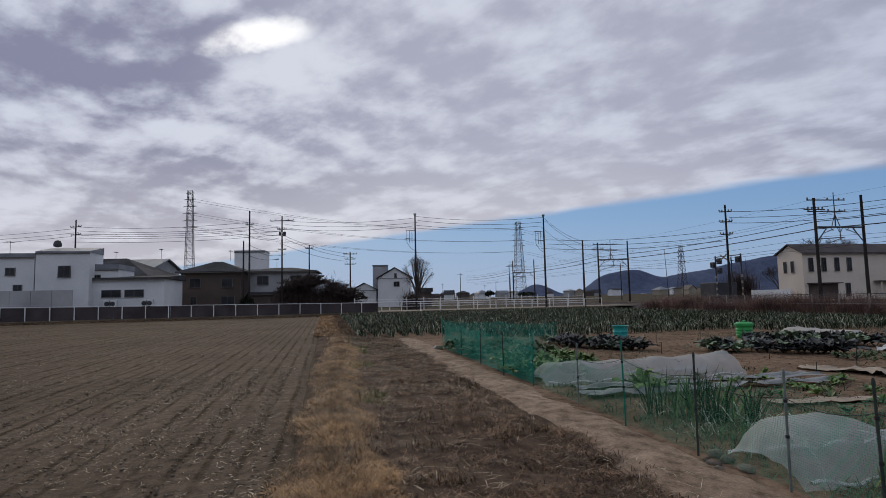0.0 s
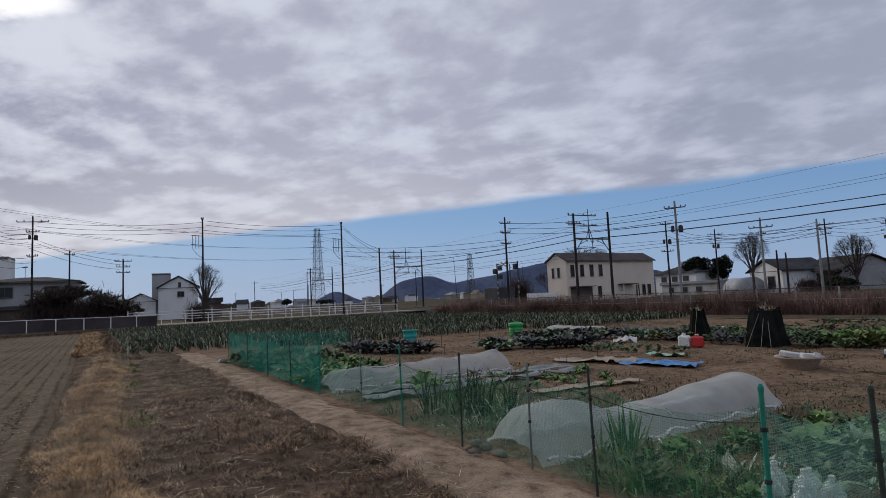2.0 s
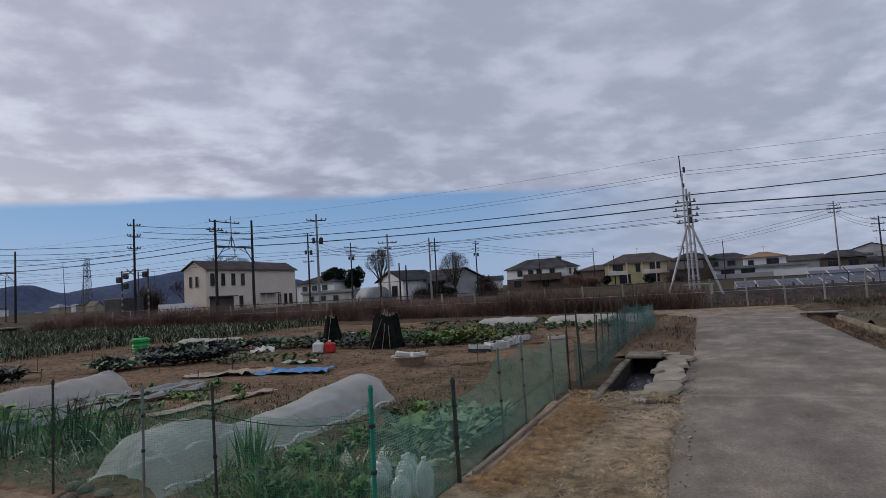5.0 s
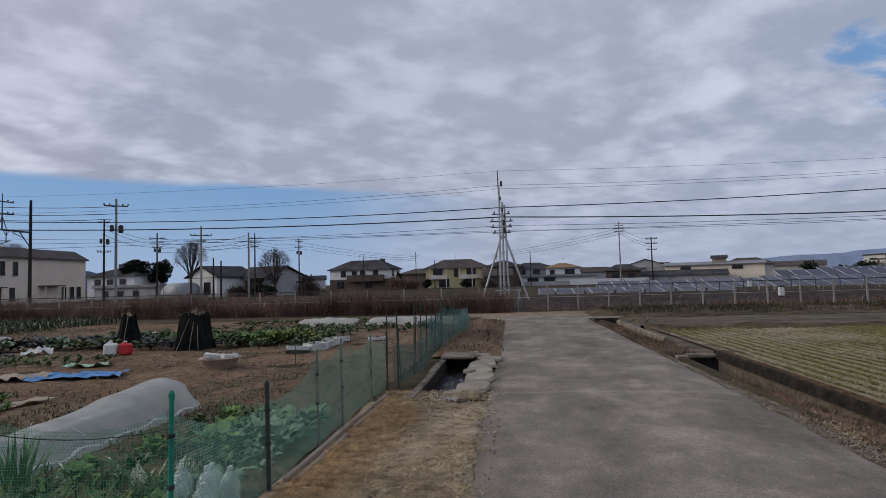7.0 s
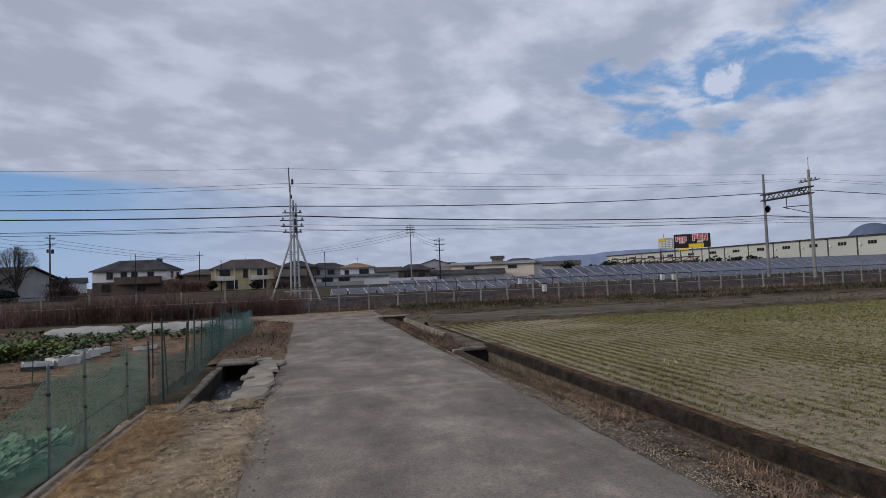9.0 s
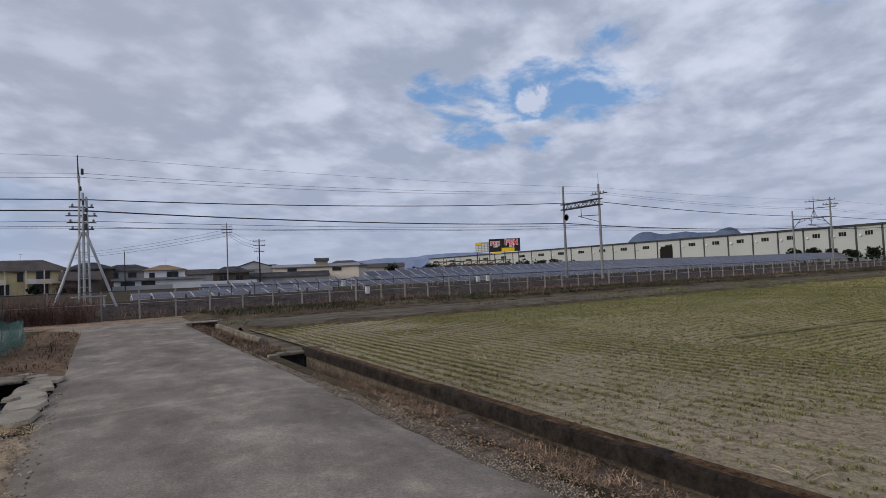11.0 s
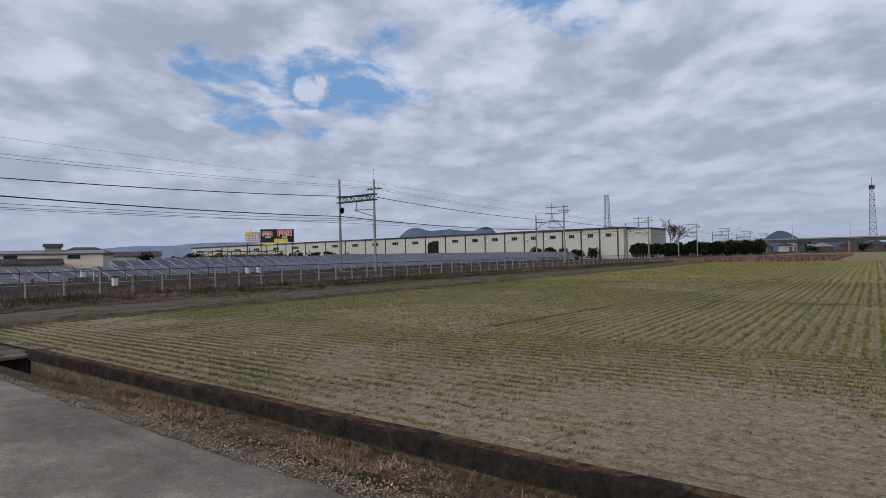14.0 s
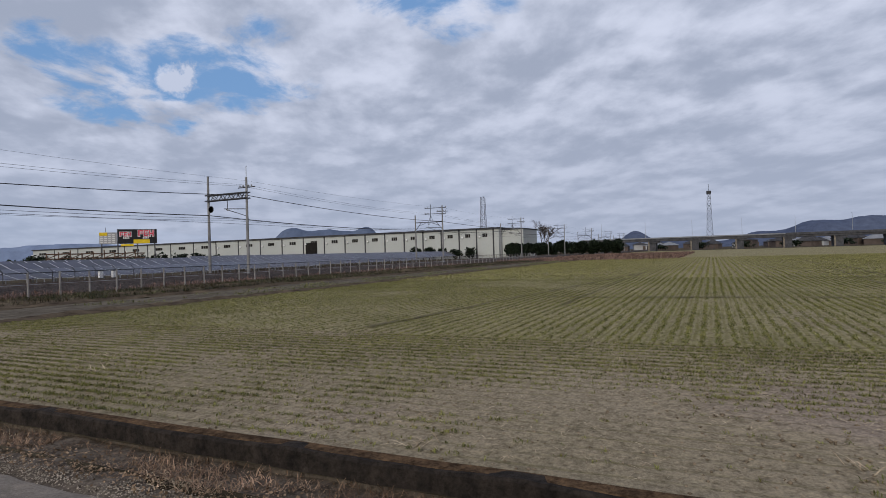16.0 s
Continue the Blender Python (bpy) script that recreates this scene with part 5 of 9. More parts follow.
# level crossing
def crossing_signal(x, y, lamps, h=5.3):
    """Striped mast with hooded lamp boxes on short arms and a crossbuck near the top."""
    p = thing("crossing_signal", "level-crossing signal mast with dark lamp hoods", "crossing signal", "crossing signals")
    part("mast", tube(bmesh.new(), (x, y, 0), (x, y, h), 0.075, n=8), "darksteel", p)
    for i in range(5):
        part("hazard_band", lathe([(0.079, 0), (0.084, 0.02), (0.084, 0.24), (0.079, 0.26)], 8, pose(x, y, 0.5 + 0.62 * i)), "walltan", p)
    for dx, z in lamps:
        part("lamp_arm", tube(bmesh.new(), (x, y, z), (x + dx, y, z), 0.035, n=6), "darksteel", p)
        o = part("lamp_hood", boxed(x + dx - 0.27, x + dx + 0.27, y - 0.2, y + 0.14, z - 0.3, z + 0.3, bevel=0.06), "darksteel", p)
        part("lamp", lathe([(0.0, 0.03), (0.11, 0.025), (0.14, 0.0)], 12, pose(x + dx, y - 0.2, z, 90, 0, 0)), "glass", o)
    return p


crossing_signal(-53.9, 40, ((-0.42, 4.4), (0.62, 4.75), (0.62, 3.75)))
sg = crossing_signal(-50.1, 40, ((-0.4, 4.75),))
part("gantry_beam", tubes([((-53.9, 40, 5.2), (-50.1, 40, 5.2), 0.05), ((-51.6, 40, 4.7), (-50.1, 40, 4.7), 0.035), ((-51.5, 40, 0.0), (-51.5, 40, 5.1), 0.06)], 6), "darksteel", sg)
bm = bmesh.new()
for a in (1, -1):
    box(bm, -0.62, 0.62, -0.02, 0.02, -0.06, 0.06, m=pose(-52.5, 39.9, 5.1, 0, 30 * a, 0))
part("crossbuck", bm, "walltan", sg)
part("hut", boxed(-59.5, -56.5, 42, 44.5, 0, 2.6, bevel=0.05), "darksteel", thing("relay_hut", "small dark railway relay hut", "hut"))
bar = thing("crossing_barrier", "raised thin barrier pole of the level crossing", "barrier")
part("arm", tubes([((-51.8, 33, 0.5), (-52.2, 33, 5.9), 0.04, 0.02), ((-50.9, 34, 0.5), (-50.9, 34, 4.7), 0.04, 0.02)]), "darksteel", bar)


# ---- buildings ----
def window(p, m, x, z, w, h, y=0.0, panes=2):
    """Framed window set on the wall face y = const of a house's own axes."""
    f = part("window", boxed(x - w / 2 - 0.06, x + w / 2 + 0.06, y - 0.07, y + 0.05, z - 0.06, z + h + 0.06, m=m), "frame", p)
    for i in range(panes):
        a = x - w / 2 + w * i / panes + 0.02
        part("pane", boxed(a, a + w / panes - 0.04, y - 0.085, y - 0.06, z, z + h, m=m), "glass", f)
    part("sill", boxed(x - w / 2 - 0.1, x + w / 2 + 0.1, y - 0.13, y, z - 0.1, z - 0.06, m=m), "frame", f)
    return f


def house(cx, cy, rz, w, d, eave, ridge, wall, roof, label, kind="hip", over=0.55, rows=(), base=None, base_h=2.6, category="house", side_rows=(), name="house", porch=None, axis="x"):
    """rz turns the house; its front is the -y face. rows: (z, w, h, [x...]) windows on the front; side_rows on the +x face."""
    p = thing(name, label, category, "houses")
    m = pose(cx, cy, 0, 0, 0, rz)
    part("wall", boxed(-w / 2, w / 2, -d / 2, d / 2, -0.3, eave, m=m), wall, p)
    if base:
        part("lower_wall", boxed(-w / 2 - 0.03, w / 2 + 0.03, -d / 2 - 0.03, d / 2 + 0.03, -0.3, base_h, m=m), base, p)
    bm = bmesh.new()
    W, D = w / 2 + over, d / 2 + over
    if kind == "hip":
        q = min(D, W) * 0.95
        top = [(-(W - q), 0), ((W - q), 0)] if W >= D else [(0, -(D - q)), (0, D - q)]
        lo = [bm.verts.new((x, y, eave - 0.12)) for x, y in ((-W, -D), (W, -D), (W, D), (-W, D))]
        mid = [bm.verts.new((x, y, eave + 0.06)) for x, y in ((-W, -D), (W, -D), (W, D), (-W, D))]
        t = [bm.verts.new((x, y, ridge)) for x, y in top]
        if W >= D:
            for f in ((mid[0], mid[1], t[1], t[0]), (mid[1], mid[2], t[1]), (mid[2], mid[3], t[0], t[1]), (mid[3], mid[0], t[0])):
                bm.faces.new(f)
        else:
            for f in ((mid[0], mid[1], t[0]), (mid[1], mid[2], t[1], t[0]), (mid[2], mid[3], t[1]), (mid[3], mid[0], t[0], t[1])):
                bm.faces.new(f)
        for i in range(4):
            bm.faces.new((lo[i], lo[(i + 1) % 4], mid[(i + 1) % 4], mid[i]))
        bm.faces.new(lo[::-1])
    elif kind == "gable":
        for x0, x1 in ((-W, W),):
            if axis == "x":
                pr = ((-D, eave - 0.1), (0, ridge), (D, eave - 0.1))
                pts = [[(x, y, z + dz) for y, z in pr for dz in (0, 0.16)] for x in (x0, x1)]
            else:
                pr = ((-W, eave - 0.1), (0, ridge), (W, eave - 0.1))
                pts = [[(x, y, z + dz) for x, z in pr for dz in (0, 0.16)] for y in (-D, D)]
            A, B = [[bm.verts.new(q) for q in s] for s in pts]
            for k in ((1, 3), (3, 5), (5, 4), (4, 2), (2, 0), (0, 1)):
                bm.faces.new((A[k[0]], A[k[1]], B[k[1]], B[k[0]]))
            bm.faces.new((A[0], A[2], A[3], A[1])), bm.faces.new((A[2], A[4], A[5], A[3])), bm.faces.new((B[0], B[1], B[3], B[2])), bm.faces.new((B[2], B[3], B[5], B[4]))
        for s in (-1, 1):
            gb = bmesh.new()
            if axis == "x":
                tri = ((s * w / 2, -d / 2, eave - 0.01), (s * w / 2, d / 2, eave - 0.01), (s * w / 2, 0, ridge - 0.12))
            else:
                tri = ((-w / 2, s * d / 2, eave - 0.01), (w / 2, s * d / 2, eave - 0.01), (0, s * d / 2, ridge - 0.12))
            gb.faces.new([gb.verts.new(m @ Vector(q)) for q in tri])
            part("gable_wall", gb, wall, p)
    else:
        box(bm, -W, W, -D, D, eave - 0.02, ridge)
        if kind == "mono":
            for v in bm.verts:
                if v.co.z > eave and v.co.y < 0:
                    v.co.z = eave + 0.15
    bmesh.ops.transform(bm, matrix=m, verts=bm.verts)
    bmesh.ops.recalc_face_normals(bm, faces=bm.faces)
    part("roof", bm, roof, p)
    for z, ww, hh, xs_ in rows:
        for x in xs_:
            window(p, m, x, z, ww, hh, -d / 2 - 0.04)
    ms = m @ pose(w / 2, 0, 0, 0, 0, 90)
    for z, ww, hh, xs_ in side_rows:
        for x in xs_:
            window(p, ms, x, z, ww, hh, -0.04)
    if porch:
        x, pw, z = porch
        part("porch_roof", boxed(x - pw / 2, x + pw / 2, -d / 2 - 1.3, -d / 2, z, z + 0.16, m=m), roof, p)
        for s in (-1, 1):
            part("porch_post", boxed(x + s * (pw / 2 - 0.15) - 0.06, x + s * (pw / 2 - 0.15) + 0.06, -d / 2 - 1.2, -d / 2 - 1.08, 0, z, m=m), wall, p)
    part("gutter", boxed(-W, W, -D - 0.1, -D, eave - 0.16, eave - 0.05, m=m), "frame", p)
    return p


def antenna(x, y, z, h=1.6):
    p = thing("roof_antenna", "thin metal television aerial on a roof", "antenna", "roof antennas")
    part("mast", tube(bmesh.new(), (x, y, z), (x, y, z + h), 0.025, n=5), "darksteel", p)
    part("boom", tubes([((x - 0.5, y, z + h * 0.9), (x + 0.5, y, z + h * 0.9), 0.015)] + [((x + s, y - 0.3, z + h * 0.9), (x + s, y + 0.3, z + h * 0.9), 0.012) for s in (-0.5, -0.25, 0, 0.25, 0.5)], 4), "darksteel", p)


# houses beyond the railway
house(-74.85, 79.5, 90, 22.2, 4.8, 6.95, 8.35, "wallcream", "roofbrown", "cream two-storey apartment house with a brown roof", "gable", 0.35,
      rows=((4.3, 0.75, 1.9, (-9.75, -7.5, -5.2, -3.0)), (0.5, 0.75, 1.9, (-3.5, 6.3, 8.0, 9.5))), porch=(3.2, 4.0, 2.55), category="apartment house", name="apartment_house")
apt = bpy.data.objects["apartment_house"]
ma = pose(-74.85, 79.5, 0, 0, 0, 90)
part("ground_floor_opening", boxed(-10.4, -5.3, -2.47, -2.25, 0.1, 2.4, m=ma), "wallbrown", apt)
part("canopy", boxed(-10.6, -5.1, -3.25, -2.4, 2.42, 2.55, m=ma), "roofbrown", apt)
ms = ma @ pose(-11.1, 0, 0, 0, 0, -90)
for x in (-0.9, 0.5):
    window(apt, ms, x, 4.2, 0.45, 1.6, -0.04, 1)
part("gate_wall", boxed(-81, -73, 66.5, 66.7, 0, 1.7), "wallwhite", apt)
house(-80, 112, -14, 13, 8, 4.6, 6.3, "wallwhite", "roofdark", "white house with a low grey tiled roof", rows=((2.9, 1.6, 1.0, (-3.5, 0, 3.5)),))
house(-73, 104, -14, 16, 4, 2.2, 2.6, "wallgrey", "roofgrey", "long low grey outbuilding with a pale roof", "flat", 0.3, rows=((0.5, 1.4, 1.0, (-5, -1, 3)),))
house(-52.0, 98.5, -25, 8.0, 8.0, 3.5, 5.4, "wallwhite", "roofdark", "white house with a dark gable roof", "gable", 0.5, rows=((0.7, 1.6, 1.9, (1.4,)), (1.4, 0.7, 0.9, (-1.6,))), axis="y")
house(-44.5, 101.5, -25, 9, 9, 3.3, 5.2, "wallgrey", "roofdark", "grey single-storey house with dark tiles", "gable", 0.5, rows=((0.6, 2.6, 2.1, (0.5,)),))
gh = thing("plastic_greenhouse", "rounded translucent plastic greenhouse beside houses", "greenhouse")
bm = lathe([(2.2, -3), (2.2, 3)], 24, pose(-57.0, 94, 0.5, 90, 0, 60))
bmesh.ops.bisect_plane(bm, geom=bm.verts[:] + bm.edges[:] + bm.faces[:], plane_co=(0, 0, 0), plane_no=(0, 0, 1), clear_inner=True)
part("cover", bm, surf("greenhouse_film", (0.28, 0.29, 0.30), (0.38, 0.39, 0.40), 0.4, 1, 8, 0.1), gh, smooth=True)
part("end_frame", tubes([((-59.9, 91, 0), (-59.9, 91, 2.2), 0.04), ((-58.2, 90.6, 0), (-58.2, 90.6, 2.5), 0.04)]), "darksteel", gh)
house(-38.2, 148.5, -9, 16.4, 8.6, 5.4, 7.9, "wallwhite", "roofdark", "white and brown two-storey house with a dark hipped roof", rows=((3.6, 1.3, 1.4, (-4.4, -1.3, 1.0, 4.6)), (0.5, 2.0, 2.0, (-5.2, 2.6))), base="wallbrown", base_h=2.9, side_rows=((3.6, 1.2, 1.3, (-1.5, 2)), (0.6, 0.7, 1.9, (-2.4, -0.8))))
h2 = [o for o in bpy.data.objects if o.name.startswith("house") and o.type == "EMPTY"][-1]
mh = pose(-38.2, 148.5, 0, 0, 0, -9)
part("balcony", boxed(-2.9, 7.0, -5.6, -4.35, 2.3, 3.95, m=mh), "wallbrown", h2)
part("chimney_block", boxed(4.0, 5.0, 0.3, 1.5, 6.4, 8.2, m=mh), "roofdark", h2)
house(-14.5, 156, 5, 16.8, 10, 5.2, 7.7, "wallyellow", "roofbrown", "yellow two-storey house with a brown hipped roof and balconies", rows=((3.3, 2.4, 1.7, (-5.2, 3.6)), (3.0, 1.0, 1.9, (-0.4,)), (0.3, 2.6, 2.1, (-3.6, 3.2))), side_rows=((3.3, 2.2, 1.6, (-1,)),))
h3 = [o for o in bpy.data.objects if o.name.startswith("house") and o.type == "EMPTY"][-1]
my = pose(-14.5, 156, 0, 0, 0, 5)
for x0, x1 in ((-7.6, -2.8), (0.4, 7.2)):
    part("balcony", boxed(x0, x1, -6.2, -4.95, 2.35, 3.4, m=my), "wallcream", h3)
    part("balcony_panel", boxed(x0 + 0.6, x0 + 2.0, -6.26, -6.2, 2.4, 3.5, m=my), "wallwhite", h3)
for x in (-7.4, -3.0, 0.6, 3.8, 7.0):
    part("column", boxed(x - 0.12, x + 0.12, -6.15, -5.9, -0.2, 5.2, m=my), "wallcream", h3)
house(-2.2, 168, 3, 10, 8, 5.6, 7.3, "wallbrown", "roofdark", "dark brown house behind the yellow one")
house(-3.6, 150, 2, 7, 5, 2.9, 4.6, "wallbrown", "roofbrown", "low dark annex with a brown roof", "gable", 0.5)
house(6.0, 170, 2, 12, 8, 4.9, 6.6, "wallgrey", "roofdark", "grey house with dark tiles", rows=((3.2, 1.8, 1.2, (-3, 1)),))
house(14.6, 168, -2, 9.4, 8, 4.8, 6.2, "wallwhite", "rooforange", "white house with an ochre tiled roof", rows=((2.8, 1.2, 1.3, (-3,)), (2.6, 2.6, 1.7, (1.8,))))
house(13, 163, -2, 20, 5, 2.4, 2.9, "wallwhite", "roofgrey", "long white ground floor with a flat canopy", "flat", 0.6, rows=((0.5, 3.0, 1.6, (-7, -2.5)),))
house(30.5, 163, -8, 9, 6, 3.6, 5.2, "wallbrown", "roofdark", "small dark shed among houses", rows=((1.0, 2.0, 1.8, (-2, 2)),))
wl = thing("boundary_wall", "pale ribbed boundary wall behind the railway", "wall")
part("wall_panel", boxed(2.5, 15, 151.6, 151.9, 0, 1.1), "wallgrey", wl)
part("wall_panel", boxed(15.1, 34.5, 150.9, 151.2, 0, 1.45), "wallwhite", wl)
house(40.8, 183, -10, 14.5, 12, 4.5, 6.8, "wallgrey", "roofdark", "grey corrugated workshop with a gable roof", "gable", 0.3, rows=((1.5, 2.2, 2.6, (-4, -1)),), category="workshop", name="workshop", axis="y")
house(34, 172, -8, 10, 6, 3.3, 3.7, "wallwhite", "roofgrey", "pale grey block shed", "flat", 0.2, category="shed", name="shed")
house(46.5, 165, -14, 22.5, 6, 1.9, 3.1, "wallgrey", "roofdark", "tan shed with a dark sloping roof", "gable", 0.4, category="shed", name="shed")
house(57, 171, -19, 25, 10, 4.55, 5.3, "wallcream", "roofgrey", "beige factory building with a low brown roof", "gable", 0.5, rows=((3.2, 2.6, 0.9, (-7, 6)),), category="factory", name="factory")
house(58.2, 169.5, -19, 3.6, 4, 6.3, 7.2, "walltan", "roofdark", "raised roof monitor of the factory", "mono", 0.4, category="factory", name="factory")
house(92, 210, -25, 26, 10, 4.2, 5.6, "wallgrey", "roofbrown", "far low shed with a rusty roof", "gable", 0.4, category="shed", name="shed")

# buildings west of the raised road
house(-80.5, -43, 90, 20, 13, 7.35, 7.75, "wallwhite", "roofgrey", "white two-storey office block with a flat roof", "flat", 0.15, rows=((5.3, 0.9, 0.75, (2.8, 5.3, 7.6)), (1.6, 0.9, 0.6, (4.0, 6.6)), (3.4, 0.8, 0.7, (8.4,))), category="office block", name="office_block")
house(-75.9, -30.0, 90, 5.6, 4.2, 7.8, 8.7, "wallwhite", "roofgrey", "taller white wing with a sloping parapet", "mono", 0.05, rows=((5.0, 1.2, 1.2, (0.2,)), (2.0, 0.8, 0.8, (-1.4,))), category="office block", name="office_block")
house(-78.5, -26.4, 90, 3.4, 6, 5.9, 6.5, "wallwhite", "roofgrey", "lower white stepped wing with a small window", "flat", 0.08, rows=((4.2, 0.8, 1.0, (-0.6,)), (3.6, 0.7, 0.9, (0.9,))), category="office block", name="office_block")
tk = thing("water_tank", "round dark tank on the roof", "tank")
part("tank", lathe([(0.1, 0), (0.42, 0.1), (0.45, 0.4), (0.3, 0.75), (0.05, 0.85)], 14, pose(-76, -31.5, 8.6)), "darksteel", tk)
wl2 = thing("site_wall", "tall pale grey panel wall", "wall")
for i in range(8):
    part("panel", boxed(-67.6, -67.4, -42 + 1.95 * i, -42 + 1.95 * i + 1.92, 0, 3.3), "wallgrey", wl2)
house(-79.5, -23.6, 90, 8.4, 9, 4.7, 5.5, "wallwhite", "roofdark", "low white shed with a dark sloping roof", "mono", 0.35, rows=((2.6, 2.0, 0.75, (-1.6, 0.9)),), category="shed", name="shed")
for x, y in ((-74.6, -25.5), (-74.6, -24.9), (-74.7, -21.5), (-74.7, -20.9)):
    ac = thing("air_conditioner", "white outdoor air-conditioner unit", "air conditioner", "air conditioners")
    part("body", boxed(x - 0.25, x + 0.1, y - 0.4, y + 0.4, 0.9, 2.2, bevel=0.03), "whiteplastic", ac)
    part("fan_grille", lathe([(0.28, 0), (0.28, 0.02)], 14, pose(x + 0.1, y, 1.75, 0, 90, 0)), "darksteel", ac)
    part("fan_grille", lathe([(0.28, 0), (0.28, 0.02)], 14, pose(x + 0.1, y, 1.2, 0, 90, 0)), "darksteel", ac)
    part("stand", boxed(x - 0.2, x + 0.05, y - 0.35, y + 0.35, 0, 0.9), "darksteel", ac)
house(-95, -32, 80, 16, 12, 5.6, 8.6, "wallbrown", "roofdark", "dark house with a wide black roof", "hip", 0.7)
house(-104, -35, 80, 18, 10, 7.2, 8.9, "wallgrey", "roofgrey", "grey roof of a house farther back", "gable", 0.5)
house(-92.3, -16.2, 84, 8.4, 7.6, 6.1, 7.8, "wallbrown", "roofdark", "dark brown house with white-framed windows", rows=((3.9, 1.5, 1.2, (-2.2, 2.3)), (1.3, 0.8, 1.2, (-2.4,)), (0.8, 1.8, 1.7, (2.4,))), over=0.6)
house(-96, -7, 86, 10.5, 8, 6.2, 7.0, "wallgrey", "roofdark", "grey two-storey house with a flat dark roof", "hip", 0.5, rows=((4.3, 1.6, 1.2, (-2.5, 2.5)),))
house(-93.2, -7, 86, 8.8, 4, 2.8, 3.6, "wallbrown", "roofdark", "dark carport roof before a house", "mono", 0.4)
house(-131, -16.0, 86, 6.2, 6, 12.3, 12.6, "wallwhite", "roofgrey", "pale stair tower of a distant building", "flat", 0.05, category="tower block", name="tower_block")
house(-133, -19.0, 86, 14, 10, 8.2, 8.5, "wallwhite", "roofgrey", "pale distant flat-roofed building", "flat", 0.05, category="tower block", name="tower_block")
house(-123, 14.2, 82, 6.8, 9, 5.9, 8.0, "wallwhite", "roofdark", "white gabled house with a small attic window", "gable", 0.4, rows=((4.2, 1.1, 0.9, (0.4,)), (6.0, 0.4, 0.8, (0.2,))), axis="y")
house(-127, 11.5, 82, 3.2, 4, 8.9, 9.0, "wallgrey", "roofgrey", "grey ribbed stair tower beside a house", "flat", 0.05, category="tower block", name="tower_block")
house(-126, 8.0, 82, 5, 6, 3.6, 5.0, "wallwhite", "roofdark", "low white house with dark roof", "gable", 0.4, axis="y")
house(-114, 19.0, 82, 2.6, 4, 2.9, 3.6, "wallbrown", "roofdark", "low dark wooden shed", "flat", 0.3, category="shed", name="shed")
for k, (x, y) in enumerate(((-103, -34), (-95, -25), (-89, -14), (-96, -8), (-40, 149), (-15, 157), (15, 169), (-75, -36), (42, 182))):
    antenna(x, y, (8.8, 8.5, 7.7, 6.9, 7.8, 7.6, 6.1, 7.7, 6.8)[k])

# a scatter of distant houses along the horizon
rd = random.Random(4)
for i in range(34):
    a = rd.uniform(-86, -52)
    d = rd.uniform(420, 900)
    x, y = d * math.sin(radians(a)), d * math.cos(radians(a))
    if abs(y - 37) < 14:
        y += 22
    house(x, y, rd.uniform(0, 180), rd.uniform(7, 12), rd.uniform(6, 9), rd.uniform(3.2, 5.6), rd.uniform(6, 7.6), rd.choice(("wallwhite", "wallgrey", "wallbrown", "walltan")), rd.choice(("roofdark", "roofgrey", "roofbrown")), "small distant house with a tiled roof", rd.choice(("hip", "gable")))
for i in range(14):
    a = rd.uniform(-32, 24)
    d = rd.uniform(195, 300)
    house(d * math.sin(radians(a)), d * math.cos(radians(a)), rd.uniform(-20, 20), rd.uniform(8, 14), rd.uniform(6, 9), rd.uniform(4, 5.2), rd.uniform(6, 7.2), rd.choice(("wallwhite", "wallgrey", "walltan", "wallbrown")), rd.choice(("roofdark", "roofgrey", "roofbrown")), "small distant house with a tiled roof", rd.choice(("hip", "gable")))

# long warehouse
wh = thing("warehouse", "very long pale green warehouse with dark mullions", "warehouse")
WX, WH = 165.2, 8.85
part("wall", boxed(WX, WX + 34, 58.3, 292, 0, WH), "warehouse", wh)
part("roof_edge", boxed(WX - 0.5, WX + 34.5, 57.9, 292.4, WH, WH + 0.45), "roofdark", wh)
part("end_block", boxed(WX + 3, WX + 18, 51.5, 58.2, 0, WH - 0.3), "warehouse", wh)
part("end_block_roof", boxed(WX + 2.7, WX + 18.3, 51.2, 58.2, WH - 0.3, WH), "roofdark", wh)
y = 60.0
while y < 290:
    part("mullion", boxed(WX - 0.12, WX, y - 0.22, y + 0.22, 0, WH), "darksteel", wh)
    bay = 5.4 + (y - 58) * 0.058
    for k in (-1, 0, 1):
        wv = part("window", boxed(WX - 0.1, WX + 0.05, y + bay * 0.5 + k * bay * 0.1 - bay * 0.04, y + bay * 0.5 + k * bay * 0.1 + bay * 0.04, WH - 2.35, WH - 1.3), "black", wh)
    part("wall_lamp", lathe([(0.2, 0), (0.32, 0.1), (0.3, 0.5), (0.1, 0.6)], 8, pose(WX - 0.3, y + bay * 0.98 - 1.0, WH - 2.6)), "white", wh)
    y += bay
part("loading_door", boxed(WX - 0.15, WX, 126, 131, 0, 7), "black", wh)

# billboard on the warehouse side
bb = thing("billboard", "large black billboard with red lettering shapes and a yellow strip", "billboard")
mb = pose(114.4, 151.6, 0, 0, 0, -37)
part("panel", boxed(-5.1, 5.1, -0.2, 0.2, 7.3, 11.5, m=mb), "signblack", bb)
part("strip", boxed(-1.0, 3.2, -0.26, -0.2, 7.35, 8.5, m=mb), "signyellow", bb)
part("strip", boxed(-4.2, -1.0, -0.26, -0.2, 6.6, 7.2, m=mb), "signyellow", bb)


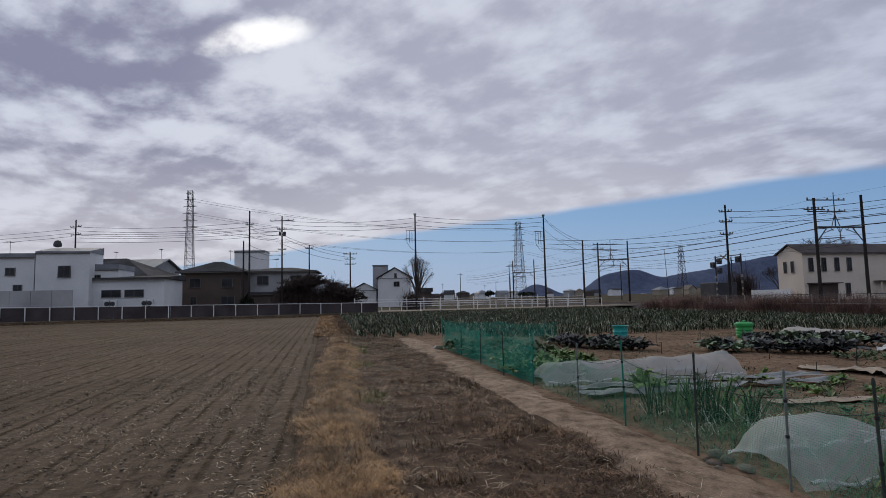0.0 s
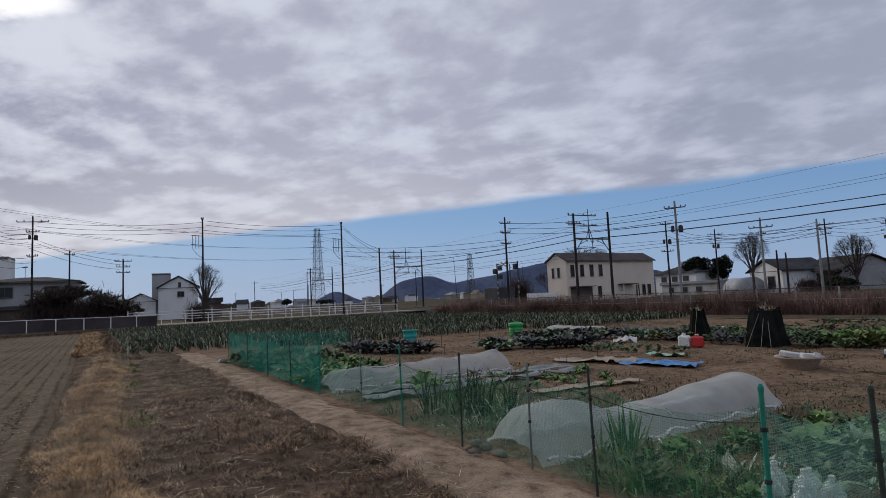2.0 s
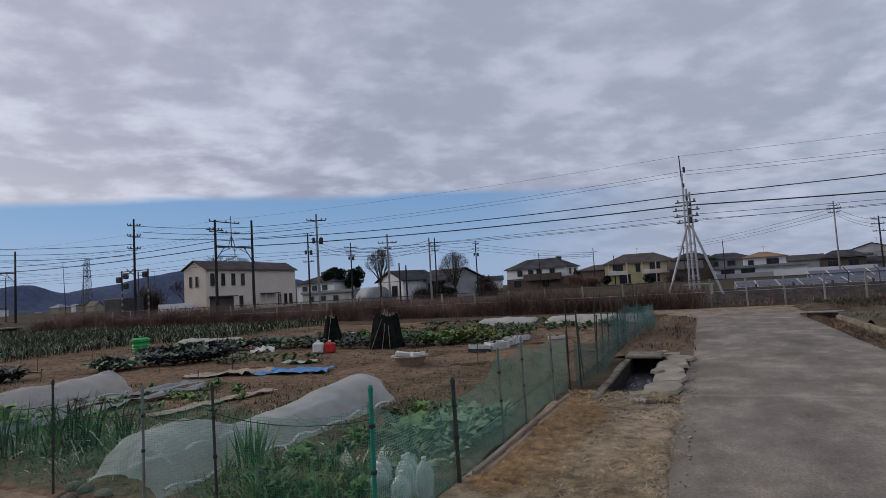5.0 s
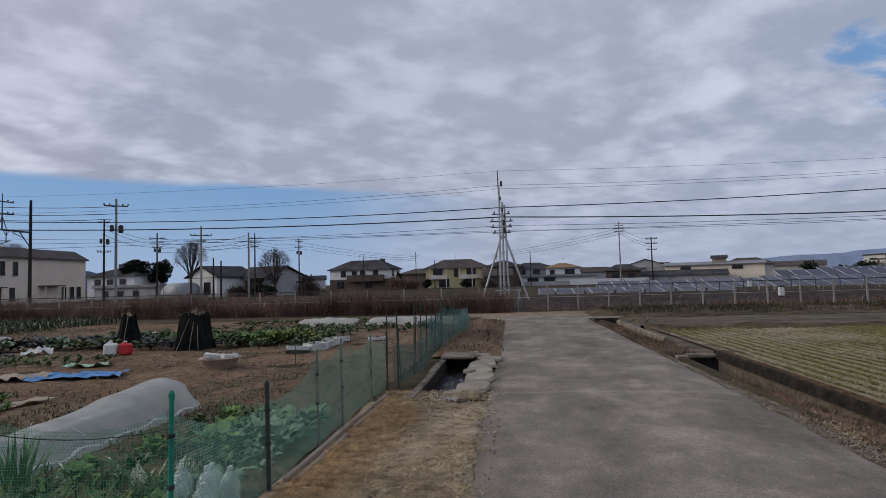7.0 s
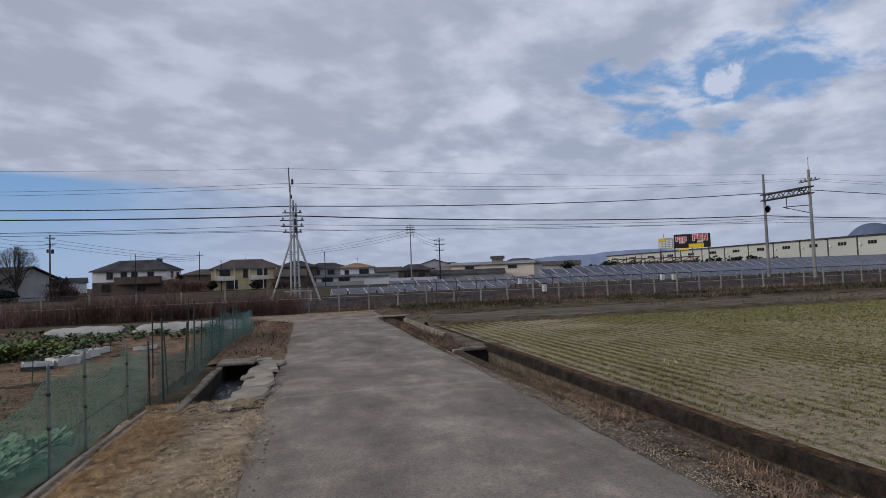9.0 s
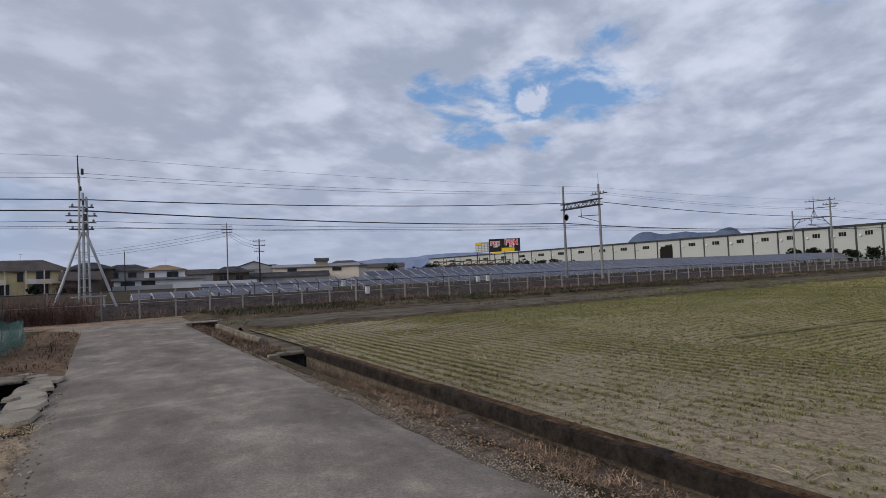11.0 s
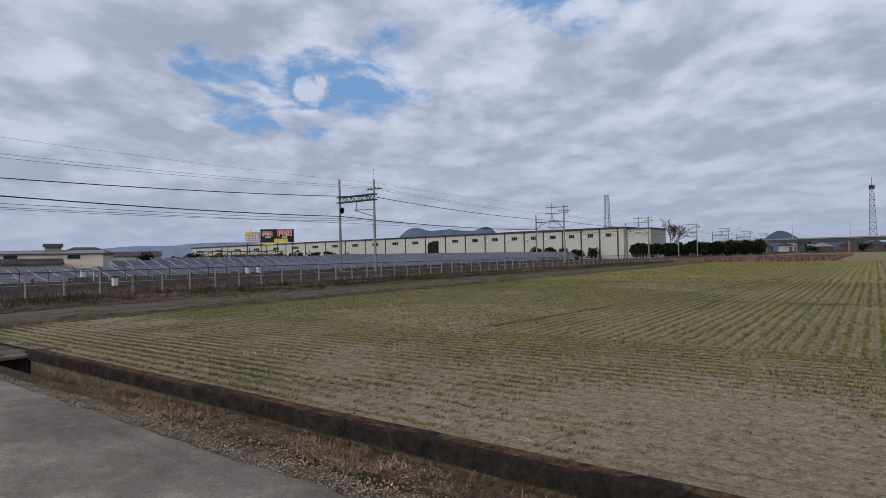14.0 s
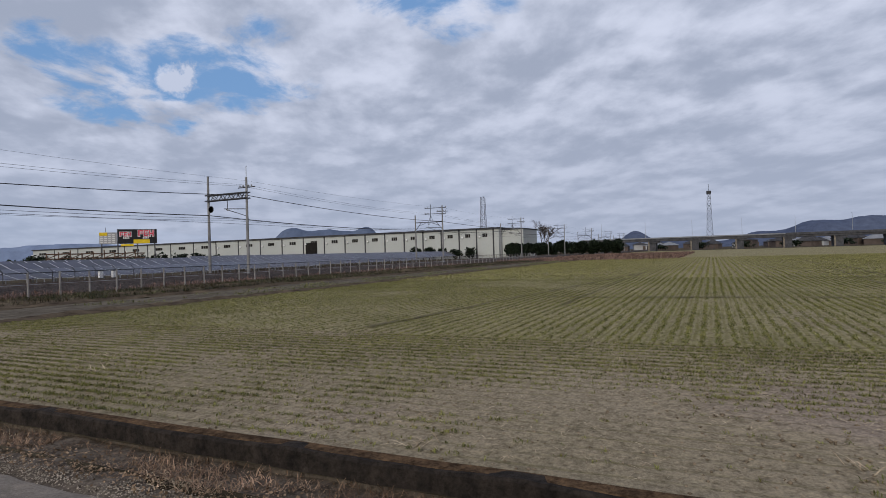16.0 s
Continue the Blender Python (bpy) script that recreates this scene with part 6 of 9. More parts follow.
def sign_bars(x0, s):
    for a, b, c, d in ((0, 0.35, 0, 1.5), (0.35, 1.1, 1.2, 1.5), (0.5, 1.0, 0.6, 0.85), (1.25, 1.5, 0, 1.5), (1.5, 2.2, 1.2, 1.5), (1.5, 2.1, 0.6, 0.85), (1.5, 2.2, 0, 0.3), (2.4, 2.65, 0, 1.5), (2.65, 3.3, 0.5, 0.8), (3.1, 3.4, 0, 1.5)):
        part("outline_bar", boxed(x0 + a * s - 0.12, x0 + b * s + 0.12, -0.25, -0.2, 9.4 + c * s - 0.12, 9.4 + d * s + 0.12, m=mb), "white", bb)
        part("letter_bar", boxed(x0 + a * s, x0 + b * s, -0.29, -0.25, 9.4 + c * s, 9.4 + d * s, m=mb), "signred", bb)
    for k in range(4):
        part("small_bar", boxed(x0 + 1.0 * s + k * 0.42, x0 + 1.0 * s + k * 0.42 + 0.3, -0.27, -0.2, 8.75, 9.15, m=mb), "white", bb)


sign_bars(-4.5, 0.85), sign_bars(0.2, 1.2)
part("side_panel", boxed(-9.6, -5.2, 0.1, 0.4, 7.3, 10.6, m=mb), "wallgrey", bb)
for r in range(5):
    for c in range(4):
        part("sign_bar", boxed(-9.4 + c * 1.0, -8.7 + c * 1.0, 0.02, 0.1, 7.6 + r * 0.55, 7.9 + r * 0.55, m=mb), "white", bb)
part("side_sign", boxed(-9.6, -7.6, -0.05, 0.1, 9.7, 10.6, m=mb), "signyellow", bb)
part("leg", tubes([(mb @ Vector((sx, 0.3, 0)), mb @ Vector((sx, 0.3, 8)), 0.18) for sx in (-9, -5, 0, 4.5)], 6), "darksteel", bb)
part("mast", tubes([(mb @ Vector((-8, 0.3, 10)), mb @ Vector((-8, 0.3, 12)), 0.06)], 5), "darksteel", bb)
rk = thing("steel_rack", "rusty open steel framework beside the warehouse", "steel frame")
segs = []
for i in range(9):
    x = 88 + i * 2.6
    for z in (1.0, 3.2, 4.4):
        segs.append(((x, 150 - i * 0.6, z), (x + 2.6, 149.4 - i * 0.6, z + 0.2 * (i % 2)), 0.16))
    segs.append(((x, 150 - i * 0.6, 0), (x, 150 - i * 0.6, 4.6 + 0.4 * (i % 3)), 0.16))
    segs.append(((x, 150 - i * 0.6, 3.2), (x + 2.6, 149.4 - i * 0.6, 4.4), 0.12))
part("framework", tubes(segs, 5), surf("rust", (0.09, 0.055, 0.04), (0.16, 0.1, 0.07), 0.9, 1, 8, 0), rk)

# solar park: tilted tables of panels
def solar_table(x0, x1, y0, z0, depth, z1, cols_w=1.3, rows=2):
    t = thing("solar_table", "long tilted table of blue-grey solar panels on posts", "solar panels", "solar tables")
    n = int((x1 - x0) / cols_w)
    L = math.hypot(depth, z1 - z0)
    tilt = math.degrees(math.atan2(z1 - z0, depth))
    pw = L / rows
    src = part("panel", boxed(-cols_w / 2 + 0.05, cols_w / 2 - 0.09, 0.03, pw - 0.03, 0, 0.04), "solar", t)
    fr = part("panel_frame", boxed(-cols_w / 2 + 0.005, cols_w / 2 - 0.005, 0.0, pw - 0.005, -0.02, 0.02), "solarframe", t)
    first = True
    for i in range(n):
        for r in range(rows):
            mm = pose(x0 + cols_w * (i + 0.5), y0, z0, tilt, 0, 0) @ Matrix.Translation((0, r * pw, 0))
            if first:
                a, b, first = src, fr, False
            else:
                a, b = src.copy(), fr.copy()
                scene.collection.objects.link(a), scene.collection.objects.link(b)
            a.matrix_basis, b.matrix_basis = mm, mm
    segs = []
    for i in range(0, n + 1, 3):
        x = x0 + cols_w * i
        segs += [((x, y0 + 0.4, 0), (x, y0 + 0.4, z0 + 0.1), 0.05), ((x, y0 + depth - 0.4, 0), (x, y0 + depth - 0.4, z1 - 0.15), 0.05)]
    for s_ in segs:
        part("post", tubes([s_], 5), "steel", t)
    return t


solar_table(18.8, 58.6, 43.8, 0.68, 3.4, 1.38)
solar_table(23, 98, 50.5, 0.65, 3.6, 1.85)
solar_table(30, 118, 57.5, 0.85, 3.6, 2.1)
solar_table(2.0, 16.6, 44.0, 0.5, 2.6, 0.86, rows=2)
solar_table(7.5, 21.8, 50.2, 0.6, 3.2, 1.25)
solar_table(60, 150, 65, 1.0, 3.6, 2.35, 2.6, 1)
fenc = thing("solar_fence_top", "inward-bent dark fence posts along the solar park", "fence", kind="structure")
part("bent_posts", tubes([s for i in range(16) for s in (((8.2 + 1.6 * i, 43.0, 0), (8.2 + 1.6 * i, 43.0, 1.2), 0.028), ((8.2 + 1.6 * i, 43.0, 1.2), (8.2 + 1.6 * i - 0.25, 43.0, 1.48), 0.028))], 5), "darksteel", fenc)

# raised road in the west with guard fences
part("road_embankment", boxed(-67.5, -59.2, -120, 30, -0.2, 0.28, bevel=0.1), "bank").name = "embankment"
tagged(bpy.data.objects["embankment"], "low earth embankment of the side road", "embankment", kind="structure")
tagged(part("side_road", boxed(-66.5, -60.5, -120, 60, 0.2, 0.3), rm), "narrow raised asphalt side road", "road", kind="structure")
board = surf("weathered_board_fence", (0.055, 0.045, 0.046), (0.095, 0.08, 0.08), 0.9, 0.5, 10, 0.1)
gf_ = thing("guard_fence", "white pipe guard fence along the raised road", "fence", "guard fences")


def rail_z(y):
    return float(np.interp(y, (-50, -30, -15, 2, 30), (1.80, 1.60, 1.45, 1.27, 1.17)))


for i in range(40):
    y = -50 + 2.05 * i
    part("post", boxed(-60.14, -60.06, y - 0.04, y + 0.04, 0.25, rail_z(y) - 0.02, bevel=0.01), "white", gf_)
for i in range(16):
    y = -50 + 5 * i
    part("rail", tubes([((-60.1, y, rail_z(y)), (-60.1, y + 5, rail_z(y + 5)), 0.03)]), "white", gf_)
for i in range(11):
    y = -50 + 5 * i
    mesh_ob("panel_band", [(-60.25, y, 0.27), (-60.25, y + 4.98, 0.27), (-60.25, y + 4.98, rail_z(y + 5) - 0.06), (-60.25, y, rail_z(y) - 0.06)] + [(-60.21, y, 0.27), (-60.21, y + 4.98, 0.27), (-60.21, y + 4.98, rail_z(y + 5) - 0.06), (-60.21, y, rail_z(y) - 0.06)],
                               [(3, 2, 1, 0), (4, 5, 6, 7), (0, 1, 5, 4), (2, 3, 7, 6), (1, 2, 6, 5), (3, 0, 4, 7)], board, gf_)
g2 = thing("guard_fence", "white railed guard fence on the far side", "fence", "guard fences")
part("rail", tubes([((-69, 3, 0.7 + 0.28 * k), (-69, 32, 0.6 + 0.28 * k), 0.03) for k in range(4)], 5), "white", g2)
for i in range(15):
    part("post", boxed(-69.04, -68.96, 3 + 2.07 * i - 0.04, 3 + 2.07 * i + 0.04, 0, 1.75), "white", g2)

# elevated road in the east
br = thing("elevated_road", "long elevated road on concrete piers", "bridge")
# deck and piers near-black: the shade underneath is put into their colour
part("deck", boxed(296, 308, -420, 60, 4.7, 6.0), "darksteel", br)
part("parapet", boxed(295.6, 296, -30, 60, 6.0, 6.55), "roofgrey", br)
part("parapet", boxed(295.6, 296, -420, -30.2, 5.6, 6.6), "darksteel", br)
for i in range(24):
    y = 45 - 19 * i
    part("pier", boxed(296.6, 307, y - 1.6, y + 1.2, 0, 3.9), "darksteel", br)
    part("pier_head", boxed(296.3, 307, y - 3.0, y + 1.4, 3.9, 4.7), "darksteel", br)
    # paler strip down one side of each pier
    part("pier_face", boxed(296.4, 297.4, y + 1.25, y + 1.9, 0, 4.7), "curb", br)
for i in range(12):
    y = 50 - 21 * i
    part("street_light", tubes([((297, y, 6), (297, y, 14.2), 0.09, 0.05), ((297, y, 14.2), (299, y, 14.5), 0.05)], 5), "steel", br)
for i in range(46):
    a, d = rd.uniform(76, 112), rd.uniform(400, 640)
    house(d * math.sin(radians(a)), d * math.cos(radians(a)), rd.uniform(0, 180), rd.uniform(8, 14), 8, rd.uniform(3, 5), rd.uniform(5.5, 7), rd.choice(("wallbrown", "wallgrey", "wallbrown")), rd.choice(("roofdark", "roofgrey")), "small distant house with a tiled roof")


# lattice towers
def pylon(x, y, h, wb, wt, n, arms=(), name="pylon", label="tall steel lattice power pylon", cage=False, r=0.14):
    p = thing(name, label, "pylon", "pylons")
    segs = []
    cor = ((1, 1), (1, -1), (-1, -1), (-1, 1))
    for i in range(n):
        k0, k1 = i / n, (i + 1) / n
        w0, w1 = wb + (wt - wb) * k0 ** 0.8, wb + (wt - wb) * k1 ** 0.8
        z0, z1 = h * k0, h * k1
        for c in range(4):
            (a, b), (c2, d2) = cor[c], cor[(c + 1) % 4]
            segs.append(((x + a * w0, y + b * w0, z0), (x + a * w1, y + b * w1, z1), r))
            segs.append(((x + a * w0, y + b * w0, z0), (x + c2 * w1, y + d2 * w1, z1), r * 0.55))
            segs.append(((x + c2 * w0, y + d2 * w0, z0), (x + a * w1, y + b * w1, z1), r * 0.55))
            segs.append(((x + a * w1, y + b * w1, z1), (x + c2 * w1, y + d2 * w1, z1), r * 0.55))
    part("lattice", tubes(segs, 4), "darksteel", p)
    for z, half in arms:
        part("arm", tubes([((x - 0.4 * half, y - half, z), (x + 0.4 * half, y + half, z), r), ((x, y, z + 0.9), (x + 0.4 * half, y + half, z), r * 0.6), ((x, y, z + 0.9), (x - 0.4 * half, y - half, z), r * 0.6)], 4), "darksteel", p)
    if cage:
        part("platform", lathe([(wt * 1.5, h - 0.3), (wt * 1.5, h + 1.5)], 8, pose(x, y, 0)), "darksteel", p)
        part("rod", tubes([((x, y, h), (x, y, h + 5), 0.08)], 4), "darksteel", p)
    return p


pylon(-342, -75, 65, 3.0, 1.2, 17, [(44, 4.2), (48, 4.2), (52, 4.2), (56, 4.0), (60, 3.4), (63.5, 2.5)])
pylon(-397, 137, 55.5, 4.2, 1.5, 14, [(38, 4.4), (42, 4.4), (46, 4.2), (50, 3.6), (54, 3)])
pylon(-580, 392, 53.5, 4.5, 1.6, 12, [(36, 4.6), (42, 4.4), (48, 4)], r=0.2)
pylon(233, 89, 25.8, 1.5, 0.75, 8, r=0.07, name="radio_mast", label="slim steel lattice radio mast")
pylon(330.3, 0.4, 29, 1.9, 0.75, 11, r=0.1, name="radio_mast", label="steel lattice mast with a round platform", cage=True)
for s in (-3.6, 3.6):
    for z in (44, 52, 60):
        wire([(-342, -75 + s, z), (-397, 137 + s, z - 10), (-580, 392 + s, z - 14)], 0.06, 6, seg=16)


# ---- trees, hills ----
def bare_tree(x, y, h, spread, seed, label, up=0.35, depth=5, r0=0.22, trunk=0.22, forks=(2, 4), material="bark", tw=0.03):
    """Leafless tree: forked tapering limbs down to fine twigs."""
    r = random.Random(seed)
    limbs, twigs = [], []

    def grow(p, d, ln, rad, lvl):
        q = p
        n = 2
        for k in range(n):
            d = (d + Vector((r.gauss(0, 0.10), r.gauss(0, 0.10), r.gauss(0.02, 0.06)))).normalized()
            e = q + d * ln / n
            (limbs if lvl < 3 else twigs).append((q, e, max(rad * (1 - 0.25 * k), 0.012), max(rad * (0.75 - 0.2 * k), 0.008)))
            q = e
        if lvl >= depth:
            return
        for i in range(r.randint(*forks)):
            a = r.uniform(0, 2 * math.pi)
            s = Vector((math.cos(a), math.sin(a), 0))
            nd = (d * r.uniform(0.55, 0.95) + s * r.uniform(0.35, 0.85) * spread + Vector((0, 0, up))).normalized()
            grow(q if i else p.lerp(q, r.uniform(0.6, 1)), nd, ln * r.uniform(0.66, 0.9), rad * 0.62, lvl + 1)

    grow(Vector((x, y, -0.2)), Vector((0, 0, 1)), h * trunk, r0, 0)
    p = thing("bare_tree", label, "tree", "bare trees")
    top = max(s[1].z for s in limbs + twigs)
    k = h / top
    sc = lambda v: Vector((x + (v.x - x) * k, y + (v.y - y) * k, v.z * k))
    part("trunk", tubes([(sc(a), sc(b), ra, rb) for a, b, ra, rb in limbs], 6), material, p)
    V, T = [], []
    for a, b, ra, rb in twigs:
        a, b = sc(a), sc(b)
        d = (b - a).normalized()
        u = d.orthogonal().normalized()
        w = d.cross(u)
        o = len(V)
        for c in range(3):
            an = c * 2.094
            s = u * math.cos(an) + w * math.sin(an)
            V += [a + s * max(ra, tw), b + s * max(rb, tw * 0.7)]
        for c in range(3):
            e = (c + 1) % 3
            T += [(o + 2 * c, o + 2 * e, o + 2 * e + 1), (o + 2 * c, o + 2 * e + 1, o + 2 * c + 1)]
    fast_mesh("twig_crown", [tuple(v) for v in V], T, material, p)
    return p


bare_tree(-78, -2.2, 5.2, 1.25, 1, "dark spreading bare plum tree", up=0.05, tw=0.045, depth=6, r0=0.2, trunk=0.16, forks=(3, 4))
bare_tree(-78.5, -4.6, 4.6, 1.3, 2, "dark dense bare shrub tree", up=0.05, tw=0.045, depth=6, r0=0.16, trunk=0.14, forks=(3, 4))
bare_tree(-77.5, 1.8, 4.4, 1.3, 14, "dark bare plum tree", up=0.05, tw=0.045, depth=6, r0=0.16, trunk=0.14, forks=(3, 4))
bare_tree(-100, 104, 12.8, 1.1, 6, "wide bare tree crown behind the apartment house", up=0.2, tw=0.024, depth=6, r0=0.3, trunk=0.25, forks=(3, 4))
bare_tree(-105, 113, 12.6, 1.1, 7, "wide bare tree crown behind the apartment house", up=0.2, tw=0.024, depth=6, r0=0.3, trunk=0.25, forks=(3, 4))
bare_tree(-95, 83.5, 6.5, 1.0, 8, "bare grey roadside tree", up=0.3, r0=0.2, trunk=0.25, forks=(3, 3))
bare_tree(-34, 92, 3.6, 1.2, 9, "low bare shrub before a house", up=0.1, tw=0.06, depth=5, r0=0.1, trunk=0.12, forks=(3, 4))
bare_tree(-43.5, 96, 3.4, 1.2, 10, "low bare shrub before a house", up=0.1, tw=0.06, depth=5, r0=0.1, trunk=0.12, forks=(3, 4))
bare_tree(172, 47, 11.5, 1.0, 11, "bare tree at the end of the warehouse", up=0.35, r0=0.25, trunk=0.25, forks=(3, 4))
bare_tree(-28, 141, 3.6, 1.2, 12, "brown leafless garden shrub", up=0.1, depth=5, r0=0.1, trunk=0.12, forks=(3, 4))


def fan_tree(x, y, h, w, seed, label, fork=0.3, subs=3, fine=4):
    """Leafless vase-shaped tree: limbs fan out of a short trunk into a rounded crown of fine twigs."""
    r = random.Random(seed)

    mid = Vector((x, y, h * (fork + (1 - fork) * 0.52)))
    base = Vector((x, y, h * fork))

    def shell(a, e, q=1.0):
        """A point of the rounded crown: turn a, angle e from straight up, share q of the way out."""
        return mid + Vector((w / 2 * math.sin(e) * math.cos(a), w / 2 * math.sin(e) * math.sin(a), h * (1 - fork) * 0.5 * math.cos(e))) * q

    limbs, twigs = [((x, y, -0.2), tuple(base), 0.26, 0.2)], []
    for i in range(13):
        a, e = i * 2.4 + r.uniform(-0.2, 0.2), radians(8 + 88 * (i + 0.5) / 13)
        tip = shell(a, e, 0.8)
        path = [base]
        for k in (0.3, 0.55, 0.8, 1.0):
            c = base.lerp(tip, k)
            c.z += h * 0.05 * math.sin(k * math.pi) * math.sin(e)
            path.append(c + Vector((r.gauss(0, 0.06), r.gauss(0, 0.06), r.gauss(0, 0.06))) * (h / 9))
        for k, (u, v) in enumerate(zip(path, path[1:])):
            limbs.append((tuple(u), tuple(v), 0.11 - 0.024 * k, 0.088 - 0.022 * k))
        for node in path[1:]:
            for _ in range(subs):
                a2, e2 = a + r.uniform(-0.6, 0.6), max(0.02, e + r.uniform(-0.4, 0.4))
                out = node.lerp(shell(a2, e2, 0.9), r.uniform(0.55, 0.85))
                twigs.append((node, out, 0.026))
                for _ in range(fine):
                    a3, e3 = a2 + r.uniform(-0.35, 0.35), max(0.02, e2 + r.uniform(-0.28, 0.28))
                    s0 = node.lerp(out, r.uniform(0.45, 1.0))
                    end = s0.lerp(shell(a3, e3, r.uniform(0.93, 1.06)), r.uniform(0.7, 1.0))
                    twigs.append((s0, end, 0.013))
                    twigs.append((s0.lerp(end, 0.5), end + Vector((r.gauss(0, 0.25), r.gauss(0, 0.25), r.gauss(0.1, 0.2))) * (h / 9), 0.008))
    p = thing("bare_tree", label, "tree", "bare trees")
    part("trunk", tubes(limbs, 6), "bark", p)
    V, T = [], []
    for a, b, rad in twigs:
        d = (b - a).normalized()
        u = d.orthogonal().normalized()
        v = d.cross(u)
        o = len(V)
        for c in range(3):
            s_ = u * math.cos(c * 2.094) + v * math.sin(c * 2.094)
            V += [tuple(a + s_ * rad), tuple(b + s_ * rad * 0.6)]
        for c in range(3):
            e = (c + 1) % 3
            T += [(o + 2 * c, o + 2 * e, o + 2 * e + 1), (o + 2 * c, o + 2 * e + 1, o + 2 * c + 1)]
    fast_mesh("twig_crown", V, T, "bark", p)
    return p


fan_tree(-53.5, 91.0, 9.5, 5.6, 4, "leafless zelkova tree with a fan-shaped crown", 0.33)
fan_tree(-40.8, 95.8, 8.1, 6.0, 5, "leafless spreading tree with dark limbs", 0.2)
fan_tree(-77, 11.8, 7.2, 4.6, 6, "leafless garden tree beside the white house", 0.22, 2, 3)


def leafy_tree(x, y, h, w, seed, label, n=2600, mat=None, base=0.25, size=(0.3, 0.6)):
    r = np.random.default_rng(seed)
    p = thing("evergreen_tree", label, "tree", "evergreen trees")
    part("trunk", tubes([((x, y, -0.2), (x, y, h * 0.6), 0.2, 0.08)] + [((x, y, h * (0.25 + 0.08 * i)), (x + w * 0.3 * math.cos(i * 2.1), y + w * 0.3 * math.sin(i * 2.1), h * (0.4 + 0.08 * i)), 0.07, 0.03) for i in range(5)], 6), "bark", p)
    c = r.normal(0, 1, (22, 3))
    c /= np.linalg.norm(c, axis=1)[:, None]
    c *= r.uniform(0.25, 0.78, (22, 1))
    q = r.normal(0, 1, (n, 3))
    q *= (r.uniform(0.55, 1.0, n) ** 0.5 / np.linalg.norm(q, axis=1))[:, None]
    pts = c[r.integers(0, 22, n)] + 0.34 * q * r.uniform(0.8, 1.1, (n, 1))
    pts[:, 0] = x + pts[:, 0] * w / 2
    pts[:, 1] = y + pts[:, 1] * w / 2
    pts[:, 2] = h * (base + (1 - base) * (0.5 + 0.46 * pts[:, 2]))
    V, T = leaves(pts, size, r, 0.8)
    fast_mesh("crown", V, T, mat or L_TREE, p)


leafy_tree(-77, 110, 9.4, 6.2, 1, "dark round evergreen tree behind houses", 9000, size=(0.2, 0.42))
leafy_tree(-71.5, 110.5, 8.3, 5.2, 2, "dark round evergreen tree behind houses", 7000, size=(0.2, 0.42))
leafy_tree(-29.5, 149, 4.9, 3, 3, "dark clipped pine in a garden", 1200)
leafy_tree(-21.5, 146, 2.7, 3, 4, "rounded dark garden shrub", 900, base=0.0)
leafy_tree(-11.5, 146, 2.3, 3, 5, "rounded dark garden shrub", 900, base=0.0)
leafy_tree(-39.5, 88, 2.0, 5, 6, "dense dark garden hedge shrub", 1200, base=0.0)
leafy_tree(-320, 92, 6, 7, 7, "distant dark evergreen tree", 900, size=(0.6, 1.2))
leafy_tree(-330, 118, 4.5, 14, 8, "distant dark evergreen tree", 900, size=(0.6, 1.2))
leafy_tree(-68.2, -9.0, 2.4, 2.2, 15, "small palm-like garden shrub", 500, base=0.1)
rt2 = np.random.default_rng(12)
for i in range(18):
    leafy_tree(163 + 0.5 * i, 54 - 1.75 * i, 4.4 + 0.9 * rt2.random(), 4.5, 30 + i, "dark evergreen in a dense row", 1300, base=0.0, size=(0.4, 0.8))
for i in range(5):
    leafy_tree(161 - 0.2 * i, 66 + 4.5 * i + (30 if i > 5 else 0), 3.4 + 1.2 * rt2.random(), 4.5, 60 + i, "dark evergreen before the warehouse wall", 600, base=0.0, size=(0.4, 0.8))
for i in range(16):
    leafy_tree(92 + 7 * i, 190 - 2 * i, 4.2 + 1.5 * rt2.random(), 8, 80 + i, "distant dark evergreen tree", 500, base=0.0, size=(0.6, 1.1))

for i in range(22):
    leafy_tree(330 + 6 * rt2.random(), 48 - 21 * i, 3.2 + 1.6 * rt2.random(), 13, 120 + i, "low dark tree beyond the elevated road", 420, base=0.0, size=(0.7, 1.3))


def ridge(name, cx, cy, length, turn, depth, bumps, material, label):
    """A wooded hill chain: a heap of soft bumps along its length, with uneven tree tops."""
    nx, ny = 160, 16
    u = np.linspace(-length / 2, length / 2, nx)
    v = np.linspace(-depth / 2, depth / 2, ny)
    U, Vv = np.meshgrid(u, v)
    prof = sum(h * np.exp(-((U - c) / w) ** 2) for c, w, h in bumps)
    Z = prof * np.exp(-(Vv / (depth * 0.28)) ** 2) * (1 + 0.05 * fbm(U, Vv, 0.03, 3)) + 1.2 * fbm(U, Vv, 0.15, 9)
    a = radians(turn)
    X, Y = cx + U * math.cos(a) - Vv * math.sin(a), cy + U * math.sin(a) + Vv * math.cos(a)
    P = np.stack([X, Y, Z - 2], -1).reshape(-1, 3)
    i = (np.arange(ny - 1)[:, None] * nx + np.arange(nx - 1)[None]).ravel()
    ob = fast_mesh(name, P, np.stack([i, i + 1, i + nx + 1, i + nx], 1), material, smooth=True)
    return tagged(ob, label, "hills", kind="structure")


ridge("backdrop", -1510, 980, 1500, 57, 300, [(-390, 60, 40), (-90, 75, 70), (-190, 60, 48), (30, 60, 38), (130, 90, 52), (260, 110, 66), (420, 150, 74), (600, 160, 46)], "hill", "wooded hills on the horizon, tinted blue for haze")
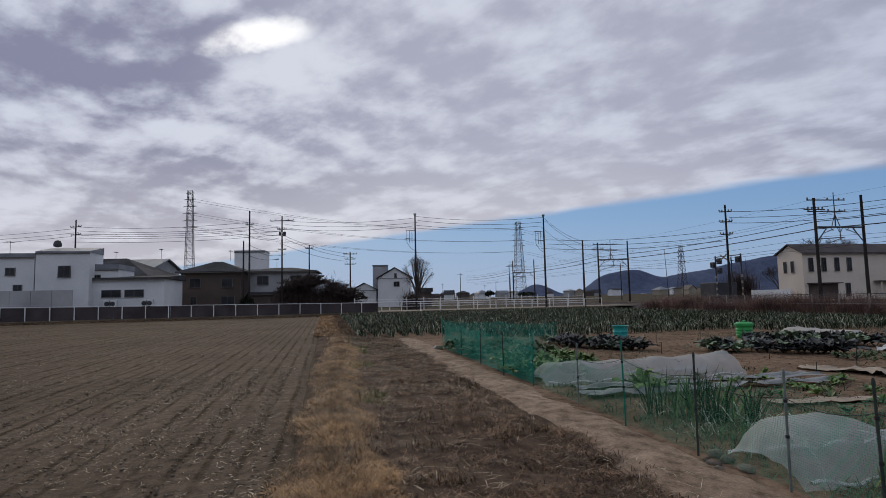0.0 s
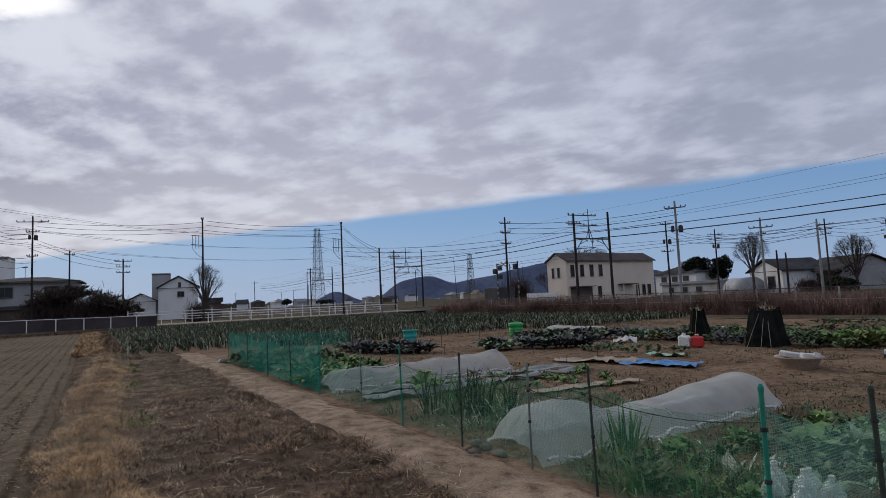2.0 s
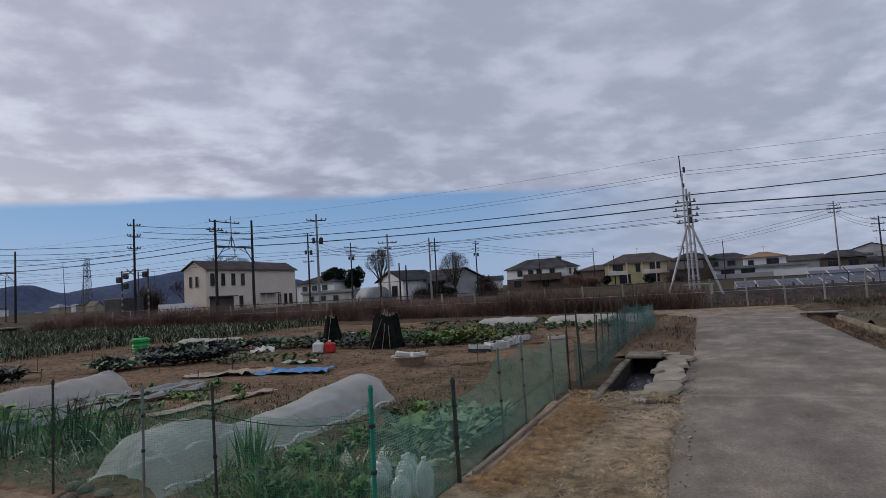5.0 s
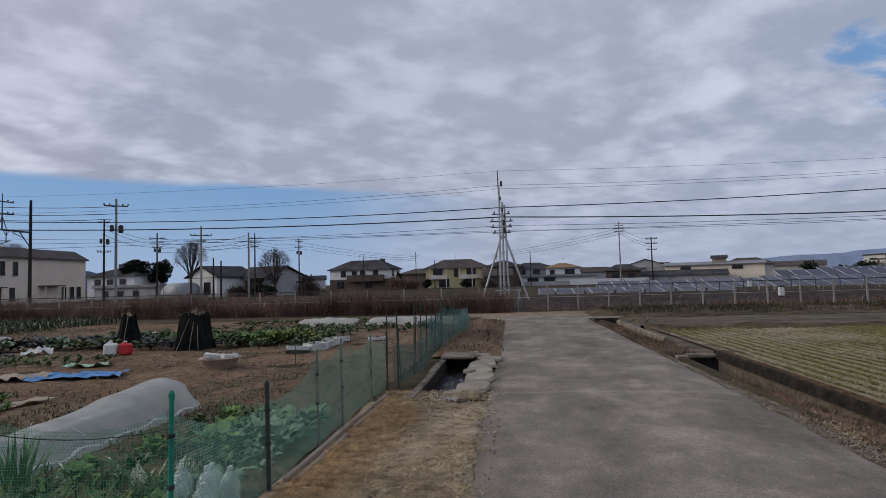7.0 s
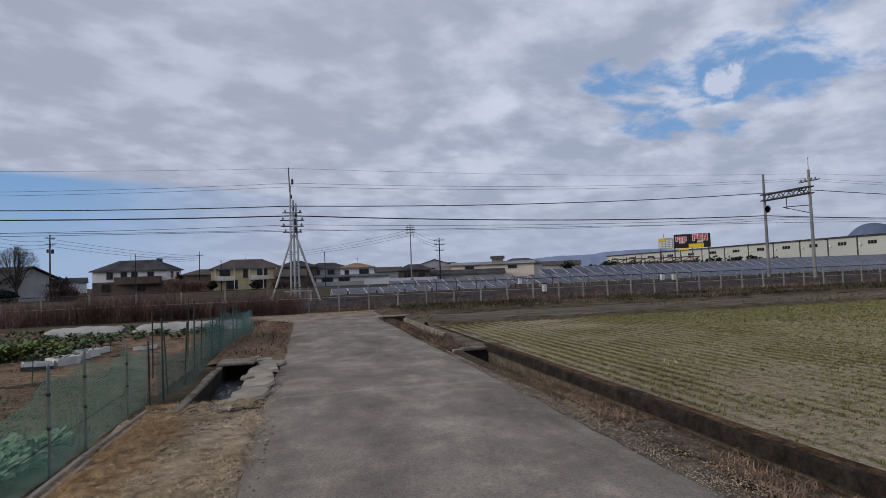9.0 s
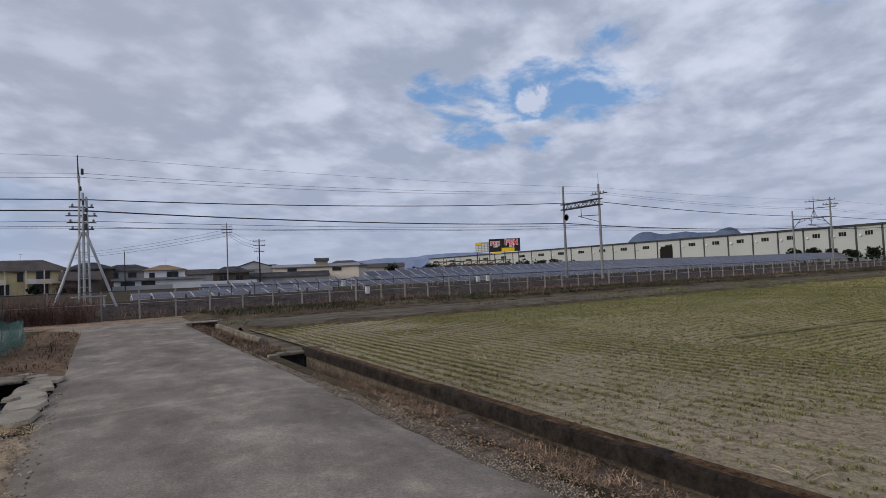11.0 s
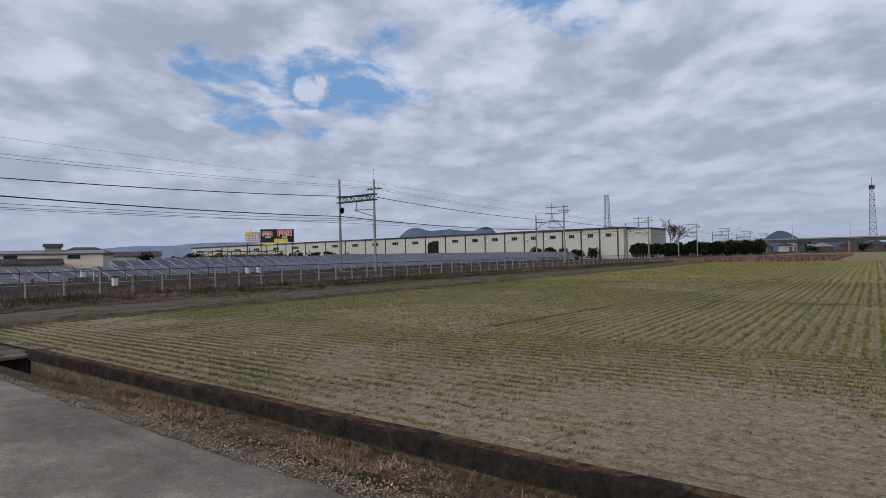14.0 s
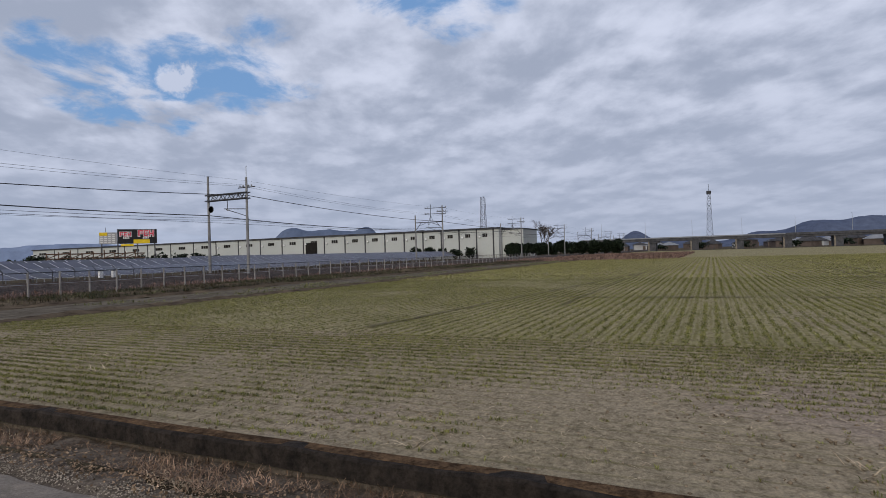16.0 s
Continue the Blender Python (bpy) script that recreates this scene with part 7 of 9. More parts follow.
ridge("backdrop", 1480, -160, 900, -82, 300, [(-60, 60, 32), (40, 55, 48), (130, 60, 44), (220, 70, 48), (-330, 40, 40), (-220, 90, 22)], "hill", "wooded hills on the horizon, tinted blue for haze")
ridge("backdrop", 2050, 1500, 1100, -50, 300, [(-185, 85, 97), (-60, 120, 80), (60, 120, 84), (180, 70, 93), (-480, 180, 30)], "midhill", "hill behind the warehouse, tinted blue for haze")
ridge("backdrop", 1420, 2720, 1900, -28, 300, [(-500, 180, 32), (-250, 220, 58), (60, 260, 66), (380, 260, 72), (700, 250, 55)], "farhill", "far mountains on the horizon, paled for haze")


def thicket(x, y, h, w, seed, label, n=1500, mat=None):
    """Dense leafless bush: fine bent stems from a broad base."""
    r = np.random.default_rng(seed)
    b = np.stack([x + r.normal(0, w * 0.2, n), y + r.normal(0, w * 0.2, n), np.zeros(n)], 1)
    q = b.copy()
    q[:, 2] = np.abs(r.normal(h * 0.35, h * 0.2, n))
    q[:, :2] += r.normal(0, w * 0.12, (n, 2))
    V, T = merged(blades(b, (h * 0.4, h * 0.95), (0.03, 0.07), (0.05, 0.8), r, 0.4), blades(q, (h * 0.15, h * 0.45), (0.025, 0.05), (0.1, 1.3), r, 0.5))
    return tagged(fast_mesh("leafless_bush", V, T, mat or L_TWIG), label, "bush", "leafless bushes")


L_TWIG = leafmat("dark_twig", (0.045, 0.033, 0.032), (0.115, 0.083, 0.075))
for i, (x, y, h, w) in enumerate(((-77, -5.0, 3.6, 3.5), (-77, -2.6, 4.6, 4.2), (-77, 0.2, 4.8, 4.2), (-77, 2.4, 3.8, 3.2), (-76, 11, 3.0, 2.5))):
    thicket(x, y, h, w, 50 + i, "dark dense leafless plum bush by the road", 900)
for i, (x, y, h, w) in enumerate(((-33, 91, 2.8, 4), (-43, 93, 2.6, 4), (-46, 92.5, 2.2, 3), (-27.5, 138, 3.6, 5), (-100, 80, 6.5, 5), (-24, 139, 3.0, 4), (-5.5, 139, 2.2, 4))):
    thicket(x, y, h, w, 70 + i, "brown leafless garden bush by a house", 1200, L_REED if i in (3, 5) else None)


# ---- vegetable garden ----
def net_sheet(name, pts, tops, material, parent, bottom=0.03, seed=0, bulge=0.05, label="", dip=0.10):
    """Hanging net between posts: sags between them, bellies out, trails on the soil. pts: ground points, tops: heights."""
    r = random.Random(seed)
    V, F, UV = [], [], []
    nz = 8
    cols = []
    u = 0.0
    for (a, b), (h0, h1) in zip(zip(pts, pts[1:]), zip(tops, tops[1:])):
        ln = math.hypot(b[0] - a[0], b[1] - a[1])
        n = max(4, int(ln / 0.16))
        nx, ny = -(b[1] - a[1]) / ln, (b[0] - a[0]) / ln
        s = r.uniform(0.5, 1.0)
        for i in range(n + (1 if b == pts[-1] else 0)):
            k = i / n
            sag = 4 * k * (1 - k)
            cols.append((a[0] + (b[0] - a[0]) * k, a[1] + (b[1] - a[1]) * k, h0 + (h1 - h0) * k - dip * s * sag ** 0.8 * min(1.0, ln / 1.2), nx, ny, sag, u + ln * k))
        u += ln
    for x, y, h, nx, ny, sag, uu in cols:
        for j in range(nz):
            k = j / (nz - 1)
            o = bulge * sag * math.sin(k * math.pi) * math.sin(uu * 1.3 + seed) + 0.02 * math.sin(uu * 7 + k * 3) * (1 - 0.5 * k)
            V.append((x + nx * o, y + ny * o, bottom + (h - bottom) * k))
            UV.append((uu, (h - bottom) * k))
    for i in range(len(cols) - 1):
        for j in range(nz - 1):
            F.append((i * nz + j, (i + 1) * nz + j, (i + 1) * nz + j + 1, i * nz + j + 1))
    ob = mesh_ob(name, V, F, material, parent, smooth=True, label=label)
    uv = ob.data.uv_layers.new(name="UVMap")
    for lp in ob.data.loops:
        uv.data[lp.index].uv = UV[lp.vertex_index]
    return ob


def net_post(parent, x, y, h, r, material, lean=(0, 0), tie=True):
    bm = tube(bmesh.new(), (x, y, -0.15), (x + lean[0], y + lean[1], h), r, r * 0.95, 10)
    o = part("post", bm, material, parent)
    part("post_cap", lathe([(r * 1.15, 0), (r * 1.2, 0.03), (r * 0.6, 0.05)], 10, pose(x + lean[0], y + lean[1], h - 0.02)), material, o)
    if tie:
        for k in (0.45, 0.75):
            part("tie", lathe([(r * 1.3, 0), (r * 1.45, 0.012), (r * 1.3, 0.025)], 8, pose(x + lean[0] * k, y + lean[1] * k, h * k)), "cord", o)
    return o


NL = [(-18.05, 3.3, 0.93), (-15.6, 3.3, 0.88), (-13.6, 3.3, 0.9), (-11.8, 3.3, 0.86), (-10.15, 3.32, 0.95), (-8.23, 3.3, 0.86), (-6.86, 3.28, 1.0), (-5.48, 3.28, 0.97), (-4.38, 3.32, 0.93), (-3.54, 3.28, 0.97), (-2.13, 3.22, 0.98)]
NR = [(-2.13, 3.22, 0.98), (-2.03, 4.36, 0.85), (-2.06, 5.6, 0.95), (-2.06, 6.42, 0.98), (-2.05, 7.75, 0.9), (-2.04, 8.7, 0.84)]
nf = thing("garden_net_fence", "green garden net hung on thin poles", "net fence", "net fences")
for i, (x, y, h) in enumerate(NL):
    big = i == len(NL) - 1
    net_post(nf, x, y, h, 0.015 if big else 0.011, "postgreen" if i in (0, 4, 6, 10) else ("postgrey" if i in (5, 8) else "postdark"), (0.01 * ((i * 7) % 3 - 1), 0.01 * ((i * 5) % 3 - 1)))
net_sheet("net", [(x, y + 0.02) for x, y, h in NL[:5]], [h - 0.03 for *_, h in NL[:5]], "net", nf, seed=1, label="dense teal net")
net_sheet("net", [(x, y + 0.06) for x, y, h in NL[:5]], [h - 0.1 for *_, h in NL[:5]], "net", nf, seed=7, bulge=0.1, label="dense teal net")
net_sheet("net", [(x, y + 0.02) for x, y, h in NL[4:]], [h - (0.18 if 0 < i < 4 else 0.08) for i, (*_, h) in enumerate(NL[4:])], "netlight", nf, seed=2, dip=0.16)
net_sheet("net", [(-18.0, 3.32), (-18.3, 5.2), (-18.4, 7.2)], [0.9, 0.8, 0.72], "net", nf, seed=3)
nf2 = thing("garden_net_fence", "faded green net on pipes beside the verge", "net fence", "net fences")
for i, (x, y, h) in enumerate(NR[1:]):
    net_post(nf2, x, y, h, 0.018 if i == 0 else 0.0125, "postdark" if i in (0, 4) else "postgrey", (0.0, 0.03 * ((i * 3) % 3 - 1)))
net_sheet("net", [(x - 0.02, y) for x, y, h in NR], [0.90, 0.72, 0.90, 0.95, 0.86, 0.80], "netgrey", nf2, seed=4, dip=0.2)
for a, b in zip(NL[4:], NL[5:]):
    za, zb = a[2] * 0.80, b[2] * 0.80
    q = [(a[0] + (b[0] - a[0]) * k / 8, a[1] - 0.02, za + (zb - za) * k / 8 - 0.07 * 4 * (k / 8) * (1 - k / 8)) for k in range(9)]
    part("cord", polytube(q, 0.0032, 4), "cord", nf)
part("cord", tubes([((-2.06, 4.36, 0.3), (-2.07, 8.7, 0.35), 0.004)], 4), "cord", nf2)
# low board edging
for (a, b, z) in (((-1.98, 4.55), (-1.97, 6.1), 0.05), ((-1.97, 6.05), (-1.9, 7.95), 0.05), ((-1.90, 4.6), (-1.88, 6.0), 0.035), ((-1.89, 6.3), (-1.84, 7.4), 0.035)):
    ln = math.hypot(b[0] - a[0], b[1] - a[1])
    an = math.degrees(math.atan2(b[1] - a[1], b[0] - a[0]))
    tagged(part("board", boxed(0, ln, -0.022, 0.022, -0.02, 0.04, m=pose(a[0], a[1], z - 0.02, 0, 0, an), bevel=0.006), "wood"), "weathered plank lying along the net", "board", "edging boards")
# far poles and bundled net behind the ditch
nf3 = thing("bundled_net", "bundle of thin dark poles with grey-green net", "net fence", "net fences")
rp_ = random.Random(3)
for i in range(16):
    y = 8.9 + 0.72 * i
    net_post(nf3, -1.85 - 0.25 * rp_.random() - (0.5 if i % 4 == 3 else 0), y, rp_.uniform(0.85, 1.35), 0.013, "postdark", (rp_.uniform(-0.06, 0.06), rp_.uniform(-0.08, 0.08)), False)
net_sheet("net", [(-1.95, 8.75), (-1.75, 10.2), (-1.85, 12.4), (-1.9, 15.0)], [0.72, 0.62, 0.75, 0.8], "netdull", nf3, seed=5)
net_sheet("net", [(-2.0, 13.0), (-1.7, 15.5), (-1.45, 17.5), (-1.9, 20.0)], [0.8, 0.95, 0.85, 0.5], "netdull", nf3, seed=6, bulge=0.2)
net_sheet("net", [(-2.3, 13.2), (-2.0, 16.0), (-1.6, 18.0), (-2.2, 20.5)], [0.7, 0.9, 0.8, 0.5], "netdull", nf3, seed=8, bulge=0.25)


def row_cover(x, y0, y1, half, h, material, label, seed, nh=5, axis="y", crown=None):
    """Mesh tunnel over hoops: arched sheet that dips between hoops and flares on the ground."""
    p = thing("row_cover", label, "row cover", "row covers")
    r = random.Random(seed)
    V, F = [], []
    n, m = int((y1 - y0) / 0.12), 17
    tops = []
    for i in range(n + 1):
        k = i / n
        y = y0 + (y1 - y0) * k
        end = min(1.0, (k * n + 0.25) / 2.2, (n - k * n + 0.6) / 1.6)
        hh = h * math.sqrt(max(0.02, min(1, end))) * (1 - 0.09 * abs(math.sin(k * math.pi * nh)) + 0.04 * math.sin(k * 9 + seed))
        if crown:
            hh *= float(np.interp(k, *crown))
        tops.append(hh)
        for j in range(m):
            a = math.pi * j / (m - 1)
            c, s = math.cos(a), math.sin(a)
            flare = 1 + 0.22 * (1 - s) ** 6
            w = half * (0.9 + 0.1 * end)
            off = 0.015 * math.sin(y * 21 + j) * (1 - s)
            crease = 0.016 * float(fbm(y, j * 0.12 + seed, 6.0, 26)) * s + 0.010 * math.sin(j * 1.9 + y * 14 + seed) * s * (1 - s)
            V.append((x + c * w * flare + off + crease, y + 0.02 * math.sin(j * 2.1 + y * 5), 0.015 + (hh + crease) * s ** 0.8))
    for i in range(n):
        for j in range(m - 1):
            F.append((i * m + j, i * m + j + 1, (i + 1) * m + j + 1, (i + 1) * m + j))
    if axis == "x":
        V = [(v[1], v[0], v[2]) for v in V]
    mesh_ob("sheet", V, F, material, p, smooth=True)
    for s_ in (-1, 1):
        q = []
        for i in range(int((y1 - y0) / 0.09)):
            y = y0 + 0.06 + 0.09 * i
            c = (x + s_ * half * (1.12 + 0.05 * math.sin(y * 6.3 + seed) + 0.04 * math.sin(y * 15 + s_)), y, 0.055 + 0.02 * math.sin(y * 11))
            q.append((c[1], c[0], c[2]) if axis == "x" else c)
        part("hem", polytube(q, 0.017), "styro", p)
    for i in range(nh + 1):
        y = y0 + 0.25 + (y1 - y0 - 0.45) * i / nh
        segs = []
        top = min(tops[max(0, min(n, int(round((y - y0) / (y1 - y0) * n)) + d))] for d in (-1, 0, 1))
        for j in range(10):
            a, b = math.pi * j / 10, math.pi * (j + 1) / 10
            q = [(x + math.cos(t) * half * 0.955, y, 0.01 + top * 0.95 * math.sin(t) ** 0.8) for t in (a, b)]
            if axis == "x":
                q = [(v[1], v[0], v[2]) for v in q]
            segs.append((q[0], q[1], 0.004))
        part("hoop", tubes(segs, 5), "whiteplastic", p)
    return p


row_cover(-10.45, 3.5, 7.5, 0.42, 0.38, "fleece", "low tunnel of white mesh over hoops", 1, 5, crown=((0, 0.5, 0.85, 0.93, 1), (0.95, 1.0, 0.94, 1.14, 1.2)))
row_cover(-4.82, 3.42, 7.45, 0.44, 0.42, "fleece", "low tunnel of white mesh with bunched ends", 2, 4, crown=((0, 0.10, 0.18, 0.24, 0.32, 0.47, 0.68, 0.86, 0.95, 1), (1.05, 1.18, 1.2, 0.98, 0.72, 0.62, 0.70, 0.98, 1.1, 0.95)))
row_cover(22.0, -8.5, -6.05, 0.42, 0.31, "fleecewhite", "far white fleece tunnel", 3, 4, "x")
row_cover(22.1, -5.75, -1.9, 0.42, 0.31, "fleecewhite", "far white fleece tunnel", 4, 6, "x")
row_cover(15.4, -17.8, -14.85, 0.34, 0.33, "fleecewhite", "crumpled low white fleece over a bed", 5, 5, "x")


def crumple(name, cx, cy, w, d, rz, material, label, category, h=0.06, seed=0, z=0.03):
    """A sheet thrown on the soil: folds and a ragged rim."""
    r = np.random.default_rng(seed)
    nx, ny = 22, 14
    X, Y = np.meshgrid(np.linspace(-w / 2, w / 2, nx), np.linspace(-d / 2, d / 2, ny))
    Z = z + h * np.abs(fbm(X, Y, 9, seed)) + 0.3 * h * fbm(X, Y, 23, seed + 1)
    Xw = X + 0.12 * w * fbm(X, Y, 4, seed + 2) * (np.abs(Y) / d)
    Yw = Y + 0.25 * d * fbm(X, Y, 3, seed + 3)
    V = np.stack([Xw, Yw, np.maximum(Z, 0.02)], -1).reshape(-1, 3)
    i = (np.arange(ny - 1)[:, None] * nx + np.arange(nx - 1)[None]).ravel()
    ob = fast_mesh(name, V, np.stack([i, i + 1, i + nx + 1, i + nx], 1), material, smooth=True)
    ob.matrix_basis = pose(cx, cy, 0, 0, 0, rz)
    return tagged(ob, label, category)


crumple("blue_tarp", -8.25, 9.95, 1.55, 0.75, 25, "bluetarp", "crumpled blue plastic sheet on the soil", "tarp", 0.07, 1)
crumple("tan_tarp", -9.6, 9.55, 1.9, 0.6, 25, "tansheet", "crumpled tan sheet beside the blue one", "tarp", 0.07, 2)
crumple("green_sheet", -9.0, 11.2, 0.85, 0.4, 10, "palegreen", "small pale green sheet on the soil", "sheet", 0.09, 3)
crumple("white_sheet", -12.3, 13.6, 0.7, 0.5, 40, "styro", "crumpled white sheet among vegetables", "sheet", 0.16, 5)
crumple("white_sheet", -17.95, 3.15, 0.4, 0.25, 0, "styro", "small white bag at the foot of the net", "bag", 0.16, 7)
crumple("white_sheet", -11.9, 17.6, 0.8, 0.6, 0, "styro", "white bag among leaves", "bag", 0.3, 8)
crumple("tan_sheet", -7.3, 6.9, 2.2, 0.35, 80, "tansheet", "pale strip of trodden straw between beds", "sheet", 0.03, 9)
for x, y0, y1, s in ((-9.35, 3.8, 8.4, 1), (-8.75, 3.7, 8.3, 2)):
    crumple("mulch_film", x, (y0 + y1) / 2, y1 - y0, 0.42, 90, "mulch", "grey plastic mulch film over a low bed", "mulch film", 0.09, 20 + s, 0.05)
def stone(x, y, w, d, h, rz, seed):
    r = random.Random(seed)
    bm = bmesh.new()
    bmesh.ops.create_icosphere(bm, subdivisions=2, radius=0.5)
    for v in bm.verts:
        k = 1 + 0.22 * math.sin(v.co.x * 7 + seed) * math.cos(v.co.y * 6 + seed * 2) + r.uniform(-0.05, 0.05)
        v.co = Vector((v.co.x * w * k, v.co.y * d * k, v.co.z * h * k))
    bmesh.ops.transform(bm, matrix=pose(x, y, h * 0.36, 0, 0, rz), verts=bm.verts)
    return part("stone", bm, "curb")


for i, (x, y, w, d, h, rz) in enumerate(((-5.38, 3.40, 0.17, 0.12, 0.10, 10), (-5.14, 3.20, 0.13, 0.10, 0.07, 60), (-4.92, 3.36, 0.15, 0.11, 0.08, 30), (-5.55, 3.52, 0.12, 0.09, 0.07, 0), (-5.2, 3.38, 0.14, 0.12, 0.09, 80), (-5.02, 3.16, 0.09, 0.08, 0.05, 15), (-5.3, 3.24, 0.08, 0.07, 0.05, 40))):
    tagged(stone(x, y, w, d, h, rz, i), "pale rounded stone holding the mesh down", "stone", "stones at the tunnel")


def bucket(x, y, r, h, material, label, ribs=3, lid=False):
    p = thing("barrel" if lid else "bucket", label, "barrel" if lid else "bucket")
    prof = [(r * 0.82, 0)]
    for i in range(ribs):
        z = h * (0.2 + 0.6 * i / ribs)
        rr = r * (0.84 + 0.14 * z / h)
        prof += [(rr, z), (rr * 1.05, z + 0.02), (rr * 1.05, z + 0.045), (rr, z + 0.06)]
    prof += [(r * 0.98, h * 0.94), (r * 1.06, h * 0.95), (r * 1.06, h)]
    part("body", lathe(prof if lid else prof + [(r * 0.96, h), (r * 0.8, 0.05)], 24, pose(x, y, 0)), material, p, smooth=True)
    if lid:
        part("lid", lathe([(r * 1.08, h), (r * 1.08, h + 0.05), (r * 0.8, h + 0.09), (r * 0.1, h + 0.1)], 24, pose(x, y, 0)), material, p)
        part("knob", lathe([(0.05, h + 0.1), (0.06, h + 0.14), (0.03, h + 0.15)], 10, pose(x, y, 0)), material, p)
    else:
        part("handle", tubes([((x + r * math.cos(a) * 1.05, y, h * 0.9 - 0.28 * r * math.sin(a)), (x + r * math.cos(b) * 1.05, y - 0.02, h * 0.9 - 0.28 * r * math.sin(b)), 0.006) for a, b in ((math.pi * i / 8, math.pi * (i + 1) / 8) for i in range(8))], 5), "steel", p)
    return p


bucket(-18.75, 9.7, 0.27, 0.5, "teal", "teal plastic bucket standing in the plot", 2)
bucket(-17.35, 13.45, 0.27, 0.46, "green", "bright green plastic barrel with a lid", 3, True)


def jug(x, y, h, w, material, label, name="jerry_can"):
    p = thing(name, label, "container", "plastic containers")
    part("body", boxed(-w / 2, w / 2, -w * 0.35, w * 0.35, 0.0, h * 0.82, m=pose(x, y, 0, 0, 0, 15), bevel=0.04), material, p)
    part("neck", lathe([(0.05, h * 0.8), (0.035, h * 0.9), (0.03, h * 0.92)], 10, pose(x, y, 0)), material, p)
    part("cap", lathe([(0.038, h * 0.92), (0.038, h), (0.03, h + 0.005)], 10, pose(x, y, 0)), "whiteplastic", p)
    part("grip", tubes([((x - w * 0.3, y, h * 0.8), (x - w * 0.2, y, h * 0.94), 0.018), ((x - w * 0.2, y, h * 0.94), (x + 0.02, y, h * 0.9), 0.018)], 6), material, p)


jug(-10.1, 13.4, 0.36, 0.3, "whiteplastic", "white plastic jerry can on the soil")
jug(-9.78, 13.5, 0.34, 0.3, "red", "red plastic jerry can on the soil")
bm_, bt_, bpz = nodes("clear_bottle_plastic")
bpz.inputs["Base Color"].default_value = (0.75, 0.82, 0.84, 1)
bpz.inputs["Roughness"].default_value = 0.12
bpz.inputs["Alpha"].default_value = 0.32
for i, (x, y, h, tilt) in enumerate(((-2.52, 3.92, 0.29, 4), (-2.36, 4.05, 0.31, -3), (-2.22, 4.1, 0.30, 2), (-2.42, 4.22, 0.28, 0), (-2.3, 3.86, 0.27, 6), (-2.6, 4.12, 0.3, -4))):
    p = thing("water_bottle", "large clear plastic bottle standing behind the net", "bottle", "water bottles", at=pose(x, y, 0, tilt, tilt, 0))
    part("body", lathe([(0.068, 0), (0.078, 0.02), (0.075, h * 0.25), (0.079, h * 0.3), (0.075, h * 0.36), (0.079, h * 0.55), (0.068, h * 0.7), (0.045, h * 0.82), (0.019, h * 0.89), (0.018, h * 0.95)], 16), bm_, p, smooth=True)
    part("cap", lathe([(0.02, h * 0.93), (0.02, h), (0.016, h + 0.004)], 10), "whiteplastic", p)

# dark sheet-wrapped stacks with leaning sticks
def wrapped_stack(x, y, r0, r1, h, seed, n_sticks):
    p = thing("wrapped_stack", "stack wrapped in black mesh with leaning sticks", "stack", "wrapped stacks")
    rr = random.Random(seed)
    n, m = 26, 9
    bm = bmesh.new()
    rings = []
    for j in range(m):
        k = j / (m - 1)
        ring = []
        for i in range(n):
            a = 2 * math.pi * i / n
            fold = 1 + 0.10 * math.sin(a * 5 + seed + k) + 0.06 * math.sin(a * 11 + k * 2) + rr.uniform(-0.03, 0.03)
            rad = (r0 + (r1 - r0) * k ** 0.8) * fold
            ring.append(bm.verts.new((x + rad * math.cos(a), y + rad * math.sin(a), h * k + (0.05 * math.sin(a * 3) if j == m - 1 else 0))))
        rings.append(ring)
    for a, b in zip(rings, rings[1:]):
        for i in range(n):
            bm.faces.new((a[i], a[(i + 1) % n], b[(i + 1) % n], b[i]))
    bm.faces.new(rings[-1])
    part("wrap", bm, "blacktarp", p)
    for i in range(n_sticks):
        a = rr.uniform(-2.6, -0.5)
        part("stick", tube(bmesh.new(), (x + (r0 + 0.12) * math.cos(a), y + (r0 + 0.12) * math.sin(a), 0), (x + r1 * 0.5 * math.cos(a + 1), y + r1 * 0.6 * math.sin(a), h + 0.18), 0.007, n=6), "wood", p)
    V, T = blades([(x + rr.uniform(-r1, r1), y + rr.uniform(-r1, r1), h - 0.03) for _ in range(60)], (0.05, 0.2), (0.008, 0.02), (0.3, 1.5), np.random.default_rng(seed))
    fast_mesh("straw_top", V, T, L_PSTRAW, p)


wrapped_stack(-10.9, 15.2, 0.36, 0.16, 0.90, 3, 1)
wrapped_stack(-8.62, 14.65, 0.50, 0.33, 0.93, 5, 3)

bs = thing("basin", "round faded basin holding white scraps", "basin")
part("bowl", lathe([(0.24, 0), (0.27, 0.02), (0.36, 0.2), (0.4, 0.21), (0.4, 0.23), (0.34, 0.21), (0.25, 0.05)], 26, pose(-5.95, 11.0, 0)), "basin", bs, smooth=True)
for i, (dx_, dy_, rz) in enumerate(((-0.18, 0.1, 20), (0.1, 0.0, 70), (0.2, 0.12, 120), (-0.3, 0.18, 10))):
    part("scrap", boxed(-0.14, 0.14, -0.05, 0.05, 0.2, 0.29, m=pose(-5.95 + dx_, 11.0 + dy_, 0, 12, 8, rz), bevel=0.01), "styro", bs)
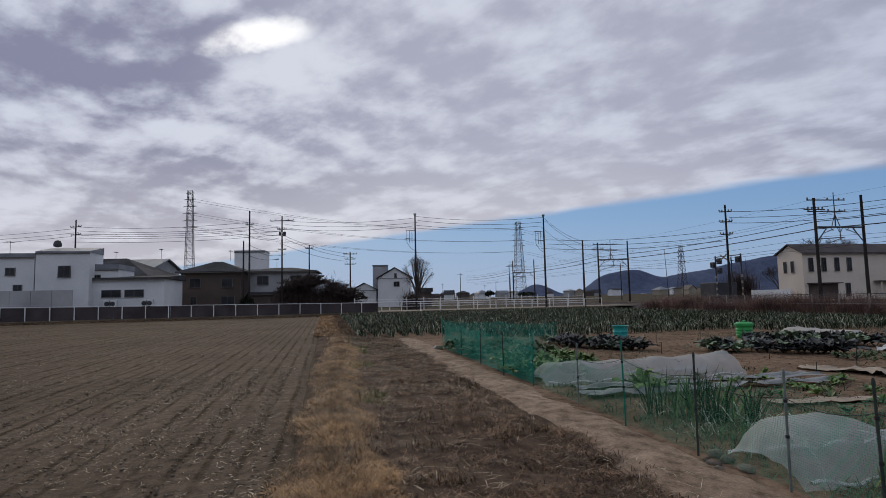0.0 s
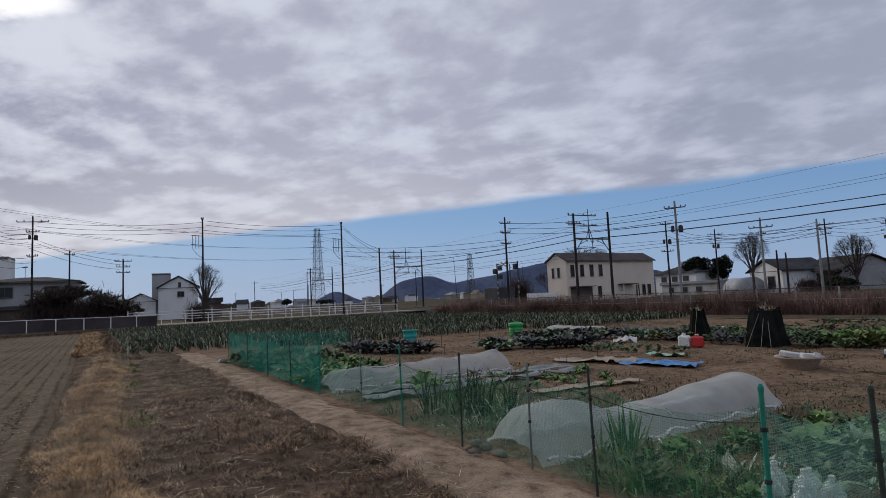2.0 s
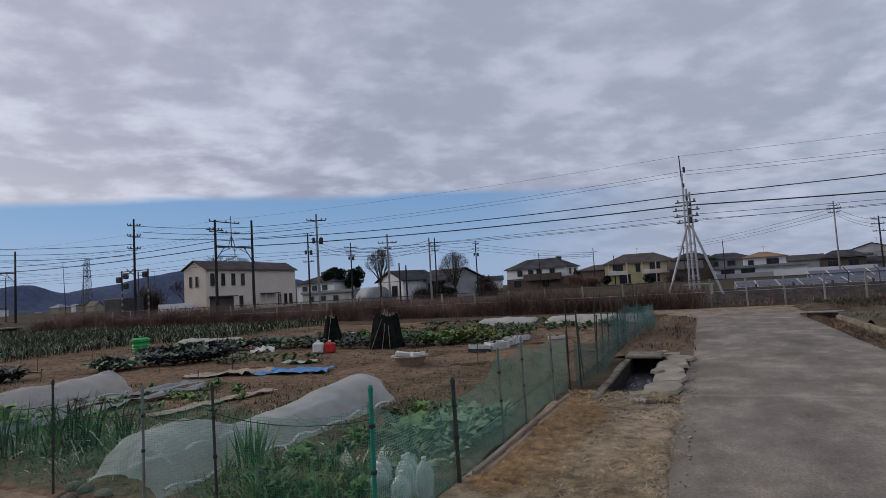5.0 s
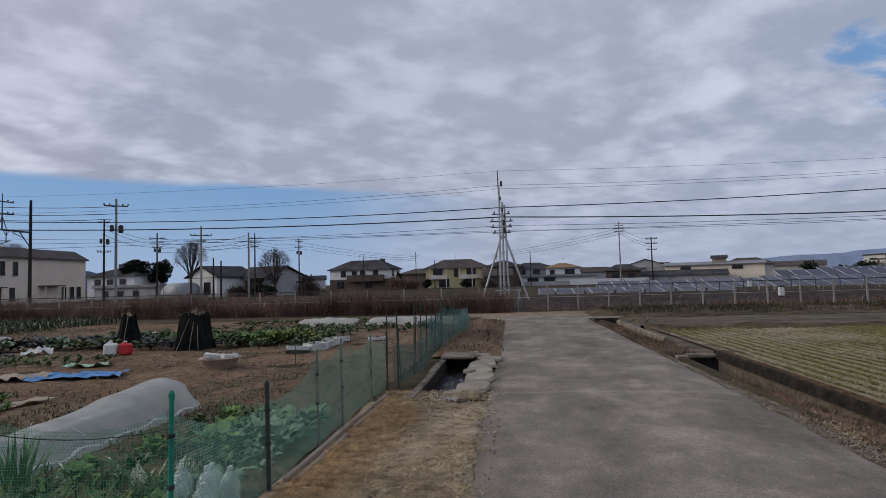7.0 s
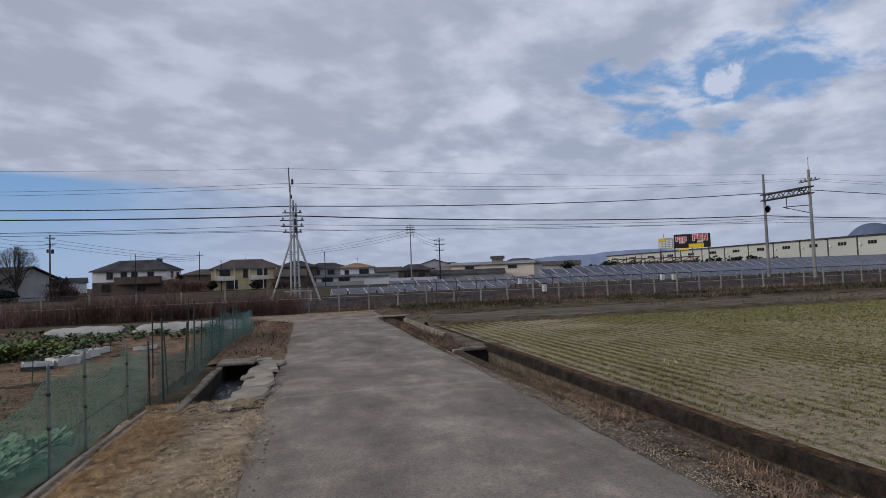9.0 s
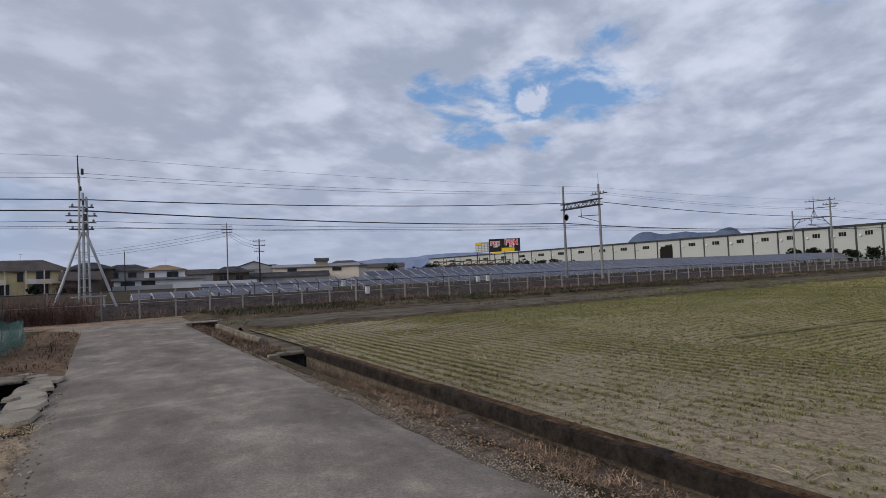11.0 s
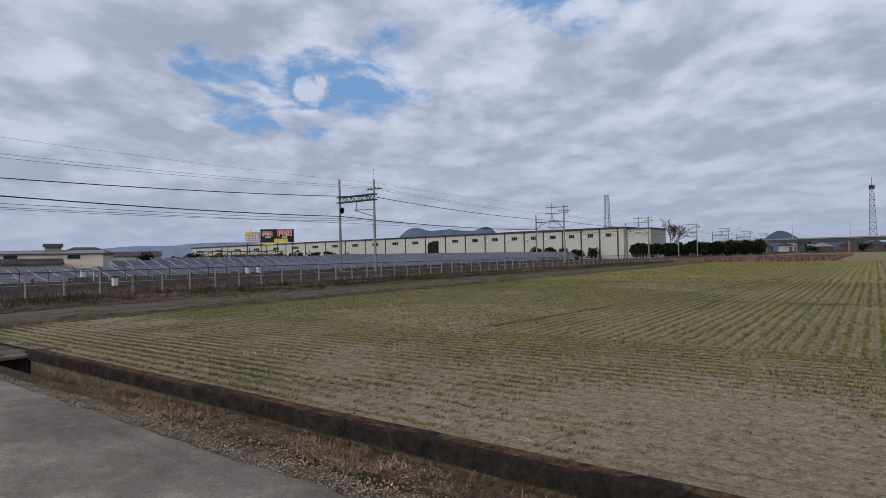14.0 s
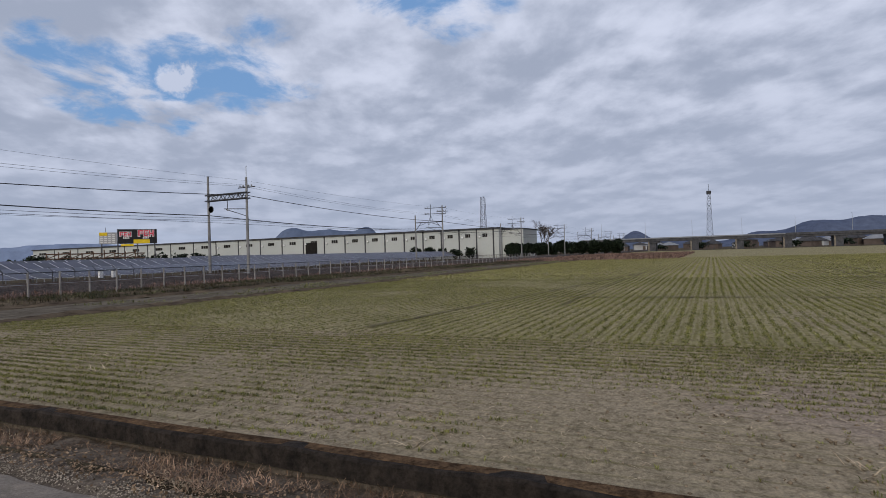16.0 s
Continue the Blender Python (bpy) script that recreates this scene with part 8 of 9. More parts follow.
for i, (x, y, rz, g) in enumerate(((-5.28, 13.45, 20, True), (-5.0, 13.95, 60, False), (-4.98, 14.55, 70, False), (-4.98, 15.2, 75, False), (-4.98, 16.0, 80, False), (-3.95, 16.2, 10, False))):
    p = thing("foam_box", "white foam fish box on the soil" if not g else "white foam box above a green tray", "foam box", "foam boxes")
    mm = pose(x, y, 0.01, 3 * math.sin(i * 2.3), 3 * math.cos(i * 1.7), rz + 9 * math.sin(i * 3.1))
    h = 0.14 + 0.03 * (i % 2) if i != 5 else 0.08
    bm = bmesh.new()
    for d in ((-0.27, 0.27, -0.18, 0.18, 0, 0.03), (-0.27, -0.24, -0.18, 0.18, 0.03, h), (0.24, 0.27, -0.18, 0.18, 0.03, h), (-0.24, 0.24, -0.18, -0.15, 0.03, h), (-0.24, 0.24, 0.15, 0.18, 0.03, h)):
        box(bm, *d, m=mm)
    part("body", bm, "styro", p)
    if g:
        part("tray", boxed(-0.28, 0.28, -0.19, 0.19, 0, 0.07, m=mm), "postdark", p)
    else:
        V, T = leaves(np.array([(x, y, h)]) + RNG.normal(0, 0.08, (20, 3)) * [1, 1, 0.2], (0.05, 0.1), RNG)
        fast_mesh("soil_fill", V, T, L_DARK, p)
for i in range(16):
    x, y = random.Random(i).uniform(-19, -4), random.Random(i + 50).uniform(8, 16)
    s = tagged(part("stake", tube(bmesh.new(), (x, y, -0.1), (x + 0.02, y + 0.01, random.Random(i + 9).uniform(0.2, 0.5)), 0.008, n=5), "postdark"), "thin stake in the soil", "stake", "garden stakes")


# vegetables
def clump(name, x, y, n, h, w, lean, mat, label, category, seed, spread=0.05, bend=0.5, group=""):
    r = np.random.default_rng(seed)
    V, T = blades(np.repeat([[x, y, 0.0]], n, 0), h, w, lean, r, bend, spread)
    return tagged(fast_mesh(name, V, T, mat), label, category, group, kind="stuff")


clump("spring_onion_clump", -4.05, 4.2, 34, (0.32, 0.56), (0.02, 0.036), (0.05, 0.72), L_ONION, "tall tuft of green onions", "onions", 1, 0.07, 0.12, "onion clumps")
clump("spring_onion_clump", -4.12, 4.1, 30, (0.15, 0.34), (0.016, 0.028), (0.3, 1.1), L_YEL, "yellowing outer leaves of an onion tuft", "onions", 2, 0.1, 0.6, "onion clumps")
for i in range(9):
    clump("leek_clump", -7.25 + 0.1 * i, 3.95 + 0.07 * i + 0.1 * (i % 3), 22, (0.35, 0.72), (0.014, 0.028), (0.05, 0.6), L_GREEN if i % 2 else L_LEEK, "row of tall leafy leeks", "leeks", 10 + i, 0.07, 0.5, "leek clumps")
    clump("leek_clump", -7.25 + 0.1 * i, 3.95 + 0.07 * i + 0.1 * (i % 3), 9, (0.2, 0.5), (0.014, 0.03), (0.5, 1.2), L_PALE, "pale drooping outer leaves of leeks", "leeks", 40 + i, 0.09, 0.6, "leek clumps")


def rosette(name, x, y, n, size, mat, label, category, seed, h=0.2, group="", droop=0.9, keep=None):
    """Broad-leaved plant: stalked leaves, each a bent strip of quads."""
    r = np.random.default_rng(seed)
    V, T = [(x, y, 0.01)], []
    for i in range(int(n * 1.7)):
        a = r.uniform(0, 2 * np.pi)
        L, W = r.uniform(0.5, 1.0) * size, r.uniform(0.16, 0.34) * size
        el = r.uniform(0.45, 1.42)
        d, s = np.array([np.cos(a), np.sin(a)]), np.array([-np.sin(a), np.cos(a)])
        o = len(V)
        for k, wk in ((0.1, 0.12), (0.4, 0.75), (0.65, 1.0), (0.85, 0.75), (1.0, 0.15)):
            rr = L * k * np.cos(el) + 0.25 * L * k * k
            zz = h * 0.2 + L * k * np.sin(el) - droop * L * 0.36 * k * k
            j = r.normal(0, 0.05 * size, 2)
            for sg in (-1, 1):
                p = np.array([x, y]) + d * rr + s * sg * W / 2 * wk
                V.append((p[0], p[1], max(0.02, zz + 0.05 * size * wk + j[0 if sg < 0 else 1])))
        T.append((0, o, o + 1))
        for k in range(4):
            b = o + 2 * k
            T += [(b, b + 1, b + 3), (b, b + 3, b + 2)]
    if keep is not None:
        keep.append((np.array(V), np.array(T)))
        return None
    return tagged(fast_mesh(name, V, T, mat), label, category, group)


rv = np.random.default_rng(77)
for i in range(90):     # leafy bed behind the dense net
    x, y = rv.uniform(-17.6, -10.9), rv.uniform(3.5, 5.3)
    rosette("leaf_vegetable", x, y, 15, rv.uniform(0.36, 0.58) if x < -12.5 else rv.uniform(0.3, 0.5), L_DARK if x < -13 else L_GREEN, "leafy green vegetable behind the net", "vegetable", 200 + i, 0.3, "leafy vegetables")
for i in range(44):     # greens and cabbages near the corner of the net
    x, y = rv.uniform(-3.9, -2.25), rv.uniform(3.6, 7.0)
    rosette("leaf_vegetable", x, y, 16, rv.uniform(0.13, 0.26), L_BLUE if x > -2.8 and y > 4.2 and rv.random() < 0.6 else (L_GREEN if rv.random() < 0.3 else L_DARK), "leafy winter vegetable in the corner plot", "vegetable", 300 + i, 0.2, "leafy vegetables")
for i in range(16):     # large blue-green heads close to the net
    rosette("brassica", rv.uniform(-3.1, -2.3), rv.uniform(4.3, 6.6), 18, rv.uniform(0.26, 0.42), L_BLUE if i % 3 else L_GREEN, "spreading blue-green brassica behind the net", "brassica", 340 + i, 0.2, "brassicas by the net")
for i in range(8):
    clump("feathery_tuft", rv.uniform(-3.7, -2.9), rv.uniform(5.9, 7.2), 46, (0.16, 0.34), (0.008, 0.018), (0.2, 1.2), L_DARK, "dark feathery leaf tuft", "vegetable", 360 + i, 0.09, 0.9, "feathery tufts")
for i in range(9):
    clump("pale_leaf_tuft", rv.uniform(-4.3, -2.4), rv.uniform(4.3, 5.6), 9, (0.1, 0.25), (0.02, 0.05), (0.2, 1.3), L_PALE, "tuft of withered pale leaves", "withered leaves", 500 + i, 0.05, 0.7, "withered tufts")
for (x0, y0, x1, y1, n) in ((-18.3, 6.9, -15.0, 8.3, 34), (-14.2, 9.9, -12.3, 12.4, 30), (-16.6, 12.6, -14.2, 13.6, 16), (-15.2, 14.2, -10.5, 15.8, 34)):
    for i in range(n):
        k = rv.random()
        x, y = x0 + (x1 - x0) * k + rv.normal(0, 0.22), y0 + (y1 - y0) * k + rv.normal(0, 0.22)
        rosette("brassica", x, y, 20, rv.uniform(0.36, 0.56), L_CABB if rv.random() < 0.75 else L_BLUE, "dark purple-green brassica with pale veins", "brassica", 600 + i + int(100 * abs(x0)), 0.3, "brassicas")
for i in range(120):
    x, y = rv.uniform(-13.5, -5.2), rv.uniform(15.6, 18.3)
    rosette("leaf_vegetable", x, y, 22, rv.uniform(0.22, 0.4), L_GREEN if rv.random() < 0.3 else L_DARK, "leafy green vegetable in the rear bed", "vegetable", 900 + i, 0.3, "leafy vegetables")
for i in range(40):     # mixed greens round the wrapped stacks
    rosette("leaf_vegetable", rv.uniform(-12.6, -5.0), rv.uniform(14.2, 15.4) + 0.6 * (i % 2), 18, rv.uniform(0.26, 0.44), (L_CABB, L_DARK, L_DARK, L_YEL)[i % 4], "leafy vegetable round the wrapped stacks", "vegetable", 860 + i, 0.3, "leafy vegetables")
for i in range(12):
    rosette("yellowing_vegetable", rv.uniform(-7.4, -5.6), rv.uniform(14.8, 16.0), 24, 0.4, L_YEL if i % 2 else L_GREEN, "tall yellow-green flowering vegetable", "vegetable", 1000 + i, 0.5, "yellowing vegetables", 0.4)
for i in range(26):
    rosette("leaf_vegetable", rv.uniform(-10.3, -6.6), rv.uniform(6.0, 8.6), 9, 0.2, L_GREEN if rv.random() < 0.5 else L_DARK, "small leafy plant in the middle bed", "vegetable", 1100 + i, 0.1, "leafy vegetables")
for i in range(30):
    rosette("leaf_vegetable", rv.uniform(-12, -9.2), rv.uniform(11.2, 12.6), 8, 0.22, L_DARK, "small dark seedling vegetable", "vegetable", 1200 + i, 0.1, "leafy vegetables")
rosette("broad_leaf_plant", -8.95, 4.75, 16, 0.5, L_GREEN, "broad-leaved green plant in the mulch bed", "vegetable", 1300, 0.3)
far_rows = []
for i in range(150):
    rosette("leaf_vegetable", rv.uniform(-11.5, -2.6), rv.choice((18.9, 19.7, 20.6, 21.2, 23.2, 24.0)) + rv.normal(0, 0.12), 8, 0.28, L_GREEN if rv.random() < 0.6 else L_YEL, "low green vegetable in a far row", "vegetable", 1400 + i, 0.12, keep=far_rows)
tagged(fast_mesh("vegetable_rows", *merged(*far_rows), L_DARK), "low green vegetables in far rows", "vegetables", kind="stuff")

for i in range(16):
    x, y = rv.uniform(-3.9, -2.5), rv.uniform(3.5, 4.6)
    clump("salad_tuft", x, y, 46, (0.14, 0.34), (0.008, 0.02), (0.2, 1.2), L_GREEN if i % 3 == 0 else (L_DARK if i % 3 == 1 else L_YEL), "bright green feathery salad tuft", "vegetable", 1600 + i, 0.07, 0.9, "salad tufts")
for i in range(14):
    x, y = rv.uniform(-6.6, -5.4), rv.uniform(3.7, 6.5)
    clump("weed_tuft", x, y, 26, (0.08, 0.22), (0.008, 0.018), (0.3, 1.3), L_GREEN if i % 2 else L_PALE, "loose green and straw-coloured weed tuft", "weeds", 1650 + i, 0.12, 0.8, "weed tufts")


# ---- grass, crops, litter ----
def stuff(name, vt, mat, label, category):
    return tagged(fast_mesh(name, vt[0], vt[1], mat), label, category, kind="stuff")


def spots(n, x0, x1, y0, y1, rng, z=0.0):
    return np.stack([rng.uniform(x0, x1, n), rng.uniform(y0, y1, n), np.full(n, z)], 1)


g = np.random.default_rng(101)
# leek field: dark upright leaves over pale shanks
rows_y = np.arange(1.2, 27.0, 0.62)
P = []
for yy in rows_y:
    front = -24.6 if yy < 5.5 else (-21.6 if yy < 17 else -19.5)
    xx = np.arange(-57.5, front, 0.17)
    P.append(np.stack([xx + g.normal(0, 0.03, len(xx)), yy + g.normal(0, 0.05, len(xx)), np.zeros(len(xx))], 1))
P = np.concatenate(P)
stuff("leek_field", blades(P, (0.34, 0.56), (0.025, 0.05), (0.05, 0.75), g, 1.3, 0.05, 5), L_LEEK, "dense field of dark green leeks", "leek field")
nearp = P[(P[:, 0] > -27) | (g.random(len(P)) < 0.6)]
stuff("leek_shanks", blades(nearp, (0.2, 0.5), (0.02, 0.04), (0.0, 0.8), g, 0.8, 0.05, 2), L_STEM, "pale leek shanks and withered leaves", "leek field")

# dead grass strip and straw
L_MAT = leafmat("matted_dead_grass", (0.065, 0.038, 0.024), (0.25, 0.158, 0.096), patch=3.4)
L_BLEACH = leafmat("bleached_mat", (0.20, 0.15, 0.105), (0.38, 0.30, 0.215), patch=3.0)
A = spots(42000, -26, -0.7, 0.05, 2.36, g, 0.0)
A[:, 1] += 0.22 * fbm(A[:, 0], A[:, 1], 2.6, 13)
A[:, 2] = 0.03 + strip_top(A[:, 0], A[:, 1])
A = A[g.random(len(A)) < np.clip(0.42 + 0.9 * fbm(A[:, 0], A[:, 1], 7.0, 5) + 0.5 * fbm(A[:, 0], A[:, 1], 2.0, 6), 0.03, 1)]
stuff("dead_grass", blades(A, (0.03, 0.12), (0.004, 0.010), (0.75, 1.55), g, 0.7, 0.05, 7), L_MAT, "matted dead brown grass in clumps", "grass")
A4 = A[(fbm(A[:, 0], A[:, 1], 5.0, 5) > 0.28) & (g.random(len(A)) < 0.5)]
stuff("dead_grass", blades(A4, (0.05, 0.13), (0.004, 0.009), (0.2, 1.1), g, 0.8, 0.04, 5), L_DEAD, "dark upright tufts of dead grass", "grass")
A5 = A[(fbm(A[:, 0], A[:, 1], 3.2, 66) > 0.30) & (g.random(len(A)) < 0.5)]
stuff("pale_straw", blades(A5, (0.04, 0.12), (0.003, 0.006), (1.15, 1.57), g, 0.3, 0.05, 6), L_BLEACH, "bleached mats of old grass", "straw")
A2 = spots(4500, -58, -26, 0.2, 1.6, g, 0.03)
stuff("dead_grass", blades(A2, (0.08, 0.2), (0.02, 0.04), (0.3, 1.4), g, 0.8, 0.05, 5), L_DEAD, "short dead brown grass", "grass")
B = spots(30000, -26, -0.7, -0.55, 0.55, g)
B = B[g.random(len(B)) < np.clip(1.35 - 3.1 * np.abs(B[:, 1]) + 0.7 * fbm(B[:, 0], B[:, 1], 2.2, 23), 0.0, 0.95)]
B[:, 1] += strip_mid(B[:, 0])
B[:, 2] = 0.03 + strip_top(B[:, 0], B[:, 1])
stuff("straw_strip", blades(B, (0.06, 0.17), (0.003, 0.007), (0.75, 1.5), g, 0.8, 0.05, 8), L_STRAW, "fallen tan straw along the field edge", "straw")
B2 = spots(2500, -58, -26, -0.75, 0.3, g, 0.05)
stuff("straw_strip", blades(B2, (0.12, 0.3), (0.02, 0.04), (0.7, 1.5), g, 0.5, 0.05, 5), L_STRAW, "fallen tan straw along the field edge", "straw")
C = spots(1500, -27, -2, 0.2, 0.75, g)
C[:, 1] += strip_mid(C[:, 0])
C[:, 2] = 0.03 + strip_top(C[:, 0], C[:, 1])
C = C[fbm(C[:, 0], C[:, 1], 0.9, 15) - 0.03 * (C[:, 0] + 16) > 0.25]
stuff("green_tufts", blades(C, (0.05, 0.15), (0.006, 0.012), (0.3, 1.3), g, 0.6, 0.06, 6), L_GRASS, "green weeds in the dry strip", "weeds")
D = spots(420, -22, -0.8, 0.2, 2.9, g, 0.05)
stuff("pale_straw", blades(D, (0.08, 0.22), (0.005, 0.01), (1.2, 1.57), g, 0.3, 0.05, 3), L_PSTRAW, "bleached stalks lying on the grass", "straw")
# left field: stubble bits
E_ = spots(30000, -22, -1.5, -16, -0.7, g, 0.03)
E_ = E_[g.random(len(E_)) < np.clip(0.35 + 0.5 * fbm(E_[:, 0], E_[:, 1], 0.9, 33) + 0.06 * (E_[:, 0] + 10), 0.05, 1)]
stuff("stubble", blades(E_, (0.02, 0.09), (0.004, 0.009), (1.2, 1.57), g, 0.2, 0.03, 2), L_PSTRAW, "bits of pale stubble on the ploughed field", "stubble")
E2 = spots(26000, -57, -3, -45, -1.0, g, 0.03)
E2[:, 1] = np.round(E2[:, 1] / 0.31) * 0.31 + g.normal(0, 0.03, len(E2))
keep = g.random(len(E2)) < np.clip(-0.1 - E2[:, 1] * 0.02 - E2[:, 0] * 0.006, 0.05, 0.9)
stuff("seedlings", blades(E2[keep], (0.03, 0.07), (0.012, 0.022), (0.3, 1.2), g, 0.5, 0.02, 2), L_GRASS, "thin seedlings on the ploughed field", "seedlings")


def crumbs(name, pts, size, mat, label, category):
    n = len(pts)
    s = g.uniform(*size, n)
    o = np.array([(1, 0, 0), (-1, 0, 0), (0, 1, 0), (0, -1, 0), (0, 0, 0.7), (0, 0, -0.7)])
    v = (pts[:, None] + o[None] * s[:, None, None] * g.uniform(0.5, 1.4, (n, 6, 1))).reshape(-1, 3)
    f = np.array([(0, 2, 4), (2, 1, 4), (1, 3, 4), (3, 0, 4), (2, 0, 5), (1, 2, 5), (3, 1, 5), (0, 3, 5)])
    return stuff(name, (v, (np.arange(n)[:, None, None] * 6 + f[None]).reshape(-1, 3)), mat, label, category)


clodmat = surf("clod", (0.15, 0.12, 0.088), (0.21, 0.172, 0.13), 1, 2, 20, 0, spec=0.02, island=0.3)
crumbs("clods", spots(15000, -14, -1.2, -9, -0.7, g, 0.024), (0.005, 0.022), clodmat, "crumbled clods on the ploughed field", "clods")
crumbs("clods", spots(7000, -20, -2.3, 5, 24, g, 0.012), (0.006, 0.022), surf("garden_clod", (0.12, 0.084, 0.06), (0.185, 0.132, 0.095), 1, 2, 20, 0, spec=0.02, island=0.45), "clods of dark garden soil", "clods")
crumbs("clods", spots(5000, 4.1, 10.5, -6, 14, g, 0.035), (0.006, 0.022), surf("pale_clod", (0.17, 0.13, 0.09), (0.27, 0.215, 0.15), 1, 2, 20, 0, spec=0.02, island=0.4), "crumbs of pale soil on the headland", "clods")
crumbs("clods", spots(1500, -2.1, -0.5, 3.0, 8.4, g, 0.035), (0.004, 0.016), clodmat, "small crumbs on the verge", "clods")
crumbs("clods", spots(900, -22, -1, 2.1, 3.1, g, 0.02), (0.003, 0.012), clodmat, "small crumbs on the path", "clods")

RB = spots(9000, 0.5, 98, 33.3, 39.2, g)
RB[:, 2] = np.clip((RB[:, 1] - 33.6) / 1.3, 0, 1) * 0.42 + 0.02
crumbs("track_ballast", RB, (0.03, 0.085), surf("ballast_stone", (0.07, 0.06, 0.058), (0.15, 0.13, 0.125), 0.95, 2, 20, 0, island=0.4), "broken grey stones of the track bed", "ballast")
# verge straw
F = spots(2600, -1.88, -1.25, 4.2, 8.3, g, 0.04)
F = F[g.random(len(F)) < np.clip(0.9 - 1.6 * (F[:, 0] + 1.88) + 0.6 * fbm(F[:, 0], F[:, 1], 3, 5), 0, 1)]
stuff("straw_heap", blades(F, (0.05, 0.17), (0.003, 0.007), (1.2, 1.57), g, 0.3, 0.05, 7), leafmat("orange_straw", (0.30, 0.175, 0.075), (0.54, 0.36, 0.18)), "orange-tan straw thrown along the boards", "straw")
F2 = spots(3200, -1.7, -0.45, 2.0, 8.3, g, 0.04)
F2 = F2[fbm(F2[:, 0], F2[:, 1], 2.5, 6) > -0.1]
stuff("pale_straw", blades(F2, (0.03, 0.10), (0.003, 0.006), (1.15, 1.57), g, 0.3, 0.05, 7), L_TAN, "bleached dry grass on the verge", "straw")
F3 = spots(260, -1.9, -0.4, 12.3, 22.3, g, 0.1)
stuff("dead_grass", blades(F3, (0.06, 0.2), (0.008, 0.018), (0.4, 1.4), g, 0.6, 0.05, 6), L_DEAD, "dead weeds on the earth bank", "weeds")

# seedling rows of the right-hand field
def crop(x0, x1, y0, y1, along, pitch, step, thin, per, h, w, patchy=1.15):
    if along == "y":
        lines = np.arange(x0, x1, pitch)
        run = np.arange(y0, y1, step)
        X, Y = np.meshgrid(lines, run)
    else:
        lines = np.arange(y0, y1, pitch)
        run = np.arange(x0, x1, step)
        X, Y = np.meshgrid(run, lines)
    X, Y = X.ravel() + g.normal(0, 0.03, X.size), Y.ravel() + g.normal(0, 0.03, X.size)
    dens = thin + patchy * fbm(X, Y, 0.7, 17) + 0.55 * patchy * fbm(X, Y, 2.6, 18) - 0.75 * np.exp(-((X - 6.3) / 0.9) ** 2 - ((Y - 4.0) / 4.2) ** 2) - 0.6 * np.exp(-((X - 5.0) / 1.1) ** 2 - ((Y + 0.3) / 1.6) ** 2) + 0.35 * np.exp(-((X - 9.9) / 1.1) ** 2)
    k = g.random(X.size) < np.clip(dens, 0.02, 0.98)
    P = np.stack([X[k], Y[k], np.full(k.sum(), 0.035)], 1)
    return blades(P, h, w, (0.3, 1.25), g, 0.6, 0.02, per)


stuff("seedling_rows", crop(4.35, 10.2, -3.5, 18, "y", 0.25, 0.014, 0.80, 8, (0.022, 0.05), (0.005, 0.010), 0.75), L_WHEAT, "thin rows of young green seedlings", "seedlings")
stuff("seedling_rows", crop(10.3, 32, -9.5, 18.0, "x", 0.25, 0.03, 0.8, 6, (0.022, 0.05), (0.008, 0.014), 0.5), L_WHEAT, "thin rows of young green seedlings", "seedlings")
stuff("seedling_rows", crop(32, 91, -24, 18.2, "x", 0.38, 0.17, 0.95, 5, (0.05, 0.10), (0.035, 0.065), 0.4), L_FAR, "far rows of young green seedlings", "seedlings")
H1 = spots(3200, 4.3, 14, -8, 16, g, 0.04)
stuff("straw_bits", blades(H1, (0.04, 0.13), (0.005, 0.01), (1.35, 1.57), g, 0.1, 0.02, 2), L_PSTRAW, "bits of pale straw on the sown soil", "straw")
H2 = spots(12, 4.4, 12, -4, 14, g, 0.04)
stuff("straw_bits", blades(H2, (0.1, 0.25), (0.006, 0.012), (1.0, 1.5), g, 0.4, 0.07, 14), L_PSTRAW, "small wisps of bleached straw", "straw")

# channel: dead leaves, grass, gravel
L_CHAN = leafmat("channel_grass", (0.10, 0.062, 0.045), (0.27, 0.185, 0.125), patch=1.6)
K = spots(19000, 2.95, 3.79, -8, 11.6, g)
K = K[g.random(len(K)) < np.clip(1.2 - 1.0 * np.abs(K[:, 0] - 3.3) / 0.45, 0.3, 1)]
K[:, 2] = slope(K[:, 0], fill(K[:, 1])) + 0.016
V, T = leaves(K, (0.012, 0.036), g, 0.45)
stuff("leaf_litter", (V, T), leafmat("leaf_litter", (0.10, 0.064, 0.040), (0.29, 0.21, 0.14), patch=1.8), "dead leaves in the channel", "leaf litter")
KB = spots(900, 2.9, 3.6, 12.1, 22, g, 0.0)
KB[:, 2] = np.where(KB[:, 0] > 3.28, np.where(KB[:, 1] > 14.6, -0.08, 0.02), 0.01)
stuff("dead_grass", blades(KB, (0.05, 0.14), (0.006, 0.012), (0.4, 1.4), g, 0.6, 0.05, 6), L_CHAN, "dead weeds along the far channel", "grass")
K2 = K[(g.random(len(K)) < 0.10) & (K[:, 1] < 10.6) & (K[:, 0] > 3.15) & (fbm(K[:, 0], K[:, 1], 1.5, 12) > 0.0)]
stuff("dead_grass", blades(K2, (0.04, 0.11), (0.003, 0.006), (0.9, 1.55), g, 0.6, 0.04, 5), L_PSTRAW, "dead grass in the channel", "grass")
K3 = K[(g.random(len(K)) < np.clip(0.25 + 0.5 * fbm(K[:, 0], K[:, 1], 1.5, 12) + 1.2 * (K[:, 0] - 3.35), 0, 1)) & (K[:, 1] < 10.8)]
